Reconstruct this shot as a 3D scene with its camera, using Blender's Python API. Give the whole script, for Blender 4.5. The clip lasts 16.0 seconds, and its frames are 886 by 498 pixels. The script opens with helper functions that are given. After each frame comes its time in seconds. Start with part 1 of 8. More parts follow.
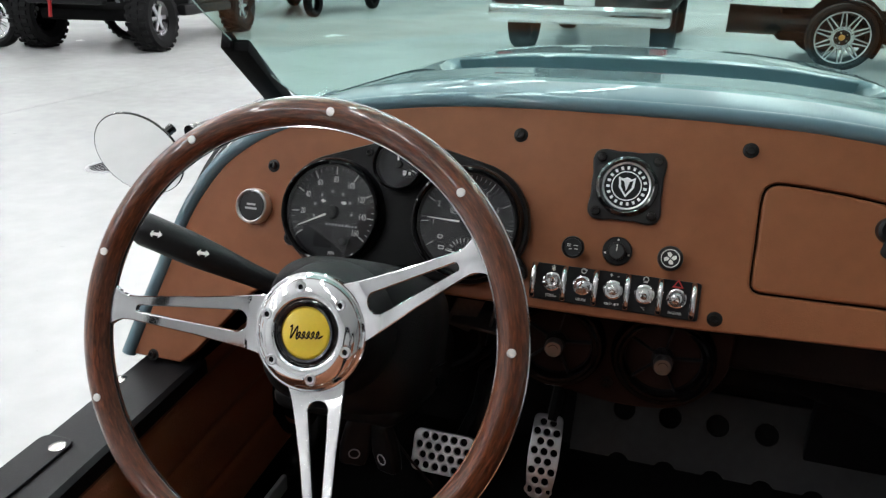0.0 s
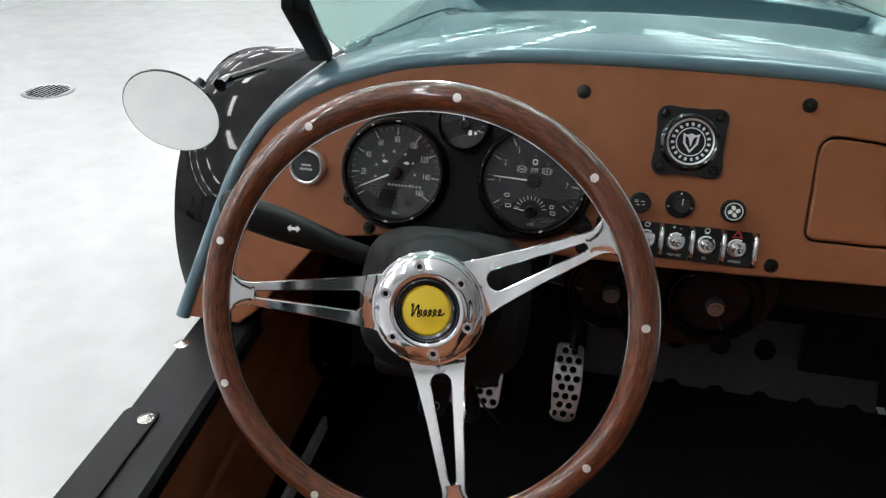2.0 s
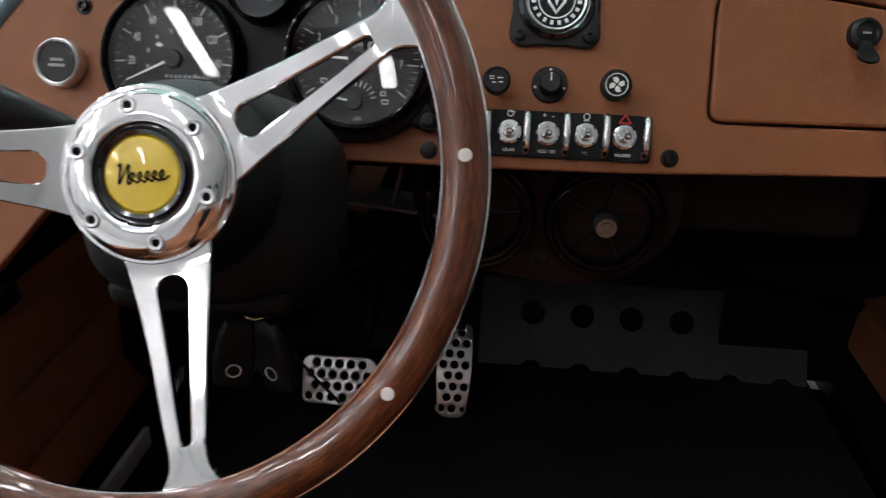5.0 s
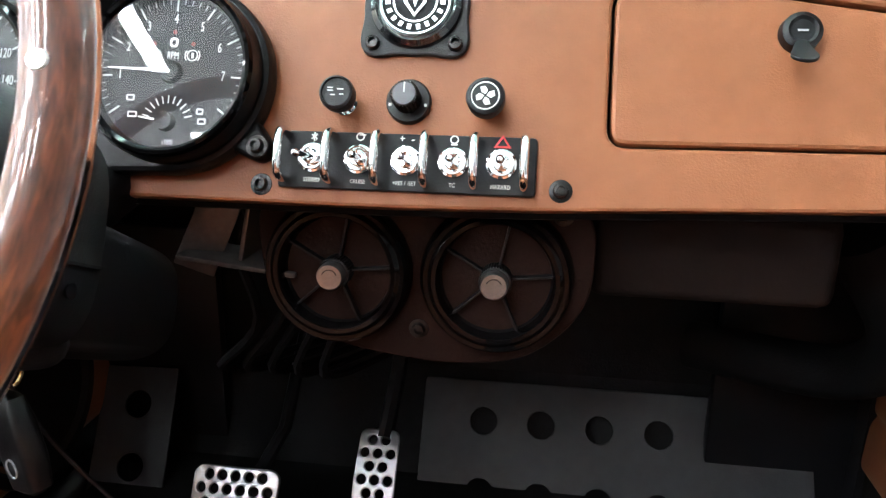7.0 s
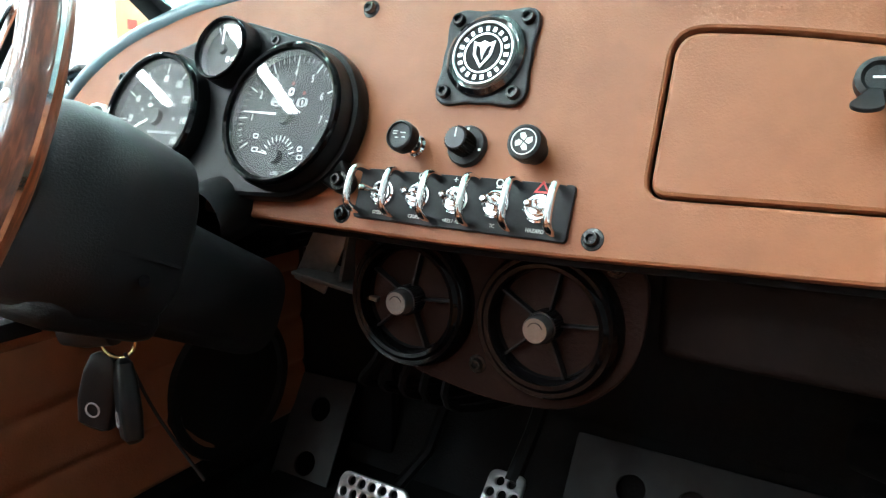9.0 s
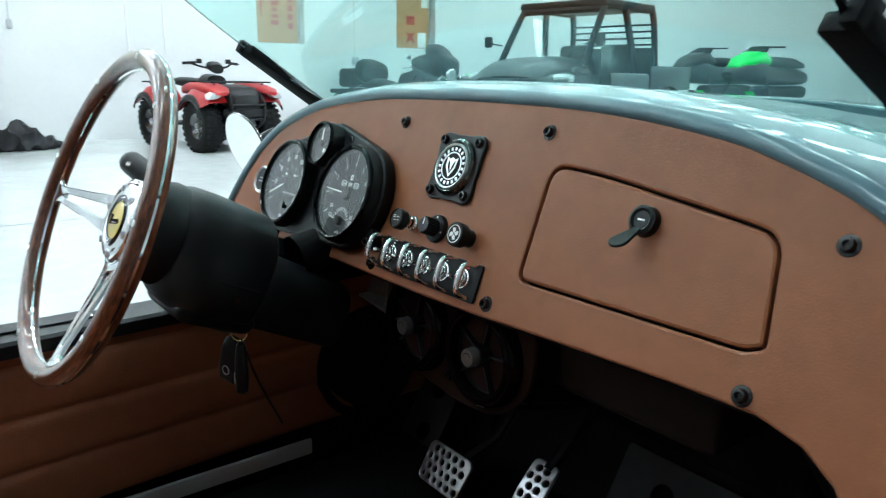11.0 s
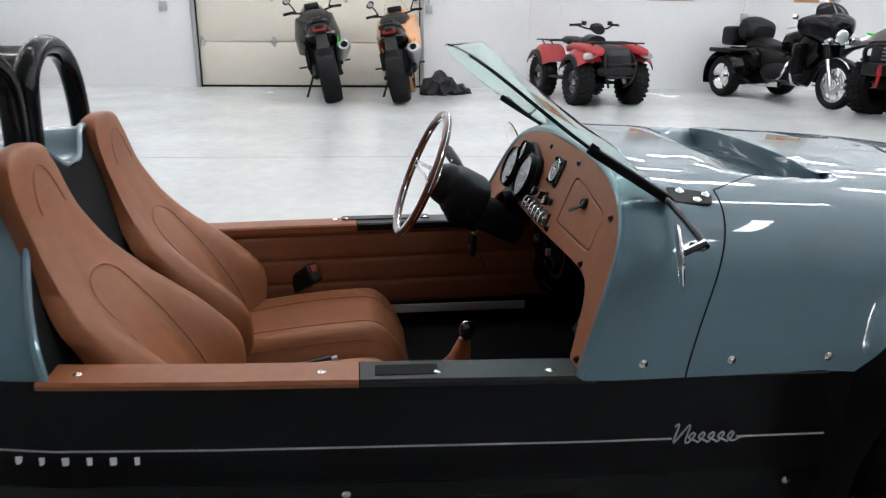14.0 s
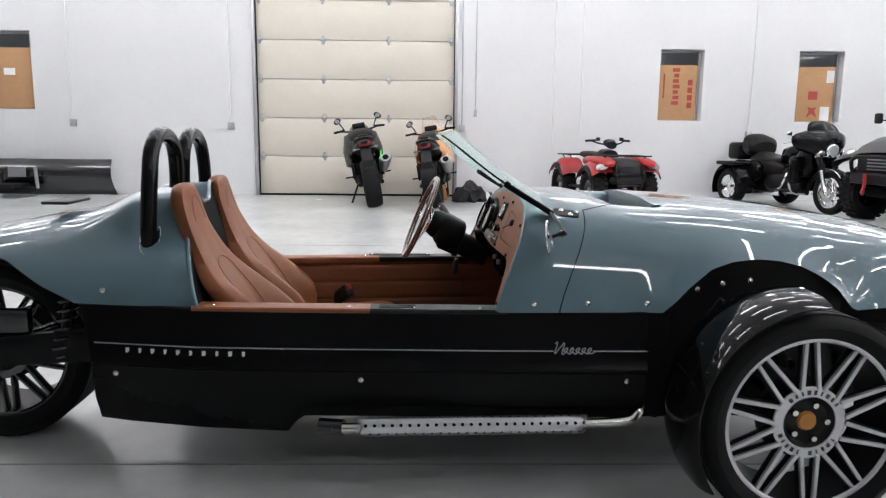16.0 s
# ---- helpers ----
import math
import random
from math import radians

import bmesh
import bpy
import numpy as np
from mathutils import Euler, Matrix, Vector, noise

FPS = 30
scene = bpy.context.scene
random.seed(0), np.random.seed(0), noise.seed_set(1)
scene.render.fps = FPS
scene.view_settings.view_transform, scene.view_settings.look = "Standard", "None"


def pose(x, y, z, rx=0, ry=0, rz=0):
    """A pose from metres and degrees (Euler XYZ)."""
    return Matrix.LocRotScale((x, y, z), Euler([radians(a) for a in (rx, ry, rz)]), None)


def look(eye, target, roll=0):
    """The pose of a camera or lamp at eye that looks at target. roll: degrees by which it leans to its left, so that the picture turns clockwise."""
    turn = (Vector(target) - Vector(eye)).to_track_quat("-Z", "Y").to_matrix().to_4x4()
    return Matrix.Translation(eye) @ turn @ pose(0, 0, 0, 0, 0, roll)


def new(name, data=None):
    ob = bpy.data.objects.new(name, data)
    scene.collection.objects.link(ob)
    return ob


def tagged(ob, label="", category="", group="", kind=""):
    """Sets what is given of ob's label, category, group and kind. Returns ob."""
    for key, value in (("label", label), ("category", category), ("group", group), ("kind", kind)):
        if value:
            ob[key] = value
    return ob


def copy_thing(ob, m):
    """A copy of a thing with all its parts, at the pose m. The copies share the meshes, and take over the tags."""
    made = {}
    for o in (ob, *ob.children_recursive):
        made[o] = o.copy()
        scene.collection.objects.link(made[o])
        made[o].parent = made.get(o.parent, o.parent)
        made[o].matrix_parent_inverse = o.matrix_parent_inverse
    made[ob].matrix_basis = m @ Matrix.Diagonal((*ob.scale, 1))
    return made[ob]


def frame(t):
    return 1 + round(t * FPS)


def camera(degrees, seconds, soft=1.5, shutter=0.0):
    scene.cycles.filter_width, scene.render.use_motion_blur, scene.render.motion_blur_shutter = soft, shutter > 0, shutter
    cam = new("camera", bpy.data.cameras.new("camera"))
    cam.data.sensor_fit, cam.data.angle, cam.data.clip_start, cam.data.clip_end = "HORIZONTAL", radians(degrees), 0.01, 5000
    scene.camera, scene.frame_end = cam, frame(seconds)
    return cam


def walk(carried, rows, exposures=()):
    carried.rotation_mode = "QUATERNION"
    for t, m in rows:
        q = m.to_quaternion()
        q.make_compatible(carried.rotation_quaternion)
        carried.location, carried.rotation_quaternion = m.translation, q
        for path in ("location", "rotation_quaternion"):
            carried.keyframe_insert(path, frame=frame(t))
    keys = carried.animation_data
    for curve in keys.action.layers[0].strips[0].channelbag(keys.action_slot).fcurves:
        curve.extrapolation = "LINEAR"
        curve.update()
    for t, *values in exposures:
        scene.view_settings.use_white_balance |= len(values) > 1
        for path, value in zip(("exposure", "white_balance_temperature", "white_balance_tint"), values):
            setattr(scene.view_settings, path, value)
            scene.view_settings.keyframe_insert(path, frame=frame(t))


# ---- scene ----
# camera
cam = camera(63.7, 16.0, soft=1.2, shutter=0.3)
PATH = [
    (0, (0.0363, 0.1160, 1.0669), (-0.5012, 1.8873, 0.3097), 1.03),
    (0.5, (0.0031, 0.1017, 1.0890), (-0.4929, 1.8322, 0.2177), 1.21),
    (1, (-0.0262, 0.0968, 1.1074), (-0.4366, 1.7961, 0.1360), 1.29),
    (1.5, (-0.0699, 0.0929, 1.1275), (-0.4187, 1.7969, 0.1402), 1.31),
    (2, (-0.1127, 0.0867, 1.1261), (-0.4488, 1.7926, 0.1377), 1.28),
    (2.5, (-0.1438, 0.0950, 1.1152), (-0.4602, 1.8042, 0.1262), 1.39),
    (3, (-0.1490, 0.1064, 1.0702), (-0.4496, 1.8160, 0.0768), 1.36),
    (3.5, (-0.1370, 0.1342, 1.0389), (-0.4155, 1.8489, 0.0478), 1.43),
    (4, (-0.1040, 0.1570, 0.9871), (-0.3550, 1.8819, 0.0064), 1.51),
    (4.5, (-0.0661, 0.1887, 0.9450), (-0.2790, 1.9464, 0.0149), 1.45),
    (5, (-0.0257, 0.2293, 0.9123), (-0.1825, 2.0248, 0.0454), 1.48),
    (5.2, (-0.0089, 0.2438, 0.8955), (-0.1460, 2.0613, 0.0723), 1.51),
    (7.3, (0.1257, 0.3769, 0.8013), (-0.2000, 2.2848, 0.2976), 0.54),
    (7.5, (0.1423, 0.3872, 0.7975), (-0.2510, 2.2883, 0.3167), 0.61),
    (8, (0.1738, 0.3945, 0.7993), (-0.3844, 2.2641, 0.3598), 0.90),
    (8.5, (0.2262, 0.3890, 0.7887), (-0.5792, 2.1727, 0.3771), 1.12),
    (9, (0.2707, 0.3894, 0.8068), (-0.7322, 2.0710, 0.3988), 1.29),
    (9.2, (0.2859, 0.3914, 0.8085), (-0.7752, 2.0377, 0.4040), 1.41),
    (11.3, (0.7017, 0.3899, 0.9670), (-0.9081, 1.4746, 0.4852), 0.67),
    (11.5, (0.7547, 0.3889, 0.9852), (-0.9017, 1.3962, 0.4933), 0.67),
    (12, (0.9005, 0.3769, 1.0409), (-0.8104, 1.2198, 0.4391), 1.22),
    (12.5, (1.0814, 0.3596, 1.1155), (-0.6822, 1.0330, 0.4548), 1.05),
    (13, (1.2848, 0.3537, 1.1961), (-0.5186, 0.8973, 0.5238), 0.99),
    (13.5, (1.5112, 0.3633, 1.2493), (-0.3329, 0.7504, 0.5789), 0.79),
    (14, (1.7663, 0.3770, 1.2295), (-0.1160, 0.6099, 0.5950), 0.77),
    (14.5, (2.0313, 0.3925, 1.2039), (0.1065, 0.5754, 0.6924), 0.65),
    (15, (2.2949, 0.4439, 1.1639), (0.3434, 0.5970, 0.7536), 0.61),
    (15.5, (2.5890, 0.4591, 1.1469), (0.6202, 0.5847, 0.8181), 0.54),
    (16, (2.8576, 0.4672, 1.1459), (0.8870, 0.5882, 0.8262), 0.59),
]
EXPOSURES = [(0, -0.44, 6300, 11), (3.5, -0.46, 6300, 11), (5.2, -0.42, 6350, 13), (7.3, 1.70, 5950, 5), (9.2, 1.36, 5700, -4), (11.3, -0.2, 5550, -4), (12.5, -0.44, 5600, -3), (13.5, -0.56, 5950, 6), (14.5, -0.50, 6300, 15), (16, -0.54, 6300, 15)]
walk(cam, [(t, look(eye, target, roll)) for t, eye, target, roll in PATH], EXPOSURES)

# world: the hall is closed, a faint sky stands outside
world = bpy.data.worlds.new("world")
scene.world = world
world.use_nodes = True
world.node_tree.nodes["Background"].inputs[0].default_value = (0.8, 0.9, 1.0, 1)
world.node_tree.nodes["Background"].inputs[1].default_value = 0.3
LAMP = 37.0


# ---------------------------------------------------------------- geometry helpers
def xf(geo, m):
    return [tuple(m @ Vector(v)) for v in geo[0]], geo[1]


def join(*geos):
    vs, fs = [], []
    for v, f in geos:
        n = len(vs)
        vs += list(v)
        fs += [tuple(i + n for i in q) for q in f]
    return vs, fs


def lerp_table(table, x):
    xs = [p[0] for p in table]
    ys = [p[1] for p in table]
    return float(np.interp(x, xs, ys))


def smooth_table(table, x):
    """Like lerp_table, with rounded corners."""
    xs, ys = [p[0] for p in table], [p[1] for p in table]
    if x <= xs[0] or x >= xs[-1]:
        return ys[0] if x <= xs[0] else ys[-1]
    i = max(k for k in range(len(xs) - 1) if xs[k] <= x)
    def slope(k):
        if k == 0 or k == len(xs) - 1:
            j = 0 if k == 0 else k - 1
            return (ys[j + 1] - ys[j]) / (xs[j + 1] - xs[j])
        return (ys[k + 1] - ys[k - 1]) / (xs[k + 1] - xs[k - 1])
    h = xs[i + 1] - xs[i]
    t = (x - xs[i]) / h
    a, b = ys[i], ys[i + 1]
    m0, m1 = slope(i) * h, slope(i + 1) * h
    return (2 * t ** 3 - 3 * t * t + 1) * a + (t ** 3 - 2 * t * t + t) * m0 + (3 * t * t - 2 * t ** 3) * b + (t ** 3 - t * t) * m1


def smooth(a, b, x):
    t = min(1.0, max(0.0, (x - a) / (b - a)))
    return t * t * (3 - 2 * t)


def mesh_of(geo, angle=35.0, name="m"):
    me = bpy.data.meshes.new(name)
    me.from_pydata([tuple(v) for v in geo[0]], [], [tuple(f) for f in geo[1]])
    bm = bmesh.new()
    bm.from_mesh(me)
    bmesh.ops.recalc_face_normals(bm, faces=bm.faces)
    bm.to_mesh(me)
    bm.free()
    me.polygons.foreach_set("use_smooth", [True] * len(me.polygons))
    me.set_sharp_from_angle(angle=radians(angle))
    me.update()
    return me


def geo_of(me):
    return [tuple(v.co) for v in me.vertices], [tuple(p.vertices) for p in me.polygons]


def box(cx, cy, cz, sx, sy, sz, bev=0.0, seg=2):
    bm = bmesh.new()
    bmesh.ops.create_cube(bm, size=1.0)
    bmesh.ops.scale(bm, vec=(sx, sy, sz), verts=bm.verts)
    if bev > 0:
        bmesh.ops.bevel(bm, geom=bm.edges[:], offset=min(bev, 0.49 * min(sx, sy, sz)), segments=seg, profile=0.5, affect="EDGES")
    vs = [(v.co.x + cx, v.co.y + cy, v.co.z + cz) for v in bm.verts]
    bm.verts.index_update()
    fs = [tuple(v.index for v in f.verts) for f in bm.faces]
    bm.free()
    return vs, fs


def loft(rings, close=True, cap=True):
    n = len(rings[0])
    vs = [tuple(p) for r in rings for p in r]
    fs = []
    for i in range(len(rings) - 1):
        for j in range(n if close else n - 1):
            k = (j + 1) % n
            fs.append((i * n + j, i * n + k, (i + 1) * n + k, (i + 1) * n + j))
    if cap and close:
        fs.append(tuple(reversed(range(n))))
        fs.append(tuple(range((len(rings) - 1) * n, len(rings) * n)))
    return vs, fs


def lathe(profile, n=32, closed=False, turn=None):
    """Profile of (radius, height) round z; closed joins last to first (a ring)."""
    rings = []
    for r, z in profile:
        r = max(r, 1e-5)
        rings.append([(r * math.cos(2 * math.pi * j / n), r * math.sin(2 * math.pi * j / n), z) for j in range(n)])
    g = loft(rings, True, False)
    if closed:
        m = len(rings) - 1
        g[1].extend([(m * n + j, m * n + (j + 1) % n, (j + 1) % n, j) for j in range(n)])
    return xf(g, turn) if turn else g


def tube(path, r, n=10, closed=False):
    pts = [Vector(p) for p in path]
    m = len(pts)
    rad = r if isinstance(r, (list, tuple)) else [r] * m
    rings, up = [], None
    for i in range(m):
        a = pts[(i - 1) % m] if (closed or i > 0) else pts[i]
        b = pts[(i + 1) % m] if (closed or i < m - 1) else pts[i]
        d = (b - a).normalized()
        if up is None:
            up = Vector((0, 0, 1)) if abs(d.z) < 0.9 else Vector((1, 0, 0))
        up = (up - d * up.dot(d)).normalized()
        side = d.cross(up)
        rings.append([tuple(pts[i] + rad[i] * (math.cos(q) * side + math.sin(q) * up)) for q in [2 * math.pi * k / n for k in range(n)]])
    if closed:
        g = loft(rings, True, False)
        k = m - 1
        # nearest start for the seam
        best = min(range(n), key=lambda s: sum((Vector(rings[k][j]) - Vector(rings[0][(j + s) % n])).length for j in range(n)))
        g[1].extend([(k * n + j, k * n + (j + 1) % n, (j + 1 + best) % n, (j + best) % n) for j in range(n)])
        return g
    return loft(rings, True, True)


def grid(f, nu, nv, flip=False):
    vs = [tuple(f(i / (nu - 1), j / (nv - 1))) for i in range(nu) for j in range(nv)]
    fs = []
    for i in range(nu - 1):
        for j in range(nv - 1):
            q = (i * nv + j, (i + 1) * nv + j, (i + 1) * nv + j + 1, i * nv + j + 1)
            fs.append(tuple(reversed(q)) if flip else q)
    return vs, fs


def thick(f, nu, nv, d):
    """A sheet f(u, v) with thickness d along its normal."""
    top = [[Vector(f(i / (nu - 1), j / (nv - 1))) for j in range(nv)] for i in range(nu)]
    vs, low = [], []
    for i in range(nu):
        for j in range(nv):
            a = top[min(i + 1, nu - 1)][j] - top[max(i - 1, 0)][j]
            b = top[i][min(j + 1, nv - 1)] - top[i][max(j - 1, 0)]
            c = a.cross(b)
            c = c.normalized() if c.length > 1e-12 else Vector((0, 0, 1))
            vs.append(tuple(top[i][j]))
            low.append(tuple(top[i][j] - c * d))
    n = nu * nv
    fs = []
    for i in range(nu - 1):
        for j in range(nv - 1):
            q = (i * nv + j, (i + 1) * nv + j, (i + 1) * nv + j + 1, i * nv + j + 1)
            fs += [q, tuple(n + k for k in reversed(q))]
    rim = [i * nv for i in range(nu)] + [(nu - 1) * nv + j for j in range(1, nv)] + [i * nv + nv - 1 for i in range(nu - 2, -1, -1)] + list(range(nv - 2, 0, -1))
    for k in range(len(rim)):
        a, b = rim[k], rim[(k + 1) % len(rim)]
        fs.append((b, a, n + a, n + b))
    return vs + low, fs


def plate(outlines, depth, bev=0.0):
    """Flat plate in xy with holes, from 0 to depth in z."""
    cu = bpy.data.curves.new("c", "CURVE")
    cu.dimensions, cu.fill_mode, cu.extrude = "2D", "BOTH", max(depth / 2 - bev, 0.0)
    cu.bevel_depth, cu.bevel_resolution, cu.offset = bev, 1, -bev
    for o in outlines:
        s = cu.splines.new("POLY")
        s.points.add(len(o) - 1)
        for p, (x, y) in zip(s.points, o):
            p.co = (x, y, 0, 1)
        s.use_cyclic_u = True
    ob = bpy.data.objects.new("c", cu)
    me = bpy.data.meshes.new_from_object(ob)
    g = xf(geo_of(me), pose(0, 0, depth / 2))
    bpy.data.objects.remove(ob)
    bpy.data.curves.remove(cu)
    bpy.data.meshes.remove(me)
    return g


def words(text, size, depth=0.0004, align="CENTER"):
    cu = bpy.data.curves.new("t", "FONT")
    cu.body, cu.size, cu.extrude, cu.align_x, cu.align_y = text, size, depth, align, "CENTER"
    cu.resolution_u = 3
    ob = bpy.data.objects.new("t", cu)
    me = bpy.data.meshes.new_from_object(ob)
    g = geo_of(me)
    bpy.data.objects.remove(ob)
    bpy.data.curves.remove(cu)
    bpy.data.meshes.remove(me)
    return g


def circle(cx, cy, r, n=32, a0=0.0, a1=360.0):
    full = abs(a1 - a0 - 360) < 1e-6
    k = n if full else n - 1
    return [(cx + r * math.cos(radians(a0 + (a1 - a0) * i / k)), cy + r * math.sin(radians(a0 + (a1 - a0) * i / k))) for i in range(n)]


def rounded(points, r, n=5):
    """A closed outline with its corners rounded."""
    out = []
    m = len(points)
    for i in range(m):
        p, a, b = Vector(points[i]), Vector(points[i - 1]), Vector(points[(i + 1) % m])
        ri = r[i] if isinstance(r, (list, tuple)) else r
        ri = min(ri, 0.49 * (a - p).length, 0.49 * (b - p).length)
        s, e = p + (a - p).normalized() * ri, p + (b - p).normalized() * ri
        for k in range(n + 1):
            t = k / n
            q = (1 - t) ** 2 * s + 2 * t * (1 - t) * p + t * t * e
            out.append((q.x, q.y))
    return out


def rrect(x0, y0, x1, y1, r, n=5):
    return rounded([(x0, y0), (x1, y0), (x1, y1), (x0, y1)], r, n)


def spline(points, n):
    """Smooth path through points (Catmull-Rom)."""
    p = [Vector(q) for q in points]
    p = [2 * p[0] - p[1]] + p + [2 * p[-1] - p[-2]]
    out = []
    seg = len(p) - 3
    for i in range(seg):
        for k in range(n):
            t = k / n
            a, b, c, d = p[i : i + 4]
            out.append(0.5 * (2 * b + (c - a) * t + (2 * a - 5 * b + 4 * c - d) * t * t + (3 * b - a - 3 * c + d) * t ** 3))
    out.append(p[-2])
    return [tuple(q) for q in out]


def thing(name, label, category, m=None, group="", kind=""):
    ob = new(name)
    ob.matrix_world = m or Matrix()
    return tagged(ob, label, category, group, kind)


def part(name, geo, material, parent=None, label="", at=None, angle=35.0, world_space=False):
    me = geo if isinstance(geo, bpy.types.Mesh) else mesh_of(geo, angle, name)
    if not me.materials:
        me.materials.append(material)
    ob = new(name, me)
    if parent:
        ob.parent = parent
    if at is not None:
        ob.matrix_basis = at
    return tagged(ob, label)


def solid(name, geo, material, label, category, m=None, group="", kind="", angle=35.0):
    ob = part(name, geo, material, None, "", m, angle)
    return tagged(ob, label, category, group, kind)


# ---------------------------------------------------------------- materials
def material(name, colour, rough=0.5, metal=0.0, vary=0.08, scale=6.0, bump=0.0, bump_scale=200.0, coat=0.0, rough_vary=0.1, second=None, mix=0.5, spec=0.5):
    mt = bpy.data.materials.new(name)
    mt.use_nodes = True
    nt = mt.node_tree
    b = nt.nodes["Principled BSDF"]
    b.inputs["Roughness"].default_value = rough
    b.inputs["Metallic"].default_value = metal
    b.inputs["Coat Weight"].default_value = coat
    b.inputs["Coat Roughness"].default_value = 0.03
    b.inputs["Specular IOR Level"].default_value = spec
    tc = nt.nodes.new("ShaderNodeTexCoord")
    n1 = nt.nodes.new("ShaderNodeTexNoise")
    n1.inputs["Scale"].default_value = scale
    n1.inputs["Detail"].default_value = 6
    nt.links.new(tc.outputs["Object"], n1.inputs["Vector"])
    n2 = nt.nodes.new("ShaderNodeTexNoise")
    n2.inputs["Scale"].default_value = scale * 9
    n2.inputs["Detail"].default_value = 4
    nt.links.new(tc.outputs["Object"], n2.inputs["Vector"])
    add = nt.nodes.new("ShaderNodeMath")
    add.operation = "MULTIPLY_ADD"
    add.inputs[1].default_value = 0.5
    nt.links.new(n2.outputs["Fac"], add.inputs[0])
    half = nt.nodes.new("ShaderNodeMath")
    half.operation = "MULTIPLY"
    half.inputs[1].default_value = 0.5
    nt.links.new(n1.outputs["Fac"], half.inputs[0])
    nt.links.new(half.outputs[0], add.inputs[2])
    ramp = nt.nodes.new("ShaderNodeValToRGB")
    ramp.color_ramp.elements[0].position, ramp.color_ramp.elements[1].position = 0.3, 0.7
    lo = tuple(max(0, c * (1 - vary)) for c in colour)
    hi = tuple(min(1, c * (1 + vary)) for c in (second or colour))
    ramp.color_ramp.elements[0].color, ramp.color_ramp.elements[1].color = (*lo, 1), (*hi, 1)
    nt.links.new(add.outputs[0], ramp.inputs[0])
    nt.links.new(ramp.outputs[0], b.inputs["Base Color"])
    mr = nt.nodes.new("ShaderNodeMapRange")
    mr.inputs["To Min"].default_value, mr.inputs["To Max"].default_value = max(0.02, rough * (1 - rough_vary)), min(1, rough * (1 + rough_vary))
    nt.links.new(n1.outputs["Fac"], mr.inputs["Value"])
    nt.links.new(mr.outputs[0], b.inputs["Roughness"])
    if bump > 0:
        nb = nt.nodes.new("ShaderNodeTexNoise")
        nb.inputs["Scale"].default_value = bump_scale
        nb.inputs["Detail"].default_value = 3
        nt.links.new(tc.outputs["Object"], nb.inputs["Vector"])
        bp = nt.nodes.new("ShaderNodeBump")
        bp.inputs["Strength"].default_value = bump
        bp.inputs["Distance"].default_value = 0.002
        nt.links.new(nb.outputs["Fac"], bp.inputs["Height"])
        nt.links.new(bp.outputs[0], b.inputs["Normal"])
    return mt


def glass(name, colour, rough=0.0, ior=1.45):
    mt = bpy.data.materials.new(name)
    mt.use_nodes = True
    b = mt.node_tree.nodes["Principled BSDF"]
    b.inputs["Base Color"].default_value = (*colour, 1)
    b.inputs["Transmission Weight"].default_value = 1.0
    b.inputs["Roughness"].default_value = rough
    b.inputs["IOR"].default_value = ior
    return mt


def emitter(name, colour, power):
    mt = bpy.data.materials.new(name)
    mt.use_nodes = True
    b = mt.node_tree.nodes["Principled BSDF"]
    b.inputs["Base Color"].default_value = (0.8, 0.8, 0.8, 1)
    b.inputs["Emission Color"].default_value = (*colour, 1)
    b.inputs["Emission Strength"].default_value = power
    return mt


PAINT = material("blue_grey_paint", (0.094, 0.158, 0.190), 0.35, 0.0, 0.03, 3, coat=1.0, spec=0.2)
LEATHER = material("tan_leather", (0.212, 0.072, 0.0285), 0.46, 0, 0.07, 5, 0.12, 620, second=(0.236, 0.084, 0.035), spec=0.28)
LEATHER_DARK = material("brown_leather_panel", (0.20, 0.07, 0.03), 0.5, 0, 0.1, 5, 0.35, 420, spec=0.35)
GLOSS_BLACK = material("gloss_black_paint", (0.006, 0.006, 0.007), 0.15, 0, 0.2, 4, coat=1.0)
SATIN_BLACK = material("satin_black_metal", (0.007, 0.007, 0.008), 0.4, 0, 0.2, 6, 0.1, 500, spec=0.22)
PLASTIC = material("black_plastic", (0.008, 0.008, 0.009), 0.42, 0, 0.15, 8, 0.25, 900, spec=0.3)
SHROUD = material("charcoal_plastic", (0.006, 0.0062, 0.0068), 0.5, 0, 0.15, 8, 0.2, 700, spec=0.15)
MATT_BLACK = material("matt_black", (0.005, 0.005, 0.0055), 0.75, 0, 0.25, 6, 0.2, 300, spec=0.12)
CARPET = material("black_carpet", (0.007, 0.007, 0.0075), 0.95, 0, 0.3, 20, 0.8, 500, spec=0.08)
RUBBER = material("tyre_rubber", (0.007, 0.007, 0.0075), 0.7, 0, 0.2, 10, 0.3, 200, spec=0.18)
CHROME = material("chrome", (0.86, 0.86, 0.87), 0.06, 1.0, 0.02, 5)
POLISHED = material("polished_aluminium", (0.86, 0.86, 0.875), 0.065, 1.0, 0.03, 8, 0.012, 90, rough_vary=0.5)
BRUSHED = material("brushed_aluminium", (0.62, 0.62, 0.64), 0.33, 1.0, 0.08, 15, 0.1, 400)
STEEL = material("stainless_steel", (0.66, 0.64, 0.6), 0.2, 1.0, 0.1, 10)
GOLD = material("brass", (0.75, 0.55, 0.25), 0.25, 1.0, 0.1, 20)
DIAL = material("dial_black", (0.02, 0.02, 0.0215), 0.6, 0, 0.15, 30, spec=0.08)
MARK = material("dial_white_print", (0.75, 0.75, 0.72), 0.6, 0, 0.05, 50)
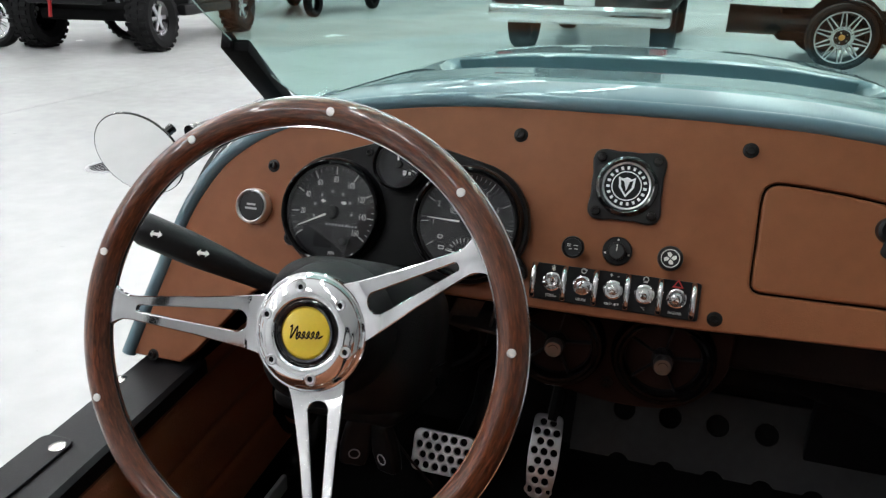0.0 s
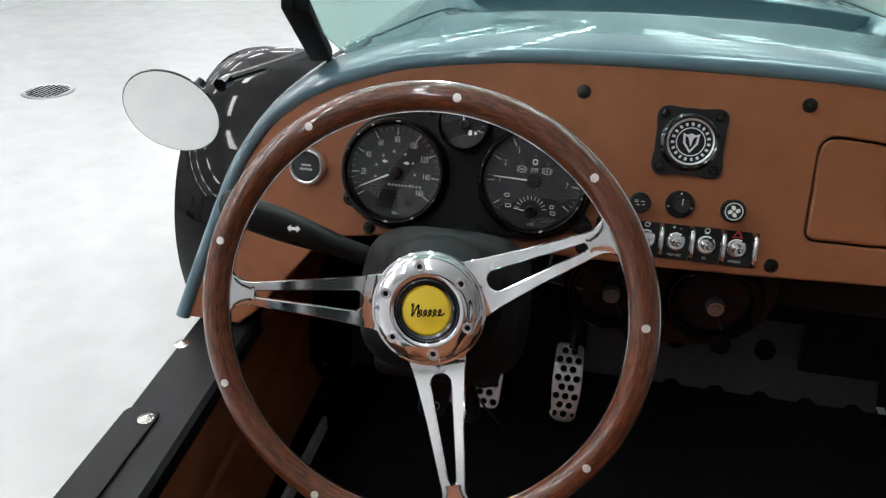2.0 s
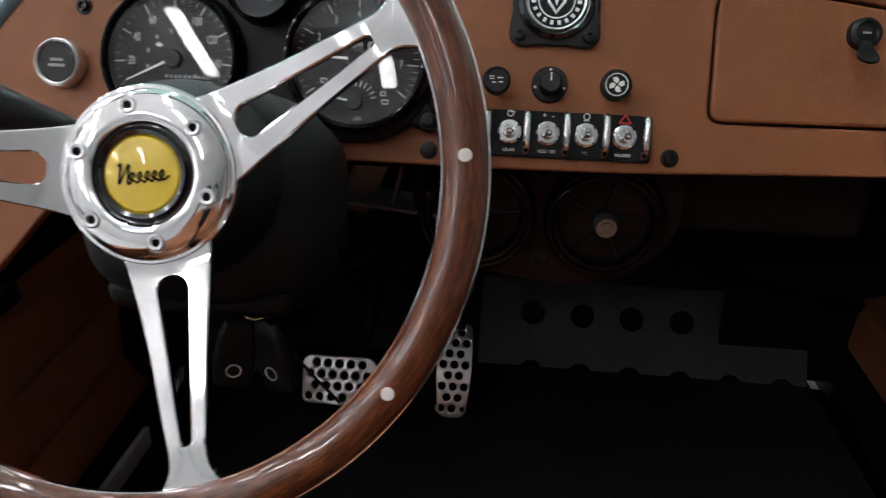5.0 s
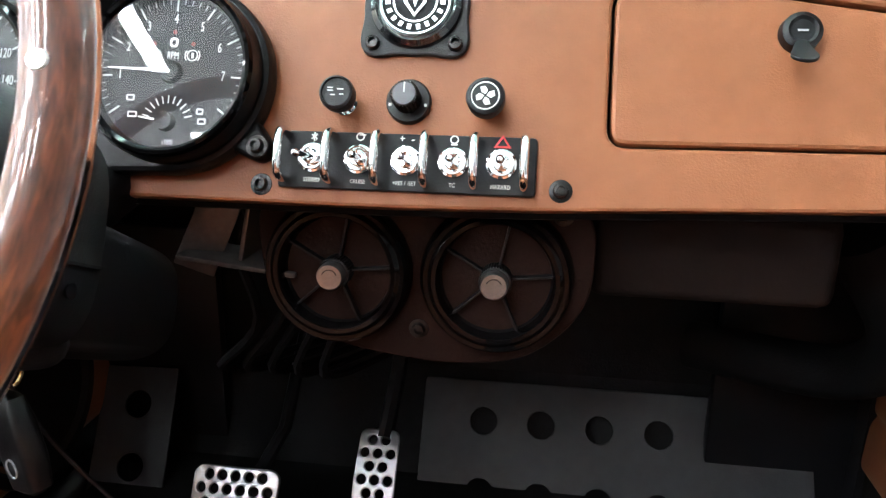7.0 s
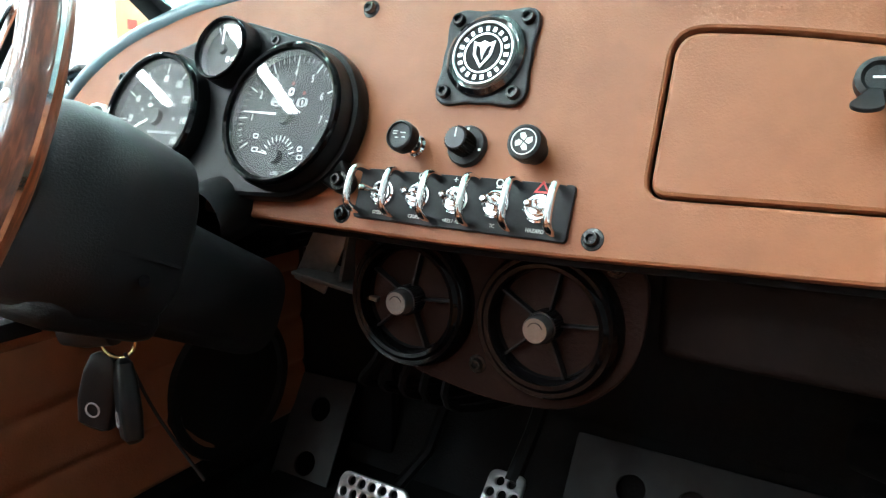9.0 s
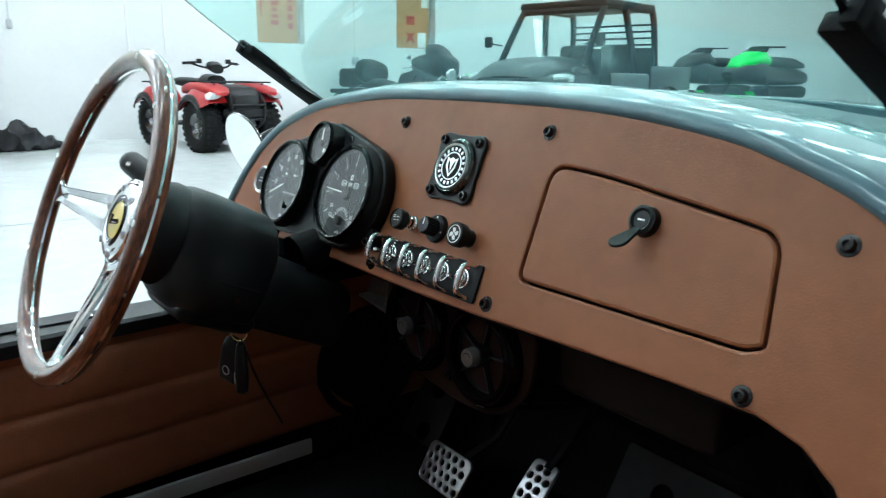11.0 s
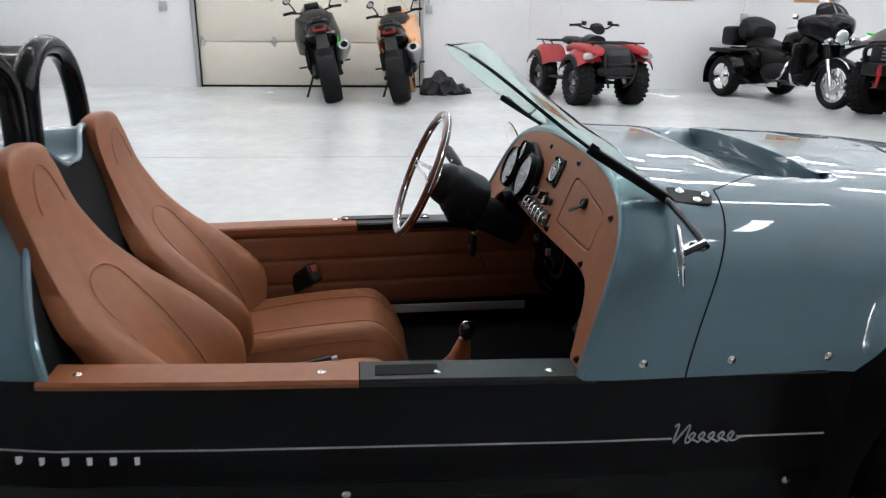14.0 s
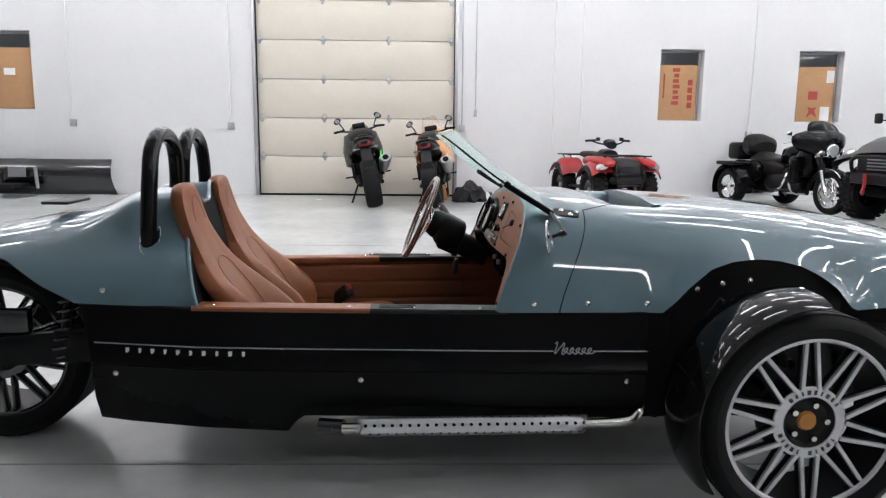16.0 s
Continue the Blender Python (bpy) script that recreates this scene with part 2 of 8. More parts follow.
GREYMARK = material("grey_print", (0.32, 0.32, 0.33), 0.5, 0, 0.1, 50)
REDMARK = material("red_print", (0.55, 0.03, 0.03), 0.5, 0, 0.1, 50)
DARKLAMP = material("unlit_red_lamp", (0.16, 0.015, 0.012), 0.4, 0, 0.1, 50)
YELLOW = material("yellow_enamel", (0.72, 0.52, 0.02), 0.3, 0, 0.05, 40, coat=1.0)
MIRROR = material("mirror_glass", (0.9, 0.9, 0.9), 0.02, 1.0, 0.0, 5)
WIND = glass("tinted_windshield", (0.62, 0.86, 0.8))
LENS = glass("gauge_lens", (0.97, 0.97, 0.97), 0.0, 1.40)
FLOORMAT = material("epoxy_floor", (0.50, 0.515, 0.508), 0.24, 0, 0.06, 0.9, 0.03, 60, second=(0.54, 0.555, 0.547), rough_vary=0.35)
def scuffed(mt):
    """Dark scuffs, hairline cracks and tyre marks in a floor."""
    nt = mt.node_tree
    b = nt.nodes["Principled BSDF"]
    old = b.inputs["Base Color"].links[0].from_socket
    tc = nt.nodes.new("ShaderNodeTexCoord")
    mp = nt.nodes.new("ShaderNodeMapping")
    mp.inputs["Scale"].default_value = (1.0, 2.2, 1.0)
    mp.inputs["Rotation"].default_value = (0, 0, 0.6)
    nt.links.new(tc.outputs["Object"], mp.inputs["Vector"])
    fac = None
    for sc, lo, hi, dark in ((2.3, 0.70, 0.80, 0.16), (9.0, 0.665, 0.74, 0.5), (0.35, 0.5, 0.75, 0.10)):
        n = nt.nodes.new("ShaderNodeTexNoise")
        n.inputs["Scale"].default_value = sc
        n.inputs["Detail"].default_value = 8
        n.inputs["Roughness"].default_value = 0.65
        nt.links.new(mp.outputs[0], n.inputs["Vector"])
        r = nt.nodes.new("ShaderNodeMapRange")
        r.inputs["From Min"].default_value, r.inputs["From Max"].default_value = lo, hi
        r.inputs["To Min"].default_value, r.inputs["To Max"].default_value = 0.0, dark
        nt.links.new(n.outputs["Fac"], r.inputs["Value"])
        mx = nt.nodes.new("ShaderNodeMix")
        mx.data_type = "RGBA"
        mx.inputs["B"].default_value = (0.2, 0.2, 0.19, 1)
        mx.inputs[7].default_value = (0.2, 0.2, 0.19, 1)
        nt.links.new(r.outputs[0], mx.inputs[0])
        nt.links.new(old, mx.inputs[6])
        old = mx.outputs[2]
    nt.links.new(old, b.inputs["Base Color"])
    return mt


def coursed(mt):
    """Faint block courses under paint."""
    nt = mt.node_tree
    b = nt.nodes["Principled BSDF"]
    tc = nt.nodes.new("ShaderNodeTexCoord")
    sep = nt.nodes.new("ShaderNodeSeparateXYZ")
    nt.links.new(tc.outputs["Object"], sep.inputs[0])
    add = nt.nodes.new("ShaderNodeMath")
    nt.links.new(sep.outputs[0], add.inputs[0])
    nt.links.new(sep.outputs[1], add.inputs[1])
    com = nt.nodes.new("ShaderNodeCombineXYZ")
    nt.links.new(add.outputs[0], com.inputs[0])
    nt.links.new(sep.outputs[2], com.inputs[1])
    br = nt.nodes.new("ShaderNodeTexBrick")
    br.inputs["Scale"].default_value = 1.0
    br.inputs["Brick Width"].default_value, br.inputs["Row Height"].default_value, br.inputs["Mortar Size"].default_value = 0.4, 0.2, 0.006
    br.inputs["Color1"].default_value = br.inputs["Color2"].default_value = (1, 1, 1, 1)
    br.inputs["Mortar"].default_value = (0, 0, 0, 1)
    nt.links.new(com.outputs[0], br.inputs["Vector"])
    bp = nt.nodes.new("ShaderNodeBump")
    bp.inputs["Strength"].default_value, bp.inputs["Distance"].default_value = 0.25, 0.004
    nt.links.new(br.outputs["Color"], bp.inputs["Height"])
    nt.links.new(bp.outputs[0], b.inputs["Normal"])
    return mt


scuffed(FLOORMAT)
WALLMAT = material("white_painted_block", (0.66, 0.665, 0.67), 0.6, 0, 0.03, 2, 0.15, 90)
coursed(WALLMAT)
DOORMAT = material("cream_door_panel", (0.62, 0.58, 0.5), 0.5, 0, 0.04, 3, 0.1, 150)
CARDBOARD = material("cardboard", (0.42, 0.24, 0.12), 0.85, 0, 0.1, 8, 0.1, 200)
CARDPRINT = material("dull_red_print", (0.34, 0.055, 0.04), 0.8, 0, 0.15, 20)
PAPER = material("white_paper", (0.7, 0.7, 0.7), 0.8, 0, 0.05, 10)
WHITE = material("white_paint", (0.75, 0.75, 0.74), 0.35, 0, 0.05, 5, coat=0.5)
RED = material("red_plastic", (0.30, 0.008, 0.010), 0.35, 0, 0.1, 8)
GREEN = material("green_plastic", (0.02, 0.5, 0.03), 0.35, 0, 0.1, 8)
ORANGE = material("orange_fairing", (0.72, 0.33, 0.12), 0.35, 0, 0.1, 8, coat=0.5)
GREYPAINT = material("dark_grey_paint", (0.03, 0.031, 0.033), 0.35, 0.1, 0.1, 6, coat=0.4, spec=0.3)
GREYPLASTIC = material("grey_plastic", (0.2, 0.2, 0.21), 0.5, 0, 0.1, 8)
SEATBLACK = material("black_vinyl", (0.006, 0.006, 0.006), 0.45, 0, 0.1, 10, 0.2, 300, spec=0.2)
CLOTH = material("dark_cloth", (0.025, 0.024, 0.027), 0.9, 0, 0.2, 10, 0.4, 150)
HEADLAMP = material("headlamp_glass", (0.75, 0.78, 0.8), 0.08, 0.6, 0.1, 20)
STEELGREY = material("galvanised_steel", (0.45, 0.46, 0.47), 0.4, 0.8, 0.1, 12)
FENDER = material("gloss_black_guard_paint", (0.005, 0.005, 0.0055), 0.07, 0, 0.2, 4, coat=0.30, spec=0.06)
MUDBLACK = material("black_mudguard_paint", (0.005, 0.005, 0.0055), 0.08, 0, 0.2, 4, coat=0.14, spec=0.1)
VENTBLACK = material("black_vent_plastic", (0.002, 0.002, 0.0022), 0.06, 0, 0.2, 8, coat=0.12, spec=0.1)
VENTKNOB = material("dull_knob_metal", (0.24, 0.235, 0.23), 0.3, 0.85, 0.15, 60)
BEZEL = material("satin_black_bezel", (0.005, 0.005, 0.0055), 0.36, 0, 0.2, 8, 0.1, 600, spec=0.16)
SILL = material("milled_sill_metal", (0.5, 0.5, 0.51), 0.42, 0.35, 0.08, 12, 0.05, 300)
PRINT = material("soft_white_print", (0.5, 0.5, 0.49), 0.6, 0, 0.08, 60)
RIMSILVER = material("machined_silver", (0.62, 0.62, 0.63), 0.42, 0.55, 0.05, 20)
CEILMAT = material("white_painted_deck", (0.74, 0.74, 0.735), 0.7, 0, 0.08, 1.5, 0.1, 60)
SATIN_RING = material("satin_silver", (0.85, 0.85, 0.86), 0.42, 1.0, 0.02, 8)
LIGHT = emitter("fluorescent_tube", (1.0, 1.0, 0.985), LAMP)


def wood():
    mt = material("varnished_walnut", (0.17, 0.062, 0.026), 0.3, 0, 0.1, 8, coat=1.0, spec=0.2)
    nt = mt.node_tree
    b = nt.nodes["Principled BSDF"]
    tc = nt.nodes.new("ShaderNodeTexCoord")
    sep = nt.nodes.new("ShaderNodeSeparateXYZ")
    nt.links.new(tc.outputs["Object"], sep.inputs[0])
    at = nt.nodes.new("ShaderNodeMath")
    at.operation = "ARCTAN2"
    nt.links.new(sep.outputs[1], at.inputs[0])
    nt.links.new(sep.outputs[0], at.inputs[1])
    ln = nt.nodes.new("ShaderNodeVectorMath")
    ln.operation = "LENGTH"
    nt.links.new(tc.outputs["Object"], ln.inputs[0])
    com = nt.nodes.new("ShaderNodeCombineXYZ")
    nt.links.new(at.outputs[0], com.inputs[0])
    nt.links.new(ln.outputs["Value"], com.inputs[1])
    nt.links.new(sep.outputs[2], com.inputs[2])
    mp = nt.nodes.new("ShaderNodeMapping")
    mp.inputs["Scale"].default_value = (14.0, 620.0, 420.0)
    nt.links.new(com.outputs[0], mp.inputs["Vector"])
    nz = nt.nodes.new("ShaderNodeTexNoise")
    nz.inputs["Scale"].default_value = 1.0
    nz.inputs["Detail"].default_value = 5
    nz.inputs["Distortion"].default_value = 0.6
    nt.links.new(mp.outputs[0], nz.inputs["Vector"])
    rp = nt.nodes.new("ShaderNodeValToRGB")
    e = rp.color_ramp.elements
    e[0].position, e[0].color = 0.3, (0.04, 0.011, 0.005, 1)
    e[1].position, e[1].color = 0.68, (0.16, 0.046, 0.018, 1)
    m = rp.color_ramp.elements.new(0.5)
    m.color = (0.09, 0.026, 0.0105, 1)
    nt.links.new(nz.outputs["Fac"], rp.inputs[0])
    nt.links.new(rp.outputs[0], b.inputs["Base Color"])
    return mt


WOOD = wood()
FOOTBLACK = material("dull_black_plate", (0.025, 0.026, 0.0285), 0.5, 0, 0.25, 6, 0.1, 300, spec=0.3)
FOOTWELL = material("black_footwell_trim", (0.008, 0.008, 0.0088), 0.8, 0, 0.35, 9, 0.3, 260, spec=0.15)
DARKWALL = material("dark_reflected_wall", (0.30, 0.305, 0.31), 0.7, 0, 0.1, 2, 0.1, 60)
RIVET = material("white_metal_rivet", (0.7, 0.68, 0.65), 0.4, 0.3, 0.05, 40)
TUBPAINT = material("black_tub_paint", (0.0045, 0.0045, 0.005), 0.24, 0, 0.1, 5, 0.02, 300, rough_vary=0.03, spec=0.11)

# ---------------------------------------------------------------- the three-wheeler
car = thing("three_wheeler", "blue-grey open three-wheeled roadster with tan leather cockpit standing on the floor", "car")


def script_stroke(x0, y0, w, h):
    """A plain slanted handwriting-like stroke: one tall hook, then low loops."""
    pts = [(0.0, 0.92), (0.05, 1.0), (0.085, 0.0), (0.20, 1.0)]
    for k in range(5):
        x = 0.24 + 0.135 * k
        pts += [(x, 0.08), (x + 0.055, 0.0), (x + 0.095, 0.40), (x + 0.055, 0.52), (x + 0.03, 0.25)]
    pts += [(0.90, 0.02), (1.0, 0.22)]
    line = spline([(x + 0.10 * y, y, 0) for x, y in pts], 6)
    return [(x0 + w * p[0], y0 + h * p[1]) for p in line]


PROFILE = [(1.0, 0.0), (0.965, 0.19), (0.915, 0.43), (0.88, 0.57), (0.838, 0.68), (0.795, 0.755), (0.72, 0.838), (0.62, 0.902), (0.515, 0.947), (0.33, 0.985), (0.17, 0.997), (0.0, 1.0)]
HALF = [(0.78, 0.619), (1.3, 0.620), (1.5, 0.625), (1.75, 0.625), (2.0, 0.60), (2.3, 0.53), (2.55, 0.42), (2.75, 0.27), (2.85, 0.12)]
CROWN = [(0.78, 0.934), (0.98, 0.934), (1.06, 0.931), (1.25, 0.924), (1.56, 0.91), (1.84, 0.888), (2.09, 0.855), (2.29, 0.82), (2.5, 0.76), (2.7, 0.66), (2.85, 0.55)]
ARCH = [(1.33, 0.572), (1.36, 0.60), (1.414, 0.652), (1.496, 0.712), (1.57, 0.735), (1.647, 0.744), (1.73, 0.738), (1.804, 0.721), (1.87, 0.69), (1.928, 0.648), (1.973, 0.589), (2.0, 0.572)]
FINE_PROFILE = spline([(x, z, 0) for x, z in PROFILE], 6)


TAIL_PROFILE = spline([(1.0, 0.0, 0), (0.94, 0.22, 0), (0.82, 0.48, 0), (0.66, 0.71, 0), (0.46, 0.88, 0), (0.22, 0.97, 0), (0.0, 1.0, 0)], 8)


def arc_profile(lo, curve=FINE_PROFILE):
    """The outline from height lo (0..1 of the crown) to the top."""
    zs = [p[1] for p in curve]
    xs = [p[0] for p in curve]
    keep = [(x, z) for x, z in zip(xs, zs) if z > lo + 1e-6]
    first = (float(np.interp(lo, zs, xs)), lo)
    pts = [first] + keep
    d = [0.0]
    for a, b in zip(pts, pts[1:]):
        d.append(d[-1] + math.hypot((b[0] - a[0]) * 1.6, b[1] - a[1]))
    return pts, d


def front_point(y, s):
    """A point of the front body: y the station, s from the sill (0) to the crown (1)."""
    w, h = smooth_table(HALF, y), smooth_table(CROWN, y)
    base = 0.572
    zb = lerp_table(ARCH, y) if 1.33 < y < 2.0 else base
    lo = (zb - base) / (h - base)
    pts, d = arc_profile(lo)
    q = s * d[-1]
    x = float(np.interp(q, d, [p[0] for p in pts])) * w
    z = base + float(np.interp(q, d, [p[1] for p in pts])) * (h - base)
    # flare round the wheel opening
    if 1.25 < y < 2.1:
        near = max(0.0, 1 - abs(z - max(zb, 0.6)) / 0.12)
        x += 0.028 * near ** 2 * smooth(1.25, 1.42, y) * (1 - smooth(1.92, 2.1, y))
    # sunk air inlet ahead of the windscreen
    if y < 1.41 and abs(x) < 0.37:
        z -= 0.058 * smooth(1.13, 1.40, y) * (1 - smooth(0.265, 0.36, abs(x)))
    # the cowl rolls over towards the dashboard
    if y < 0.965:
        e = min(1.0, (0.965 - y) / 0.092)
        d = 0.0105 * (1 - math.sqrt(max(0.0, 1 - e * e)))
        nx, nz = x / (w * w), (z - base) / ((h - base) ** 2)
        nl = math.hypot(nx, nz) or 1.0
        x, z = x - d * nx / nl, z - d * nz / nl
    shear = 0.39 * (z - 0.8) * max(0.0, 1 - (y - 0.875) / 0.33)
    return x, y + shear, z


def half_and_half(f, ys, ns):
    rows = []
    for y in ys:
        right = [f(y, j / (ns - 1)) for j in range(ns)]
        rows.append(right + [(-p[0], p[1], p[2]) for p in reversed(right[:-1])])
    return rows


stations = sorted(set([round(0.875 + 0.004 * k, 4) for k in range(24)] + [round(0.875 + 0.012 * k, 4) for k in range(64)] + [round(1.63 + 0.025 * k, 4) for k in range(49)] + [1.33, 1.345]))
rows = half_and_half(front_point, stations, 44)
body_geo = loft(rows, False, False)
body = part("front_body", body_geo, PAINT, car, "glossy blue-grey bonnet and cowl", angle=40)

# dark air intake under the rear edge of the bonnet
def bonnet_z(x, y):
    best = min((front_point(y, 0.4 + 0.6 * j / 120) for j in range(121)), key=lambda p: abs(p[0] - abs(x)))
    return best[2]


slot = []
for k in range(41):
    x = -0.325 + 0.65 * k / 40
    zl, zh = bonnet_z(x, 1.403), bonnet_z(x, 1.415)
    over = min(1.0, (zh - zl) / 0.03)
    slot.append([(x, 1.402, zl + 0.001), (x, 1.401 - 0.004 * over, zl + 0.5 * (zh - zl)), (x, 1.399 - 0.016 * over, zh - 0.0035), (x, 1.400 - 0.016 * over, zh - 0.001), (x, 1.408, zh + 0.0012), (x, 1.418, zh + 0.0004)])
part("air_intake", loft(slot, False, False), PAINT, car, "overhung blue-grey lip of the air intake", angle=50)

# rolled lip round the dashboard
lip_path = []
for k in range(61):
    s = k / 60
    x, y, z = front_point(0.875, s)
    nx, nz = x / 0.619 ** 2, (z - 0.572) / 0.362 ** 2
    nl = math.hypot(nx, nz)
    lip_path.append((x - 0.009 * nx / nl, y - 0.001, z - 0.009 * nz / nl))
lip_path += [(-x, y, z) for x, y, z in reversed(lip_path[:-1])]
part("cowl_lip", tube(lip_path, 0.0092, 24), PAINT, car, "rolled blue-grey edge round the dashboard", angle=80)

# panel gaps, each carried on along the bonnet crease
gap = [front_point(1.034 + 0.058 * smooth(0.0, 1.0, k / 24) + 0.004 * math.sin(3.1 * k / 24), 0.5 * k / 24) for k in range(25)]
for sgn in (1, -1):
    run = [(sgn * (x + 0.0005), y, z) for x, y, z in gap]
    # no gap here: the crease's shade is drawn as a thin dark line
    for k in range(1, 8):
        t = k / 7
        y = 1.094 + 0.20 * t
        s = 0.5 + 0.13 * t
        p = front_point(y, s)
        run.append((sgn * p[0], p[1], p[2] + 0.0005))
    part("panel_gap", tube(run, [0.0017] * 25 + [0.0011] * 7, 6), MATT_BLACK, car)

# inner wing plates behind the wheel openings
for sgn in (1, -1):
    part("inner_wing", join(loft([[(sgn * 0.536, y, 0.18), (sgn * 0.546, y, 0.18), (sgn * 0.546, y, zt), (sgn * 0.536, y, zt)] for y, zt in [(1.25 + 0.035 * k, min(0.735, lerp_table(ARCH, 1.25 + 0.035 * k) + 0.012)) for k in range(22)]]), box(sgn * 0.45, 1.29, 0.38, 0.2, 0.02, 0.36, 0.003)), SATIN_BLACK, car, "black inner wing panel")
part("engine_bay", box(0, 1.85, 0.43, 0.9, 0.85, 0.46, 0.05), MATT_BLACK, car)
part("nose_pan", loft([[(math.cos(a) * w, y, 0.40 + math.sin(a) * 0.17) for a in [2 * math.pi * k / 24 for k in range(24)]] for y, w in ((1.98, 0.575), (2.3, 0.50), (2.6, 0.34), (2.8, 0.12))]), SATIN_BLACK, car)

# tail
TAILW = [(-1.6, 0.10), (-1.3, 0.26), (-1.0, 0.36), (-0.7, 0.44), (-0.4, 0.50), (-0.2, 0.53)]
TAILH = [(-1.6, 0.68), (-1.3, 0.745), (-1.0, 0.80), (-0.75, 0.845), (-0.5, 0.87), (-0.2, 0.88)]
TAILB = [(-1.6, 0.66), (-1.35, 0.72), (-1.1, 0.735), (-0.9, 0.69), (-0.75, 0.62), (-0.62, 0.572), (-0.2, 0.572)]


def tail_point(y, s):
    w, h, zb = smooth_table(TAILW, y), smooth_table(TAILH, y), lerp_table(TAILB, y)
    base = 0.572
    lo = min(0.95, max(0.0, (zb - base) / (h - base)))
    pts, d = arc_profile(lo, TAIL_PROFILE)
    q = s * d[-1]
    x = float(np.interp(q, d, [p[0] for p in pts])) * w
    z = base + float(np.interp(q, d, [p[1] for p in pts])) * (h - base)
    fair = (1 - smooth(0.05, 0.17, abs(x - 0.2))) * smooth(-0.78, -0.34, y)
    z += 0.075 * fair
    return x, y - 0.11 * (z - 0.572) / 0.35 * smooth(-0.7, -0.25, y), z


tail_rows = half_and_half(tail_point, [-1.6 + 0.02 * k for k in range(71)], 44)
part("tail_body", loft(tail_rows, False, False), PAINT, car, "glossy blue-grey tapered tail with two headrest fairings", angle=40)
front_edge = tail_rows[-1]
bulk = [(x * 0.985, y + 0.004, z - 0.008) for x, y, z in front_edge]
part("rear_bulkhead", ([*bulk], [tuple(range(len(bulk)))]), MATT_BLACK, car)
part("tail_lip", tube([(x, y, z) for x, y, z in front_edge], 0.008, 8), PAINT, car)
part("tail_lamp_bar", box(0.0, -0.83, 0.872, 0.2, 0.10, 0.012, 0.004), PLASTIC, car)
for sgn in (1, -1):
    pth = spline([(sgn * 0.32, -0.405, 0.70), (sgn * 0.362, -0.398, 0.765), (sgn * 0.366, -0.394, 0.85), (sgn * 0.348, -0.390, 0.98), (sgn * 0.318, -0.39, 1.07), (sgn * 0.26, -0.39, 1.12), (sgn * 0.188, -0.39, 1.133), (sgn * 0.116, -0.39, 1.12), (sgn * 0.058, -0.39, 1.07), (sgn * 0.04, -0.392, 0.98), (sgn * 0.04, -0.40, 0.80)], 8)
    hoop = part("roll_hoop", tube(pth, 0.0275, 24), FENDER, car, "gloss black tubular roll hoop")
    ring = []
    for k in range(32):
        q = 2 * math.pi * k / 32
        yy, zz = -0.397 + 0.034 * math.cos(q), 0.778 + 0.052 * math.sin(q)
        best = min((tail_point(yy, j / 120) for j in range(121)), key=lambda p: abs(p[2] - zz))
        ring.append((sgn * (best[0] + 0.001), yy, zz))
    part("hoop_socket", tube(ring, 0.004, 8, True), CHROME, car)
    # flat black patch on the tail, the shade of the hole as colour
    part("hoop_recess", ([(x * 1.003, y, z) for x, y, z in ring], [tuple(range(32))]), MATT_BLACK, car)

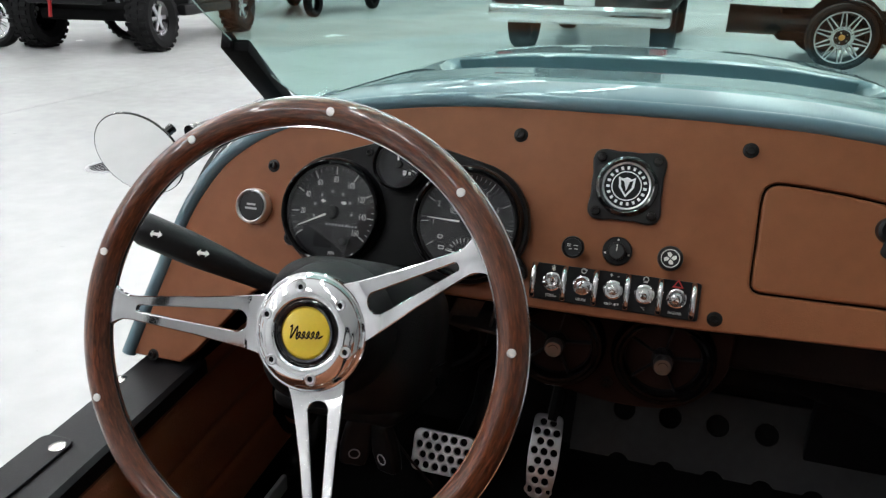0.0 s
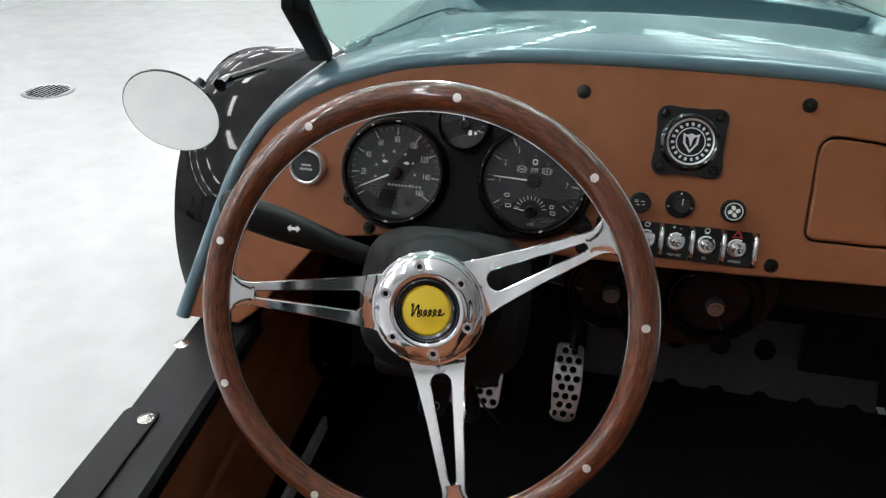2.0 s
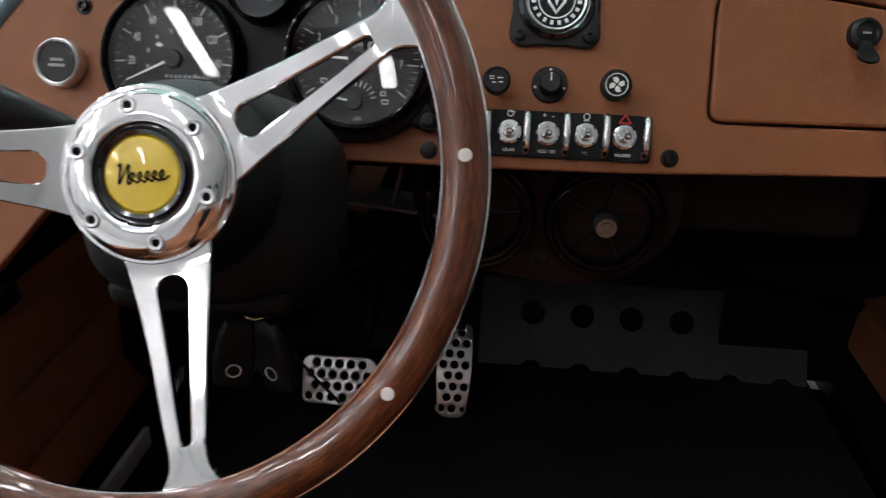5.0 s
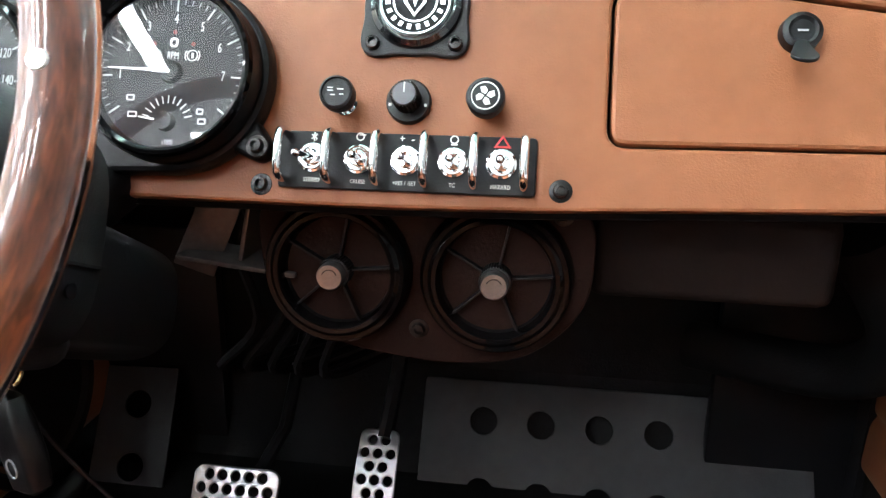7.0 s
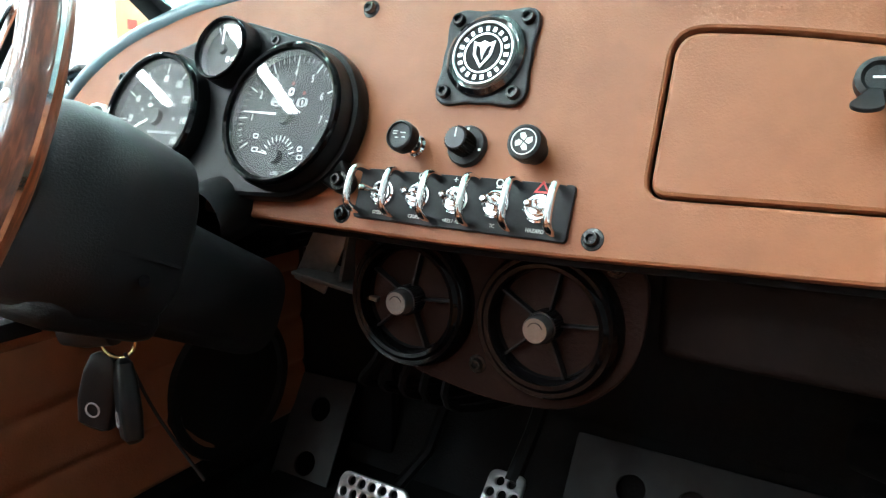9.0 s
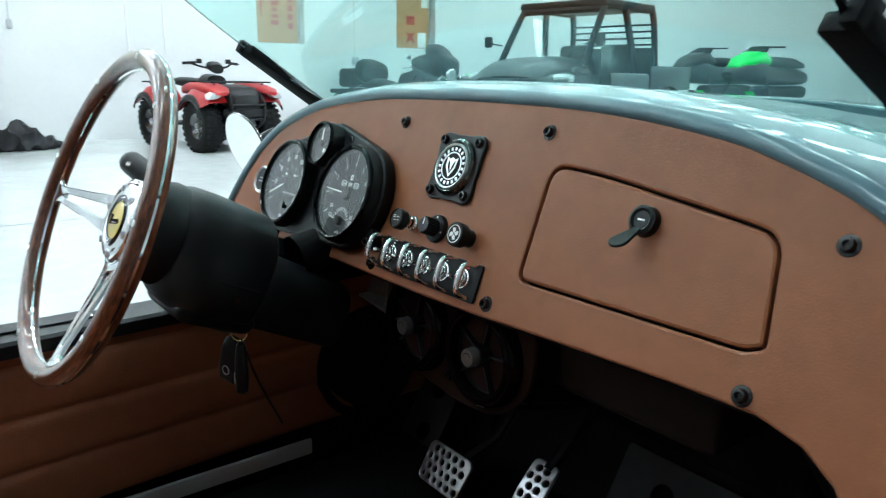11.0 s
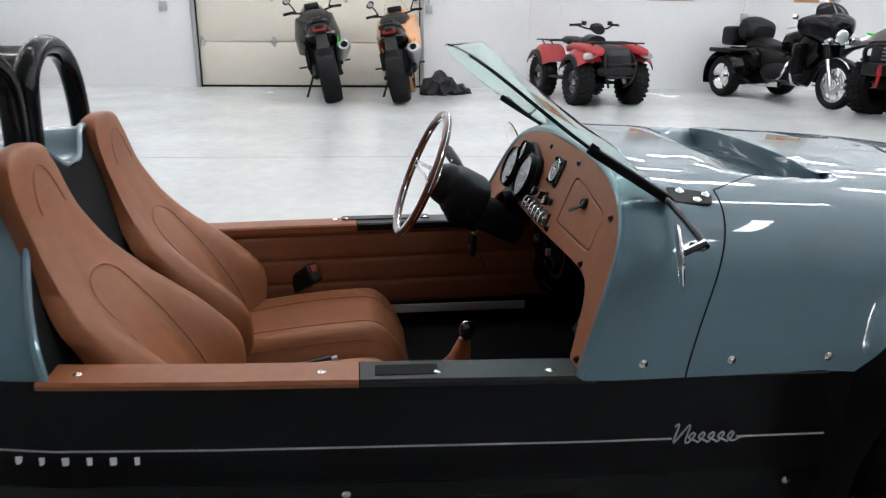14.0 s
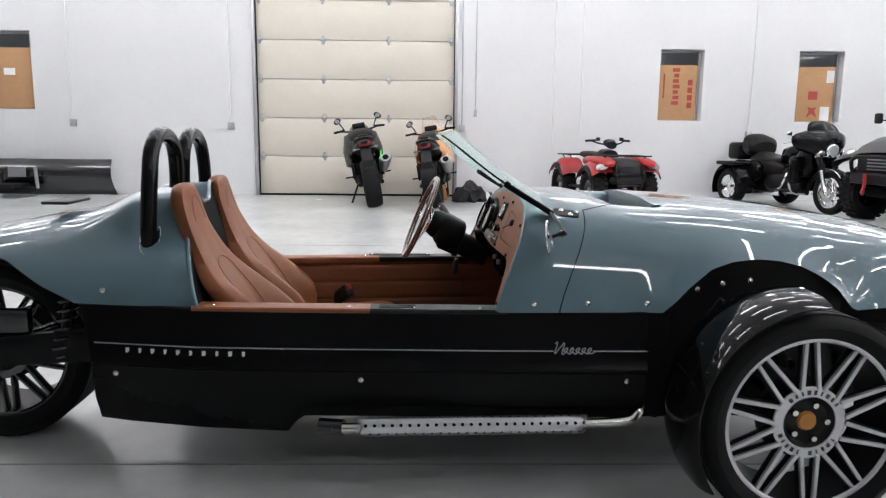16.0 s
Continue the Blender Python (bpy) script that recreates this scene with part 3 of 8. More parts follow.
# tub sides: section in (outward, height) swept along y
TUBW = [(-0.62, 0.455), (-0.2, 0.535), (0.1, 0.56), (0.4, 0.578), (0.8, 0.602), (1.32, 0.62)]
TUB = [(-0.06, 0.575), (0.0, 0.575), (0.006, 0.57), (0.022, 0.45), (0.03, 0.395), (0.036, 0.388), (0.038, 0.378), (0.032, 0.372), (0.03, 0.34), (0.018, 0.26), (-0.02, 0.20), (-0.06, 0.185), (-0.10, 0.185)]
for sgn in (1, -1):
    rings = []
    for k in range(64):
        y = -0.60 + 1.88 * k / 63
        w = lerp_table(TUBW, y) - (0.024 if sgn < 0 else 0.0)
        pts = [(sgn * (w + o), y + (0.035 * min(1.0, (0.575 - z) / 0.19) * (1 - k / 5) if k < 5 else 0.0), z - (0.014 if sgn < 0 and z > 0.5 and y < 0.83 else 0.0) - (((0.058 + 0.028 * min(0.0, y - 0.09)) * (1 - smooth(0.095, 0.13, y))) * smooth(0.30, 0.19, z))) for o, z in TUB]
        rings.append(pts)
    inner = [[(sgn * (abs(p[0]) - 0.012), p[1], p[2]) for p in reversed(r)] for r in rings]
    part("tub_side", loft([r + i for r, i in zip(rings, inner)]), TUBPAINT, car, "satin black lower body side")
    stripe = [(sgn * (lerp_table(TUBW, y) + 0.0235), y, 0.446) for y in [-0.55 + 1.52 * k / 30 for k in range(31)]]
    part("pinstripe", tube(stripe, 0.0022, 4), GREYMARK, car, "thin silver stripe")
    stripe = [(sgn * (lerp_table(TUBW, y) + 0.0235), y, 0.446) for y in [1.10 + 0.18 * k / 5 for k in range(6)]]
    part("pinstripe", tube(stripe, 0.0022, 4), GREYMARK, car)
    # script mark, a plain looped stroke
    wave = []
    for y, z in script_stroke(0.962, 0.437, 0.145, 0.036):
        y = y if sgn > 0 else 2.069 - y
        wave.append((sgn * (lerp_table(TUBW, y) + 0.0222 + (0.452 - z) * 0.13), y, z))
    part("script_mark", tube(wave, 0.0021, 4), GREYMARK, car, "grey script mark")
    for k in range(10):
        y = -0.435 + 0.0435 * k
        part("letter_bar", box(0, 0, 0, 0.002, 0.009 if k % 2 else 0.012, 0.016, 0), MARK, car, at=pose(sgn * (lerp_table(TUBW, y) + 0.0258), y, 0.426))
    # cap rail
    for y0, y1, mt, nm, lb in ((-0.215, 0.37, LEATHER, "armrest_pad", "tan leather armrest pad"), (0.372, 0.815, SATIN_BLACK, "sill_rail", "satin black sill rail")):
        rr = []
        for k in range(12):
            y = y0 + (y1 - y0) * k / 11
            w = lerp_table(TUBW, y) - (0.024 if sgn < 0 else 0.0)
            sec = [(0.008, 0.564), (0.009, 0.573), (0.004, 0.5785), (-0.068, 0.5785), (-0.074, 0.574), (-0.074, 0.555)]
            rr.append([(sgn * (w + o), y, z if sgn > 0 else z - 0.012) for o, z in sec])
        part(nm, loft(rr), mt, car, lb)
    # inner panel with quilted ribs
    def inner_panel(u, v, sgn=sgn):
        y = -0.24 + 1.50 * u
        z = 0.285 + 0.275 * v
        w = lerp_table(TUBW, y) - (0.062 if sgn > 0 else 0.084) - 0.012 * (1 - v)
        f = (v * 3.4) % 1.0
        return (sgn * (w - 0.007 * (1 - abs(2 * f - 1) ** 6)), y, z)
    part("door_card", grid(inner_panel, 80, 68), LEATHER_DARK, car, "brown leather side panel with stitched horizontal ribs", angle=60)
    part("sill_strip", box(sgn * 0.480, 0.36 if sgn < 0 else 0.22, 0.262, 0.009, 1.17 if sgn < 0 else 0.90, 0.03, 0.003), SILL, car, "brushed metal sill strip")

for sgn in (1, -1):
    part("footwell_side", box(sgn * (0.572 if sgn < 0 else 0.56), 1.11, 0.40, 0.012, 0.54, 0.42, 0.002), MATT_BLACK, car)

# floor, tunnel and bulkheads
part("cabin_floor", box(0, 0.55, 0.2, 1.0, 1.6, 0.02, 0), CARPET, car)
part("belly_pan", box(0, 0.68, 0.182, 0.96, 1.1, 0.014, 0), MATT_BLACK, car)
part("front_bulkhead", box(0, 1.36, 0.42, 1.06, 0.02, 0.5, 0), FOOTWELL, car)
part("toe_panel", xf(box(0, 0, 0, 1.0, 0.012, 0.34, 0.003), pose(-0.01, 1.335, 0.31, -32, 0, 0)), FOOTWELL, car, "sloping black toe panel")
part("rear_cabin_wall", box(0, -0.34, 0.40, 1.0, 0.02, 0.36, 0), MATT_BLACK, car)


def flat_on(n_up, origin, x_axis=Vector((1, 0, 0))):
    """A pose whose z is n_up and whose x lies near x_axis."""
    z = Vector(n_up).normalized()
    x = (x_axis - z * x_axis.dot(z)).normalized()
    y = z.cross(x)
    return Matrix(((x.x, y.x, z.x, origin[0]), (x.y, y.y, z.y, origin[1]), (x.z, y.z, z.z, origin[2]), (0, 0, 0, 1)))


# dashboard: panel in its own plane, local x across, local y up the face, local z towards the seats
DN = Vector((0, -1, 0.39)).normalized()
DASH = flat_on(DN, (0, 0.875, 0.8))
SL = math.sqrt(1 + 0.39 ** 2)


def dpt(x, z):
    return (x, (z - 0.8) * SL)


def on_dash(x, z, lift=0.0, rz=0.0):
    u, v = dpt(x, z)
    return DASH @ pose(u, v, lift, 0, 0, rz)


right = [dpt(0.594 * x, 0.572 + (0.914 - 0.572) * z) for x, z, _ in FINE_PROFILE]
inner_right = [dpt(x, z) for x, z in ((0.528, 0.578), (0.50, 0.63), (0.478, 0.668), (0.46, 0.69), (0.435, 0.705), (0.40, 0.713), (0.33, 0.7125), (0.2, 0.708), (0.1, 0.704), (0.0, 0.702))]
inner_left = [dpt(x, z) for x, z in ((-0.1, 0.702), (-0.2, 0.702), (-0.33, 0.702), (-0.385, 0.695), (-0.43, 0.67), (-0.50, 0.59), (-0.522, 0.572))]
outline = right + [(-x, y) for x, y in reversed(right[:-1])] + list(reversed(inner_left)) + list(reversed(inner_right))
glove = rounded([dpt(0.146, 0.8575), dpt(0.21, 0.8545), dpt(0.382, 0.832), dpt(0.394, 0.755), dpt(0.378, 0.749), dpt(0.146, 0.747)], [0.022, 0.05, 0.02, 0.006, 0.006, 0.014], 6)


def shrunk(outline, d):
    c = Vector((sum(p[0] for p in outline) / len(outline), sum(p[1] for p in outline) / len(outline)))
    out = []
    m = len(outline)
    for i in range(m):
        a, b = Vector(outline[i - 1]), Vector(outline[(i + 1) % m])
        t = (b - a).normalized()
        nrm = Vector((-t.y, t.x))
        p = Vector(outline[i])
        if nrm.dot(c - p) < 0:
            nrm = -nrm
        q = p + nrm * d
        out.append((q.x, q.y))
    return out


part("dashboard", plate([outline, glove], 0.012, 0.0025), LEATHER, car, "tan leather-covered dashboard panel", at=DASH @ pose(0, 0, -0.010))
part("dash_edge", plate([shrunk(outline, -0.003)], 0.004, 0), MATT_BLACK, car, at=DASH @ pose(0, 0, -0.018))
part("glovebox_door", plate([shrunk(glove, 0.0022)], 0.012, 0.003), LEATHER, car, "tan leather glovebox door", at=DASH @ pose(0, 0, -0.0108))
part("glovebox_tray", plate([shrunk(glove, 0.006)], 0.012, 0), MATT_BLACK, car, at=DASH @ pose(0, 0, -0.030))

def hull(circles, n=96):
    """Outline round a set of circles."""
    pts = []
    for cx, cy, r in circles:
        pts += circle(cx, cy, r, n)
    pts = sorted(set((round(x, 6), round(y, 6)) for x, y in pts))
    def half(ps):
        h = []
        for p in ps:
            while len(h) > 1 and (h[-1][0] - h[-2][0]) * (p[1] - h[-2][1]) - (h[-1][1] - h[-2][1]) * (p[0] - h[-2][0]) <= 0:
                h.pop()
            h.append(p)
        return h
    lo, hi = half(pts), half(pts[::-1])
    return lo[:-1] + hi[:-1]


# lock with its swinging cover
lock = part("glovebox_lock", lathe([(0.0, 0), (0.0125, 0), (0.0135, 0.004), (0.0128, 0.012), (0.0095, 0.014), (0.0075, 0.012), (0.0, 0.012)], 28), PLASTIC, car, "black key lock", at=on_dash(0.268, 0.822, -0.003))
part("lock_cover", plate([hull([(0.0, -0.002, 0.0035), (-0.003, -0.023, 0.0085)], 40)], 0.0025, 0.0006), PLASTIC, lock, "small swung-down lock cover", at=pose(-0.001, -0.008, 0.010, -46, 0, 0))
part("keyhole", box(0, 0, 0.0115, 0.007, 0.0016, 0.002), CHROME, lock)

# screws
screw_mesh = mesh_of(lathe([(0.0, 0.003), (0.0026, 0.003), (0.0028, 0.0058), (0.0045, 0.0056), (0.0052, 0.003), (0.0054, 0.001), (0.0078, 0.0007), (0.0081, 0.0)], 20))
screw_mesh.materials.append(material("blackened_screw", (0.022, 0.021, 0.020), 0.25, 0.6, 0.2, 60))
for x, z in ((-0.419, 0.821), (-0.113, 0.881), (0.13, 0.885), (0.426, 0.832), (0.388, 0.7215), (0.117, 0.7175), (-0.094, 0.714), (0.563, 0.589), (-0.563, 0.575), (-0.355, 0.708)):
    part("screw", screw_mesh, GLOSS_BLACK, car, at=on_dash(x, z, 0.002, 37 * x * 100))

# start button
sb = part("start_button", lathe([(0.0, 0.011), (0.0172, 0.011), (0.0182, 0.0095), (0.0182, 0.009)], 40), PLASTIC, car, "black start button in a chrome ring", at=on_dash(-0.438, 0.7715, 0.002))
part("chrome_ring", lathe([(0.0182, 0.0), (0.0182, 0.0112), (0.0198, 0.0128), (0.0216, 0.0112), (0.0226, 0.004), (0.0226, 0.0)], 48), SATIN_RING, sb)
for k, w in enumerate((0.012, 0.016)):
    part("print_bar", box(0, 0.002 - 0.005 * k, 0.0112, w, 0.0026, 0.0004), GREYMARK, sb)

# instrument cluster
SPD, TAC, SML = dpt(-0.322, 0.776), dpt(-0.158, 0.782), dpt(-0.243, 0.835)
cluster = part("cluster_plate", plate([hull([(*SPD, 0.070), (*TAC, 0.070), (*SML, 0.035)])], 0.018, 0.004), BEZEL, car, "black instrument cluster housing with screwed ears", at=DASH @ pose(0, 0, 0.0015))
for x, z, c in ((-0.286, 0.846, SML), (-0.196, 0.848, SML), (-0.378, 0.741, SPD), (-0.094, 0.7365, TAC)):
    u, v = dpt(x, z)
    tab = part("mounting_ear", plate([hull([(u, v, 0.0095), (u + 0.35 * (c[0] - u), v + 0.35 * (c[1] - v), 0.017)], 40)], 0.015, 0.003), BEZEL, cluster)
    part("screw", screw_mesh, GLOSS_BLACK, tab, at=pose(u, v, 0.0145, 0, 0, 700 * x))


def needle(a, r0, r1, w):
    d = Vector((math.cos(radians(a)), math.sin(radians(a))))
    n = Vector((-d.y, d.x))
    p = [d * r0 + n * w, d * r0 - n * w, d * r1 - n * w * 0.4, d * r1 + n * w * 0.4]
    return plate([[(q.x, q.y) for q in p]], 0.0008)


def ticks(r0, r1, a0, a1, n, w, h):
    out = []
    for k in range(n):
        a = a0 + (a1 - a0) * k / (n - 1)
        m = pose(0, 0, h, 0, 0, a)
        out.append(xf(box((r0 + r1) / 2, 0, 0, r1 - r0, w, 0.0004), m))
    return join(*out)


def gauge(name, c, R, height, label):
    g = part(name, lathe([(R * 0.845, height - 0.012), (R * 0.87, height - 0.002), (R * 0.885, height + 0.001), (R * 0.975, height - 0.0015), (R, height - 0.006), (R * 1.01, 0.0)], 64), BEZEL, car, label, at=DASH @ pose(c[0], c[1], 0.010))
    part("bezel_ring", lathe([(R * 0.872, height - 0.0015), (R * 0.886, height + 0.0022), (R * 0.92, height + 0.0032), (R * 0.955, height + 0.0022), (R * 0.975, height - 0.001)], 64), VENTBLACK, g, "gloss black bezel ring")
    part("dial", lathe([(0.0, 0.0), (R * 0.88, 0.0)], 48), DIAL, g, at=pose(0, 0, height - 0.010))
    ln = part("lens", lathe([(0.0, 0.0012), (R * 0.87, 0.0012), (R * 0.87, 0.0), (0.0, 0.0)], 48), LENS, g, at=pose(0, 0, height - 0.002))
    ln.visible_shadow = False
    return g


def numbers(g, vals, r, a0, a1, size, h, mt=PRINT):
    for k, v in enumerate(vals):
        a = radians(a0 + (a1 - a0) * k / (len(vals) - 1))
        if v:
            part("numeral", xf(words(v, size, 0.0002), pose(r * math.cos(a), r * math.sin(a), h) @ Matrix.Diagonal((0.62, 1.0, 1.0, 1.0))), mt, g)


HD = 0.024
g = gauge("speedometer", SPD, 0.0645, HD, "black speedometer with white numerals")
zf = HD - 0.0095
tagged(part("major_ticks", ticks(0.0445, 0.0535, 215, -35, 9, 0.0011, zf), PRINT, g), kind="stuff")
tagged(part("minor_ticks", ticks(0.0495, 0.0535, 215, -35, 33, 0.0006, zf), GREYMARK, g), kind="stuff")
numbers(g, ["", "20", "40", "60", "80", "100", "120", "140", "160"], 0.0385, 215, -35, 0.0105, zf)
part("display", plate([rrect(-0.02, -0.043, 0.004, -0.021, 0.002)], 0.0006), MATT_BLACK, g, at=pose(0, 0, zf))
part("reset_knob", lathe([(0, 0.012), (0.004, 0.012), (0.0055, 0.0), (0, 0)], 16), GLOSS_BLACK, g, at=pose(0.021, -0.033, zf))
for k in range(10):
    part("letter_bar", box(-0.006 + 0.0042 * k, -0.0148, zf, 0.0022, 0.0024, 0.0004), GREYMARK, g)
part("lettering", xf(words("MPH", 0.0062, 0.0002), pose(0.004, -0.049, zf) @ Matrix.Diagonal((0.62, 1.0, 1.0, 1.0))), PRINT, g)
for k in range(8):
    a = radians(196 - 33 * k)
    part("inner_numeral", box(0, 0, 0, 0.0026, 0.0030, 0.0004), GREYMARK, g, at=pose(0.0245 * math.cos(a), 0.0245 * math.sin(a), zf))
for x, dr in ((-0.013, -1), (0.013, 1)):
    part("turn_arrow", plate([[(x + dr * 0.004, 0.012), (x, 0.0145), (x, 0.013), (x - dr * 0.003, 0.013), (x - dr * 0.003, 0.011), (x, 0.011), (x, 0.0095)]], 0.0005), MARK, g, at=pose(0, 0, zf))
part("needle", needle(206, 0.006, 0.046, 0.0011), MARK, g, at=pose(0, 0, zf + 0.003))
part("needle_hub", lathe([(0, 0.005), (0.0072, 0.0045), (0.0085, 0.0), (0, 0)], 24), BEZEL, g, at=pose(0, 0, zf))

g = gauge("tachometer", TAC, 0.0645, HD, "black tachometer with white scale and warning symbols")
tagged(part("major_ticks", ticks(0.0445, 0.0535, 215, -35, 9, 0.0011, zf), PRINT, g), kind="stuff")
tagged(part("minor_ticks", ticks(0.0495, 0.0535, 215, -35, 41, 0.0006, zf), GREYMARK, g), kind="stuff")
numbers(g, ["", "1", "2", "3", "4", "5", "6", "7", ""], 0.0385, 215, -35, 0.0098, zf)
for x in (-0.0145, 0.0145):
    part("warning_symbol", plate([circle(x, 0.0122, 0.0042, 20), circle(x, 0.0122, 0.0034, 20)], 0.0004), PRINT, g, at=pose(0, 0, zf))
    part("warning_symbol", box(x, 0.0122, zf, 0.0016 if x > 0 else 0.0044, 0.0038 if x > 0 else 0.0016, 0.0004), PRINT, g)
    for s2 in (-1, 1):
        part("warning_symbol", plate([circle(x, 0.0122, 0.0058, 8, 90 * s2 - 90 - 40 + 0, 90 * s2 - 90 + 40) + circle(x, 0.0122, 0.0051, 8, 90 * s2 - 90 + 40, 90 * s2 - 90 - 40)], 0.0004), PRINT, g, at=pose(0, 0, zf))
part("lettering", xf(words("RPM", 0.0078, 0.0002), pose(0.0, 0.0118, zf) @ Matrix.Diagonal((0.6, 1.0, 1.0, 1.0))), PRINT, g)
part("lettering", xf(words("x1000", 0.0055, 0.0002), pose(0.002, -0.0505, zf) @ Matrix.Diagonal((0.6, 1.0, 1.0, 1.0))), GREYMARK, g)
for x, y, w in ((-0.026, -0.031, 0.007), (0.026, -0.035, 0.006), (-0.0285, -0.019, 0.006), (0.024, -0.028, 0.005)):
    part("lamp_symbol", plate([rrect(x - w / 2, y - 0.0022, x + w / 2, y + 0.0022, 0.0012), rrect(x - w / 2 + 0.0009, y - 0.0012, x + w / 2 - 0.0009, y + 0.0012, 0.0006)], 0.0004), PRINT, g, at=pose(0, 0, zf))
part("warning_symbol", plate([rrect(-0.003, 0.018, 0.003, 0.025, 0.0028), rrect(-0.0016, 0.0195, 0.0016, 0.0235, 0.0015)], 0.0004), MARK, g, at=pose(0, 0, zf))
for x, y in ((-0.0145, 0.0205), (0.0145, 0.0205), (0.0, 0.029)):
    part("red_lamp", lathe([(0, 0.0004), (0.0016, 0.0004), (0.0016, 0)], 12), DARKLAMP, g, at=pose(x, y, zf))
tagged(part("small_scale", xf(ticks(0.0135, 0.019, 165, 15, 11, 0.0008, zf), pose(0, -0.036, 0)), PRINT, g), kind="stuff")
part("needle", needle(178, 0.006, 0.046, 0.0011), MARK, g, at=pose(0, 0, zf + 0.003))
part("needle", xf(needle(172, 0.003, 0.020, 0.0008), pose(0, -0.036, 0)), MARK, g, at=pose(0, 0, zf + 0.002))
part("needle_hub", lathe([(0, 0.005), (0.0072, 0.0045), (0.0085, 0.0), (0, 0)], 24), BEZEL, g, at=pose(0, 0, zf))
part("needle_hub", lathe([(0, 0.006), (0.0062, 0.0055), (0.007, 0.0), (0, 0)], 24), BEZEL, g, at=pose(0, -0.036, zf))

g = gauge("fuel_gauge", SML, 0.031, HD + 0.004, "small black fuel gauge")
zf = HD + 0.0045 - 0.0095 + 0.004
tagged(part("major_ticks", ticks(0.017, 0.024, 120, -20, 3, 0.0009, zf), MARK, g), kind="stuff")
tagged(part("minor_ticks", ticks(0.0205, 0.024, 120, -20, 9, 0.0006, zf), GREYMARK, g), kind="stuff")
part("fuel_symbol", plate([rrect(0.006, -0.012, 0.010, -0.0065, 0.0008)], 0.0004), MARK, g, at=pose(0, 0, zf))
part("fuel_symbol", plate([rrect(0.0125, -0.011, 0.0155, -0.0075, 0.0008)], 0.0004), MARK, g, at=pose(0, 0, zf))
part("needle", needle(98, 0.004, 0.021, 0.0009), MARK, g, at=pose(0, 0, zf + 0.002))
part("needle_hub", lathe([(0, 0.004), (0.004, 0.0035), (0.005, 0.0), (0, 0)], 20), PLASTIC, g, at=pose(0, 0, zf))

# horn push with its ribbed four-eared plate
ear = []
for k in range(72):
    a = 2 * math.pi * k / 72
    r = 0.0378 + 0.0125 * abs(math.sin(2 * a)) ** 4
    ear.append((r * math.cos(a), r * math.sin(a)))
horn = part("horn_push", plate([ear], 0.005, 0.0015), PLASTIC, car, "round chrome horn push on a black plate", at=on_dash(0.010, 0.838, 0.0015))
for sx in (-1, 1):
    for sy in (-1, 1):
        part("screw", screw_mesh, GLOSS_BLACK, horn, at=pose(sx * 0.0295, sy * 0.0295, 0.004))
part("surround", lathe([(0.026, 0.0), (0.026, 0.0065), (0.029, 0.0075), (0.0325, 0.005), (0.034, 0.0)], 48), GLOSS_BLACK, horn, at=pose(0, 0, 0.003))
part("chrome_ring", lathe([(0.0235, 0.0), (0.0238, 0.003), (0.0252, 0.0036), (0.0262, 0.0)], 48), SATIN_RING, horn, at=pose(0, 0, 0.0085))
part("badge", lathe([(0.0, 0.0022), (0.0235, 0.0015), (0.0236, 0.0)], 48), DIAL, horn, at=pose(0, 0, 0.0085))
part("badge_ring", lathe([(0.0148, 0.0), (0.0148, 0.0008), (0.016, 0.0008), (0.016, 0.0)], 48), SATIN_RING, horn, at=pose(0, 0, 0.0102))
for k in range(19):
    a = 360 * k / 19
    part("letter_bar", box(0, 0, 0, 0.0028, 0.0036, 0.0006), SATIN_RING, horn, at=pose(0, 0, 0, 0, 0, a) @ pose(0, 0.0195, 0.0106))
part("shield", plate([[(-0.009, 0.0095), (-0.0045, 0.0075), (0, 0.0095), (0.0045, 0.0075), (0.009, 0.0095), (0.008, -0.002), (0.0, -0.0125), (-0.008, -0.002)], [(-0.0065, 0.0062), (-0.003, 0.0045), (0.0, -0.0055), (0.003, 0.0045), (0.0065, 0.0062), (0.0055, -0.0015), (0.0, -0.0095), (-0.0055, -0.0015)]], 0.001, 0.0003), SATIN_RING, horn, at=pose(0, 0, 0.0104))

# knobs
k1 = part("lamp_knob", lathe([(0.0, 0.0), (0.0085, 0.0), (0.009, 0.002), (0.0075, 0.004), (0.0075, 0.006), (0.0055, 0.007), (0.0055, 0.010), (0.0, 0.010)], 24), CHROME, car, "black push-pull knob on a chrome stem", at=on_dash(-0.037, 0.7705, 0.002))
part("stem", lathe([(0.0045, 0.006), (0.0045, 0.018), (0.0, 0.018)], 16), PLASTIC, k1)
part("cap", lathe([(0.0, 0.0135), (0.009, 0.0135), (0.0118, 0.0165), (0.0122, 0.0235), (0.0115, 0.0265), (0.010, 0.0275), (0.0095, 0.026), (0.0, 0.026)], 32), PLASTIC, k1)
for x, y, w, h in ((-0.004, 0.001, 0.004, 0.0007), (-0.004, 0.003, 0.004, 0.0007), (0.003, 0.002, 0.0045, 0.0008), (0.004, -0.0015, 0.003, 0.0008), (-0.002, -0.002, 0.003, 0.0008)):
    part("print_bar", box(x, y, 0.0263, w, h, 0.0004), MARK, k1)
k2 = part("heater_knob", lathe([(0.0, 0.0), (0.0158, 0.0), (0.0158, 0.004), (0.0148, 0.0055), (0.0, 0.0055)], 36), PLASTIC, car, "black rotary knob with fluted grip", at=on_dash(0.009, 0.772, 0.002))
fl = []
for k in range(48):
    a = 2 * math.pi * k / 48
    r = 0.0092 + 0.0007 * math.cos(24 * a)
    fl.append((r * math.cos(a), r * math.sin(a)))
part("grip", plate([fl], 0.017, 0.001), PLASTIC, k2, at=pose(0, 0, 0.005))
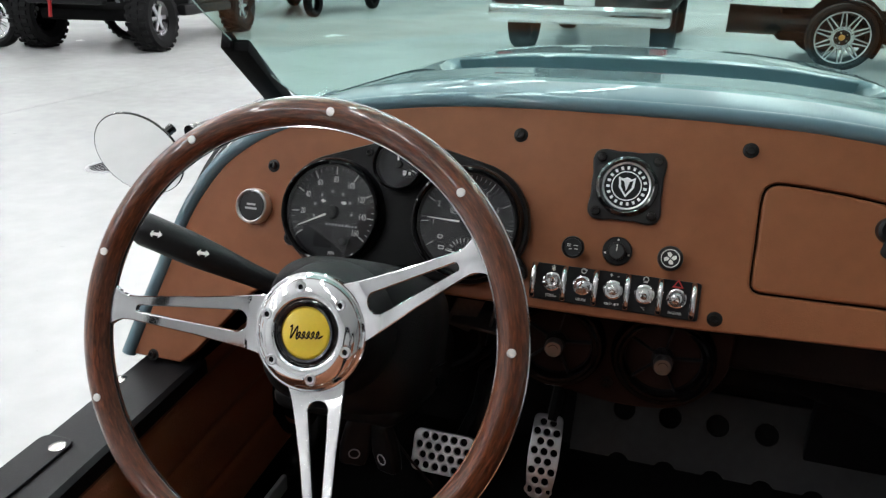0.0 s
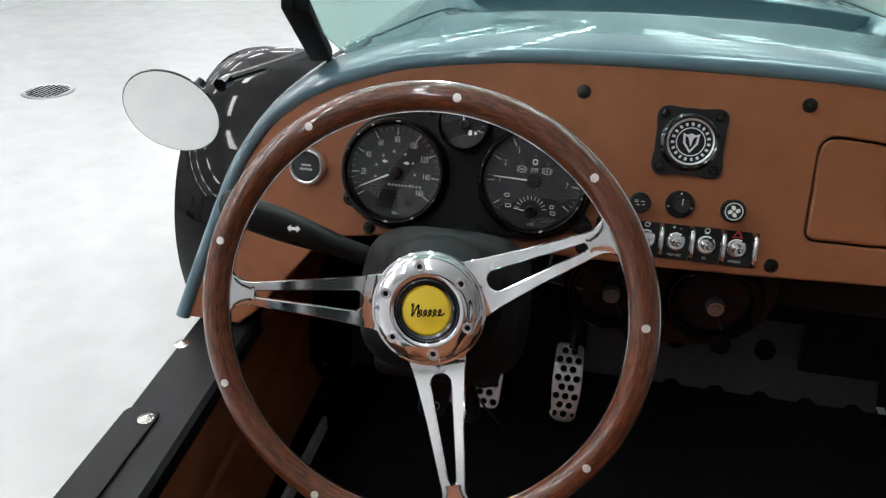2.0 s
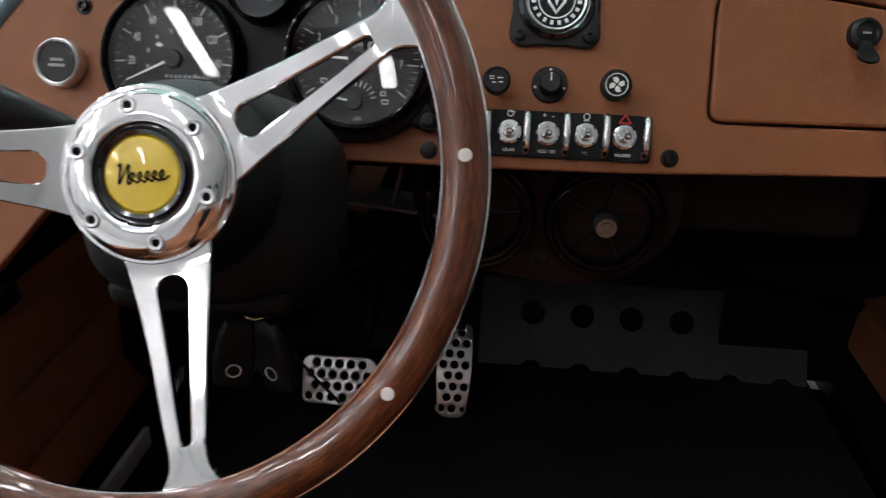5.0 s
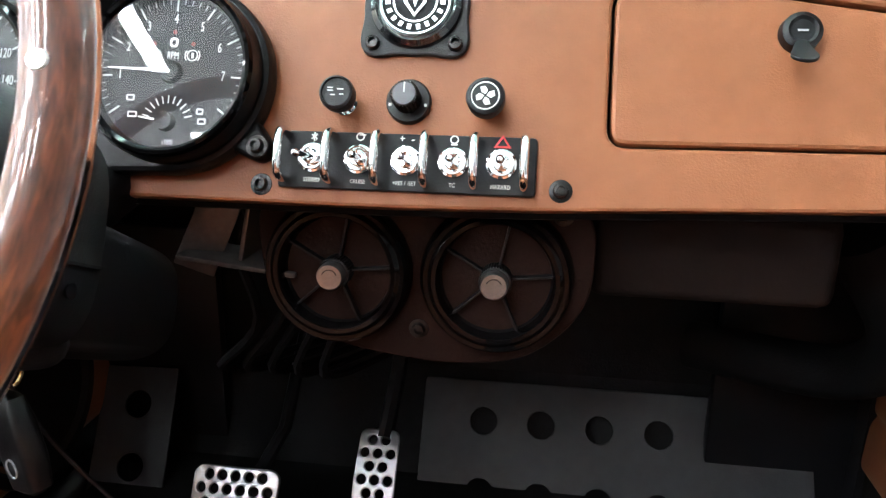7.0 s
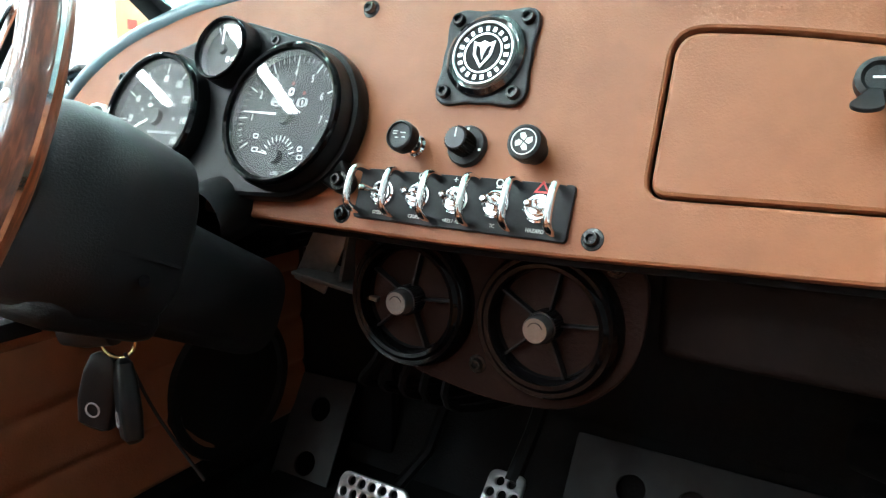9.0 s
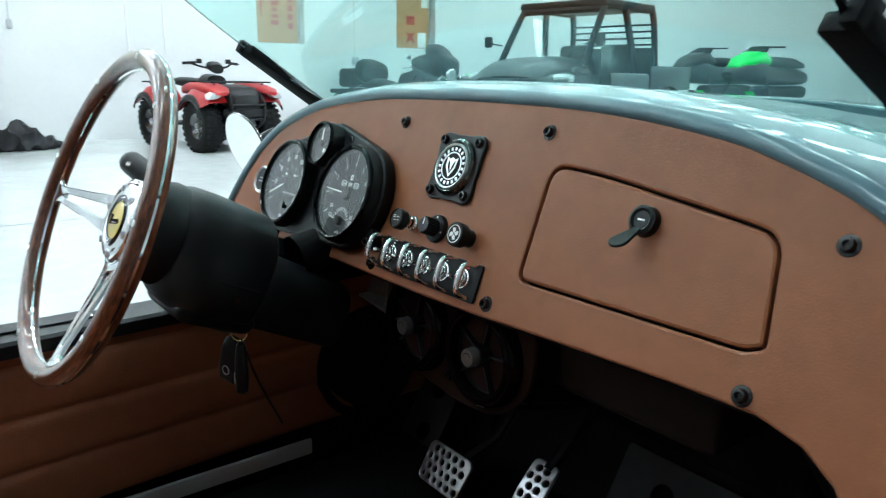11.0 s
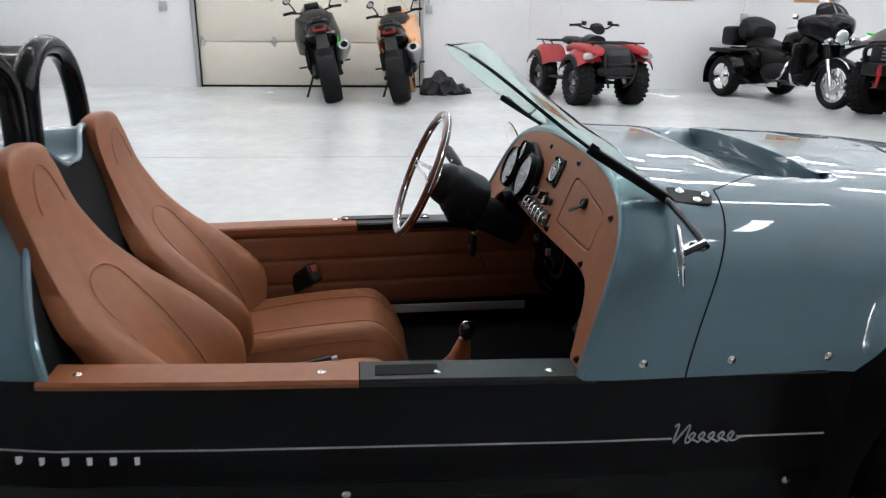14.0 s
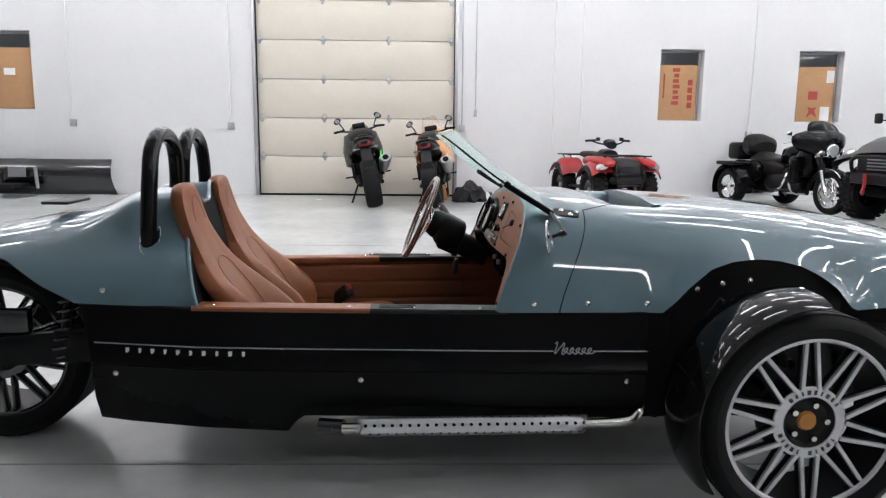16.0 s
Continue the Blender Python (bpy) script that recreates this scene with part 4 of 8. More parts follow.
part("cap", lathe([(0.0, 0.0225), (0.0078, 0.0225), (0.0085, 0.0215)], 24), material("dark_turned_metal", (0.05, 0.05, 0.052), 0.3, 0.8, 0.2, 30), k2)
part("pointer", box(0, 0.004, 0.0227, 0.001, 0.007, 0.0005), MARK, k2)
for x, y in ((-0.0125, -0.003), (0.0125, -0.003), (0.0, 0.0125)):
    part("print_bar", box(x, y, 0.0057, 0.002, 0.002, 0.0004), MARK, k2)
k3 = part("fan_knob", lathe([(0.0, 0.0), (0.0095, 0.0), (0.0095, 0.010), (0.0128, 0.012), (0.0132, 0.0205), (0.0124, 0.0228), (0.0104, 0.0235), (0.010, 0.0227), (0.0, 0.0227)], 36), PLASTIC, car, "black fan switch knob with white fan symbol", at=on_dash(0.064, 0.7715, 0.002))
part("disc_ring", lathe([(0.0088, 0.0), (0.0088, 0.0006), (0.0096, 0.0006), (0.0096, 0.0)], 32), MARK, k3, at=pose(0, 0, 0.0227))
for k in range(4):
    part("fan_blade", plate([[(0.0008, 0.0), (0.0038, -0.0016), (0.0064, 0.0002), (0.0058, 0.0036), (0.0024, 0.0026)]], 0.0005), MARK, k3, at=pose(0, 0, 0.0228, 0, 0, 90 * k))

# switch panel
sw = part("switch_panel", plate([rrect(*dpt(-0.081, 0.7125), *dpt(0.1, 0.7505), 0.0035)], 0.0035, 0.0008), SATIN_BLACK, car, "black switch panel with five chrome toggles", at=DASH @ pose(0, 0, 0.0018))
ZT = dpt(0, 0.7325)[1]
loop = spline([(0, -0.0162, 0), (0, -0.0165, 0.011), (0, -0.0145, 0.0175), (0, -0.0095, 0.0205), (0, 0.0, 0.0212), (0, 0.0095, 0.0205), (0, 0.0145, 0.0175), (0, 0.0165, 0.011), (0, 0.0162, 0)], 5)
loop_mesh = mesh_of(tube(loop, 0.0030, 12))
loop_mesh.materials.append(CHROME)
base_mesh = mesh_of(lathe([(0.0, 0.0035), (0.0032, 0.0035), (0.0034, 0.0062), (0.0052, 0.0066), (0.0058, 0.0062), (0.0059, 0.0034), (0.0072, 0.0034), (0.0074, 0.0046), (0.0086, 0.0046), (0.0090, 0.0022), (0.0104, 0.0018), (0.0107, 0.0)], 28), 25)
base_mesh.materials.append(CHROME)
lever_mesh = mesh_of(lathe([(0.0, 0.0), (0.0016, 0.0), (0.0018, 0.008), (0.0026, 0.015), (0.0028, 0.0175), (0.0018, 0.0192), (0.0, 0.0195)], 16))
lever_mesh.materials.append(CHROME)
for k in range(6):
    part("guard_loop", loop_mesh, CHROME, sw, at=pose(-0.0755 + 0.0335 * k, ZT, 0.003))
names = ("STEREO", "CRUISE", "+RES / -SET", "TC", "HAZARD")
for k in range(5):
    x = -0.0565 + 0.0332 * k
    tg = part("toggle", base_mesh, CHROME, sw, "chrome toggle switch", at=pose(x, ZT, 0.0035))
    part("lever", lever_mesh, CHROME, tg, at=pose(0, 0, 0.004, 4, -22 if k == 0 else 0, 0))
    part("lettering", xf(words(names[k], 0.0040, 0.0002), pose(x, ZT - 0.0158, 0.0037) @ Matrix.Diagonal((0.85, 1.0, 1.0, 1.0))), MARK, sw)
    if k == 4:
        part("hazard_symbol", plate([[(x - 0.006, ZT + 0.0115), (x + 0.006, ZT + 0.0115), (x, ZT + 0.0205)], [(x - 0.0038, ZT + 0.0128), (x + 0.0038, ZT + 0.0128), (x, ZT + 0.0182)]], 0.0005), REDMARK, sw, at=pose(0, 0, 0.0036))
    elif k == 2:
        part("lettering", xf(words("+  -", 0.0075, 0.0002), pose(x, ZT + 0.0155, 0.0037)), MARK, sw)
    elif k == 0:
        part("symbol", tube([(x - 0.002, ZT + 0.0136, 0.0038), (x + 0.002, ZT + 0.0168, 0.0038), (x, ZT + 0.0186, 0.0038), (x, ZT + 0.0118, 0.0038), (x + 0.002, ZT + 0.0136, 0.0038), (x - 0.002, ZT + 0.0168, 0.0038)], 0.00035, 4), MARK, sw)
    else:
        part("symbol", plate([circle(x, ZT + 0.0162, 0.0030, 16), circle(x, ZT + 0.0162, 0.0022, 16)], 0.0005), MARK, sw, at=pose(0, 0, 0.0036))
        part("symbol", box(x + (0.0016 if k == 1 else 0.0), ZT + (0.0175 if k == 1 else 0.0127), 0.0038, 0.0046, 0.0008, 0.0005, 0), MARK, sw)

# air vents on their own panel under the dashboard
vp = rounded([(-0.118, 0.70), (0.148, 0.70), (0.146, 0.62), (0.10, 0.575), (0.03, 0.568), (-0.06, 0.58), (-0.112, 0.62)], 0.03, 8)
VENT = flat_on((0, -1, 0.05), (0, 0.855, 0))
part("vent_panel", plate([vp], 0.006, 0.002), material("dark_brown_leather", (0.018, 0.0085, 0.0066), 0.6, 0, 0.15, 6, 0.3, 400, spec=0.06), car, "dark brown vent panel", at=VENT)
part("screw", screw_mesh, STEEL, car, at=VENT @ pose(0.014, 0.597, 0.006))
part("screw", screw_mesh, STEEL, car, at=VENT @ pose(0.122, 0.692, 0.006))
for cx in (-0.0505, 0.0735):
    v = part("air_vent", lathe([(0.0405, -0.004), (0.041, 0.012), (0.0425, 0.015), (0.0455, 0.0155), (0.047, 0.0145), (0.0485, 0.013), (0.0515, 0.0135), (0.0535, 0.011), (0.0555, 0.004), (0.056, 0.0)], 56), VENTBLACK, car, "round black air vent with metal centre knob", at=VENT @ pose(cx, 0.642, 0.006) @ Matrix.Scale(1.06, 4))
    part("vent_cup", lathe([(0.0, -0.020), (0.028, -0.018), (0.036, -0.010), (0.041, 0.004)], 40), BEZEL, v)
    for k in range(5):
        part("vent_spoke", box(0.026, 0, 0.002, 0.03, 0.0018, 0.010, 0.0005), PLASTIC, v, at=pose(0, 0, 0, 0, 0, 72 * k + 78))
    knurl = [((0.0112 + 0.0007 * (j % 2)) * math.cos(math.pi * j / 36), (0.0112 + 0.0007 * (j % 2)) * math.sin(math.pi * j / 36)) for j in range(72)]
    part("knurled_collar", plate([knurl], 0.016, 0.0006), PLASTIC, v)
    part("centre_knob", lathe([(0.0, 0.026), (0.0088, 0.026), (0.0098, 0.0245), (0.0102, 0.014), (0.0, 0.014)], 30), VENTKNOB, v, "brushed metal knob")
    part("arrow_mark", plate([circle(0, 0, 0.0058, 20, 20, 160) + circle(0, 0, 0.0051, 20, 160, 20)], 0.0003), PLASTIC, v, at=pose(0, 0, 0.026))

# steering wheel
WN = Vector((0.0203, -0.921, 0.389)).normalized()
WHEEL = flat_on(WN, (-0.223, 0.547, 0.7907))
hub_z = -0.042
sw_hub = part("steering_wheel", lathe([(0.0283, -0.010), (0.0283, 0.0012), (0.0292, 0.0028), (0.0305, 0.0034), (0.034, 0.0033), (0.039, 0.0027), (0.0435, 0.0014), (0.0462, -0.0004), (0.0475, -0.0026), (0.0482, -0.0034), (0.0498, -0.0036), (0.0508, -0.0046), (0.051, -0.0066), (0.051, -0.012)], 96, True), POLISHED, car, "steering wheel with walnut rim and polished slotted spokes", at=WHEEL @ pose(0, 0, hub_z))
RZ = 0.031
rim_prof = [(0.179 + 0.0117 * math.cos(a), 0.0114 * math.sin(a) + RZ) for a in [2 * math.pi * k / 20 for k in range(20)]]
part("wooden_rim", lathe(rim_prof, 128, True), WOOD, sw_hub, "varnished walnut rim")
part("rim_core", lathe([(0.1667, RZ - 0.0012), (0.1667, RZ + 0.0012), (0.1913, RZ + 0.0012), (0.1913, RZ - 0.0012)], 128, True), POLISHED, sw_hub, "polished metal rim core")
for k in range(9):
    a = 5.4 + 40 * k
    part("rim_rivet", lathe([(0.0, 0.0012), (0.0032, 0.001), (0.0035, 0.0)], 16), RIVET, sw_hub, at=pose(0, 0, 0, 0, 0, a) @ pose(0.179, 0, RZ + 0.0108))


def spoke_half(x):
    """Half width of a spoke at radius x."""
    return lerp_table([(0.043, 0.0262), (0.05, 0.0248), (0.06, 0.0228), (0.10, 0.0164), (0.14, 0.0116), (0.150, 0.0104), (0.156, 0.0103), (0.160, 0.0116), (0.164, 0.0142), (0.168, 0.0175), (0.171, 0.020)], x)


def slot_half(x):
    """Half width of the slot in a spoke at radius x."""
    if x <= 0.0575 or x >= 0.1475:
        return 0.0
    if x < 0.0665:
        return 0.0092 * math.sqrt(max(0.0, 1 - ((0.0665 - x) / 0.009) ** 2))
    w = 0.0092 - 0.0062 * (x - 0.0665) / 0.078
    return w if x < 0.1445 else w * math.sqrt(max(0.0, 1 - ((x - 0.1445) / 0.003) ** 2))


def spoke_rise(x):
    t = min(1.0, max(0.0, (x - 0.05) / 0.118))
    return -0.0042 + (RZ + 0.0048) * (0.75 * t + 0.25 * smooth(0.0, 1.0, t))


def spoke_geo():
    xs = [0.043, 0.05] + [0.0575 + 0.009 * (1 - math.cos(math.pi / 2 * k / 10)) for k in range(11)] + [0.07 + 0.006 * k for k in range(13)] + [0.1445 + 0.003 * math.sin(math.pi / 2 * k / 6) for k in range(7)] + [0.150, 0.154, 0.158, 0.161, 0.164, 0.167, 0.170]
    halves = []
    for sg in (1, -1):
        rings = []
        for x in xs:
            w, q, z = spoke_half(x), slot_half(x), spoke_rise(x)
            b = 0.0009
            sec = [(q, z - 0.0048), (q, z - (b if q > 0.001 else 0.0)), (q + (b if q > 0.001 else 0.0), z), (w - b, z), (w, z - b), (w, z - 0.0048)]
            rings.append([(x, sg * y, zz) for y, zz in sec])
        halves.append(loft(rings))
    return join(*halves)


for a in (180.0, 30.0, -74.0):
    part("spoke", spoke_geo(), POLISHED, sw_hub, "polished slotted spoke", at=pose(0, 0, 0, 0, 0, a), angle=30)
for k in range(6):
    bolt = part("hub_bolt", lathe([(0.0026, -0.0008), (0.0026, 0.0016), (0.0040, 0.0018), (0.0047, 0.0010), (0.0049, -0.0012), (0.0056, -0.0012), (0.0060, -0.0004)], 24), BRUSHED, sw_hub, at=pose(0, 0, 0, 0, 0, 44.3 + 60 * k) @ pose(0.0384, 0, 0.0026))
    part("bolt_socket", lathe([(0.0, 0.0), (0.0027, 0.0)], 6), MATT_BLACK, bolt, at=pose(0, 0, 0.0004))
part("horn_bezel", lathe([(0.0222, -0.004), (0.0222, 0.0035), (0.0245, 0.0045), (0.0252, 0.003), (0.0265, 0.004), (0.0282, 0.002), (0.0285, -0.004)], 56), GLOSS_BLACK, sw_hub)
badge = part("badge", lathe([(0.0, 0.0045), (0.012, 0.0042), (0.0205, 0.0032), (0.0224, 0.0015)], 56), YELLOW, sw_hub, "round yellow badge")
wave = [(x * math.cos(0.15) - y * math.sin(0.15), x * math.sin(0.15) + y * math.cos(0.15), 0.0046) for x, y in script_stroke(-0.0155, -0.0045, 0.031, 0.0105)]
part("script_mark", tube(wave, 0.00062, 4), GLOSS_BLACK, badge, "black script mark")
# column shroud behind the wheel
def ring_at(c, w, h, n=32, p=3.0):
    out = []
    for k in range(n):
        a = 2 * math.pi * k / n
        ca, sa = math.cos(a), math.sin(a)
        out.append((c[0] + w * math.copysign(abs(ca) ** (2 / p), ca), c[1] + h * math.copysign(abs(sa) ** (2 / p), sa), c[2]))
    return out


part("hub_boss", lathe([(0.0, -0.012), (0.047, -0.012), (0.052, -0.02), (0.058, -0.032), (0.062, -0.05), (0.06, -0.066), (0.0, -0.066)], 48), SHROUD, sw_hub)
COL = WHEEL @ pose(0, 0, hub_z)
col = part("column_shroud", loft([ring_at(c, w, h, 48, q) for c, w, h, q in (((0, -0.006, -0.050), 0.052, 0.050, 2.2), ((0, -0.006, -0.055), 0.064, 0.059, 2.5), ((0, -0.007, -0.064), 0.074, 0.067, 2.8), ((0, -0.009, -0.078), 0.0815, 0.0725, 3.1), ((0, -0.012, -0.10), 0.0865, 0.075, 3.4), ((0, -0.014, -0.155), 0.084, 0.071, 3.6), ((0, -0.017, -0.164), 0.078, 0.063, 3.4), ((0, -0.035, -0.168), 0.064, 0.050, 3.0), ((0, -0.045, -0.30), 0.06, 0.046, 3.0))]), SHROUD, car, "charcoal steering column shroud", at=COL, angle=42)
part("shroud_seam", box(0, -0.03, -0.125, 0.1735, 0.0016, 0.056, 0), MATT_BLACK, col)
for s2 in (-1, 1):
    part("shroud_screw", lathe([(0.0, 0.0), (0.004, 0.0), (0.0045, 0.002), (0.0, 0.002)], 12), GLOSS_BLACK, col, at=pose(s2 * 0.086, -0.045, -0.125, 0, s2 * 90, 0))
part("shroud_lower", box(0.0, -0.075, -0.125, 0.13, 0.03, 0.10, 0.015, 3), SHROUD, col)
part("steering_shaft", xf(lathe([(0.03, 0), (0.03, 0.5)], 20), pose(-0.223, 0.80, 0.70, -78, 0, 0)), MATT_BLACK, car)
stalk = spline([(-0.29, 0.715, 0.735), (-0.335, 0.70, 0.757), (-0.385, 0.68, 0.785), (-0.43, 0.662, 0.81), (-0.437, 0.66, 0.813)], 6)
st = part("indicator_stalk", tube(stalk, [0.011 + 0.006 * smooth(0.2, 0.6, k / 24) - (0.006 if k >= 23 else 0) for k in range(25)], 14), PLASTIC, car, "black indicator stalk with white symbols")
for t, n in (((-0.377, 0.6655, 0.7935), 0), ((-0.416, 0.6495, 0.8145), 1)):
    part("symbol", xf(plate([[(-0.007, 0), (-0.003, 0.0035), (-0.003, 0.0015), (0.003, 0.0015), (0.003, 0.0035), (0.007, 0), (0.003, -0.0035), (0.003, -0.0015), (-0.003, -0.0015), (-0.003, -0.0035)]], 0.0006), flat_on((0.1, -0.85, 0.5), t)), MARK, st)

# windscreen: one bowed, raked pane between two black arms
def pane_point(u, v):
    a = 2 * u - 1
    vv = 0.30 * (1 - a * a) + v * (1 - 0.30 * (1 - a * a))
    r = max(0.0, (vv - 0.4785) / 0.5215)
    w = (0.4316 - 0.0077 * (1 - vv)) * (0.04 + 0.96 * max(0.0, 1 - r ** 4.6) ** (1 / 2.4))
    y = 1.0467 - 0.4338 * vv + 0.0722 * (1 - a * a)
    z = 0.8526 + 0.1971 * vv + 0.0965 * vv * vv
    return a * w, y, z + 0.0076 * (1 - a * a)


scr = part("windscreen", thick(lambda u, v: pane_point(u, 1 - (1 - v) ** 1.7), 40, 40, 0.005), WIND, car, "green-tinted frameless windscreen", angle=60)
scr.visible_shadow = False
for k in range(4):
    p, q = pane_point(0.115, 0.10 + 0.02 * k), pane_point(0.15, 0.10 + 0.02 * k)
    part("etched_bar", tube([(p[0], p[1] - 0.004, p[2] + 0.003), (q[0], q[1] - 0.004, q[2] + 0.003)], 0.0006, 4), GREYMARK, scr)
part("edge_seal", tube([(x, y, z) for x, y, z in [pane_point(1.0, 1 - (1 - k / 30) ** 1.7) for k in range(28)]], 0.0024, 6), MATT_BLACK, scr)
for sgn in (1, -1):
    a, b = Vector((sgn * 0.462, 0.99, 0.878)), Vector((sgn * 0.426, 0.832, 0.974))
    d = (b - a)
    L = d.length
    arm = part("windscreen_arm", join(xf(box(0, L / 2, 0.0, 0.030, L, 0.018, 0.003), Matrix()), xf(box(-0.009 * sgn, L - 0.002, 0.003, 0.012, 0.018, 0.022, 0.002), Matrix())), MATT_BLACK, car, "black windscreen arm with bolted foot", at=Matrix.Translation(a) @ d.to_track_quat("Y", "Z").to_matrix().to_4x4())
    foot = plate([rounded([(-0.026, -0.04), (0.026, -0.03), (0.024, 0.05), (-0.018, 0.055)], 0.014)], 0.011, 0.003)
    part("arm_foot", foot, SATIN_BLACK, car, "black bolted windscreen foot", at=pose(sgn * 0.43, 1.035, 0.872, -4, sgn * 24, sgn * -12))
    for dx, dy in ((-0.012, -0.012), (0.012, 0.02), (-0.008, 0.04)):
        part("dome_bolt", lathe([(0.0, 0.005), (0.003, 0.0045), (0.006, 0.002), (0.0085, 0.0005), (0.0085, 0.0)], 18), CHROME, car, at=pose(sgn * 0.43, 1.035, 0.872, -4, sgn * 24, sgn * -12) @ pose(dx, dy, 0.012))
    part("mirror_stay", tube([(sgn * 0.462, 0.975, 0.888), (sgn * 0.53, 0.99, 0.86), (sgn * 0.61, 1.0, 0.83)], 0.0065, 10), GLOSS_BLACK, car, "black mirror stay")
    part("stay_clamp", xf(lathe([(0, 0), (0.009, 0), (0.009, 0.024), (0, 0.024)], 16), pose(sgn * 0.606, 0.972, 0.83, -90, 0, 0)), GLOSS_BLACK, car)
    MM = flat_on((-0.361, -1.0, -0.18), (0.622, 0.946, 0.816)) if sgn > 0 else flat_on((0.122, -1.0, -0.30), (-0.652, 0.919, 0.806))
    mir = part("door_mirror", lathe([(0.0, -0.002), (0.056, -0.0036), (0.063, -0.0026), (0.0650, -0.0004), (0.0648, 0.0022), (0.0640, 0.0028), (0.0635, 0.002), (0.0, 0.002)], 56), GLOSS_BLACK if sgn < 0 else CHROME, car, "round door mirror with thin dark rim" if sgn < 0 else "round chrome-backed door mirror", at=MM @ Matrix.Scale(0.94 if sgn > 0 else 1.0, 4))
    part("mirror_glass", lathe([(0.0, 0.0032), (0.0635, 0.0026), (0.0635, 0.001), (0.0, 0.001)], 48), MIRROR, mir)
    part("mirror_link", tube([(-0.01 * sgn, 0.005, -0.008), (-0.03 * sgn, 0.015, -0.05)], 0.007, 10), GLOSS_BLACK, mir)

# body screws
RAIL = {1: 0.5785, -1: 0.5665}
dome = mesh_of(lathe([(0.0, 0.0035), (0.003, 0.003), (0.0055, 0.0015), (0.0075, 0.0006), (0.009, 0.0)], 18))
dome.materials.append(STEEL)
for sgn in (1, -1):
    for y in (0.962, 1.105, 1.28):
        p = min((front_point(y, 0.002 * k) for k in range(120)), key=lambda q: abs(q[2] - 0.60))
        part("body_screw", dome, STEEL, car, at=pose(sgn * (p[0] + 0.0008), p[1], 0.60, 0, sgn * 83, 0))
    for y in (-0.15, 0.30):
        part("body_screw", dome, STEEL, car, at=pose(sgn * (lerp_table(TUBW, y) - 0.03), y, RAIL[sgn]))
    for y in (0.517, 0.735):
        part("body_screw", dome, STEEL, car, at=pose(sgn * (lerp_table(TUBW, y) - 0.022), y, RAIL[sgn]))
    for y in (-0.48, 0.34, 1.215):
        part("body_screw", dome, STEEL, car, at=pose(sgn * (lerp_table(TUBW, y) + 0.031), y, 0.345, 0, sgn * 92, 0))
    for y, z in ((1.474, 0.634), (1.56, 0.652), (1.655, 0.665)):
        part("body_screw", dome, STEEL, car, at=pose(sgn * 0.5515, y, z, 0, sgn * 90, 0))
    p = tail_point(-0.5, 0.03)
    part("body_screw", dome, STEEL, car, at=pose(sgn * (p[0] + 0.001), -0.52, 0.62, 0, sgn * 85, 0))
part("latch_plate", plate([rrect(-0.022, 0.05, 0.02, 0.345, 0.012)], 0.0035, 0.0012), SATIN_BLACK, car, "raised satin black latch plate", at=pose(-0.540, 0.27, 0.5665, 0, 0, 2))
part("body_screw", dome, STEEL, car, at=pose(-0.543, 0.60, 0.570))
part("body_screw", dome, STEEL, car, at=pose(-0.541, 0.335, 0.570))
part("sill_decal", plate([rrect(-0.02, 0.0, 0.02, 0.12, 0.004)], 0.0012), MATT_BLACK, car, "dark worn decal", at=pose(0.548, 0.40, 0.5785, 0, 0, -2))


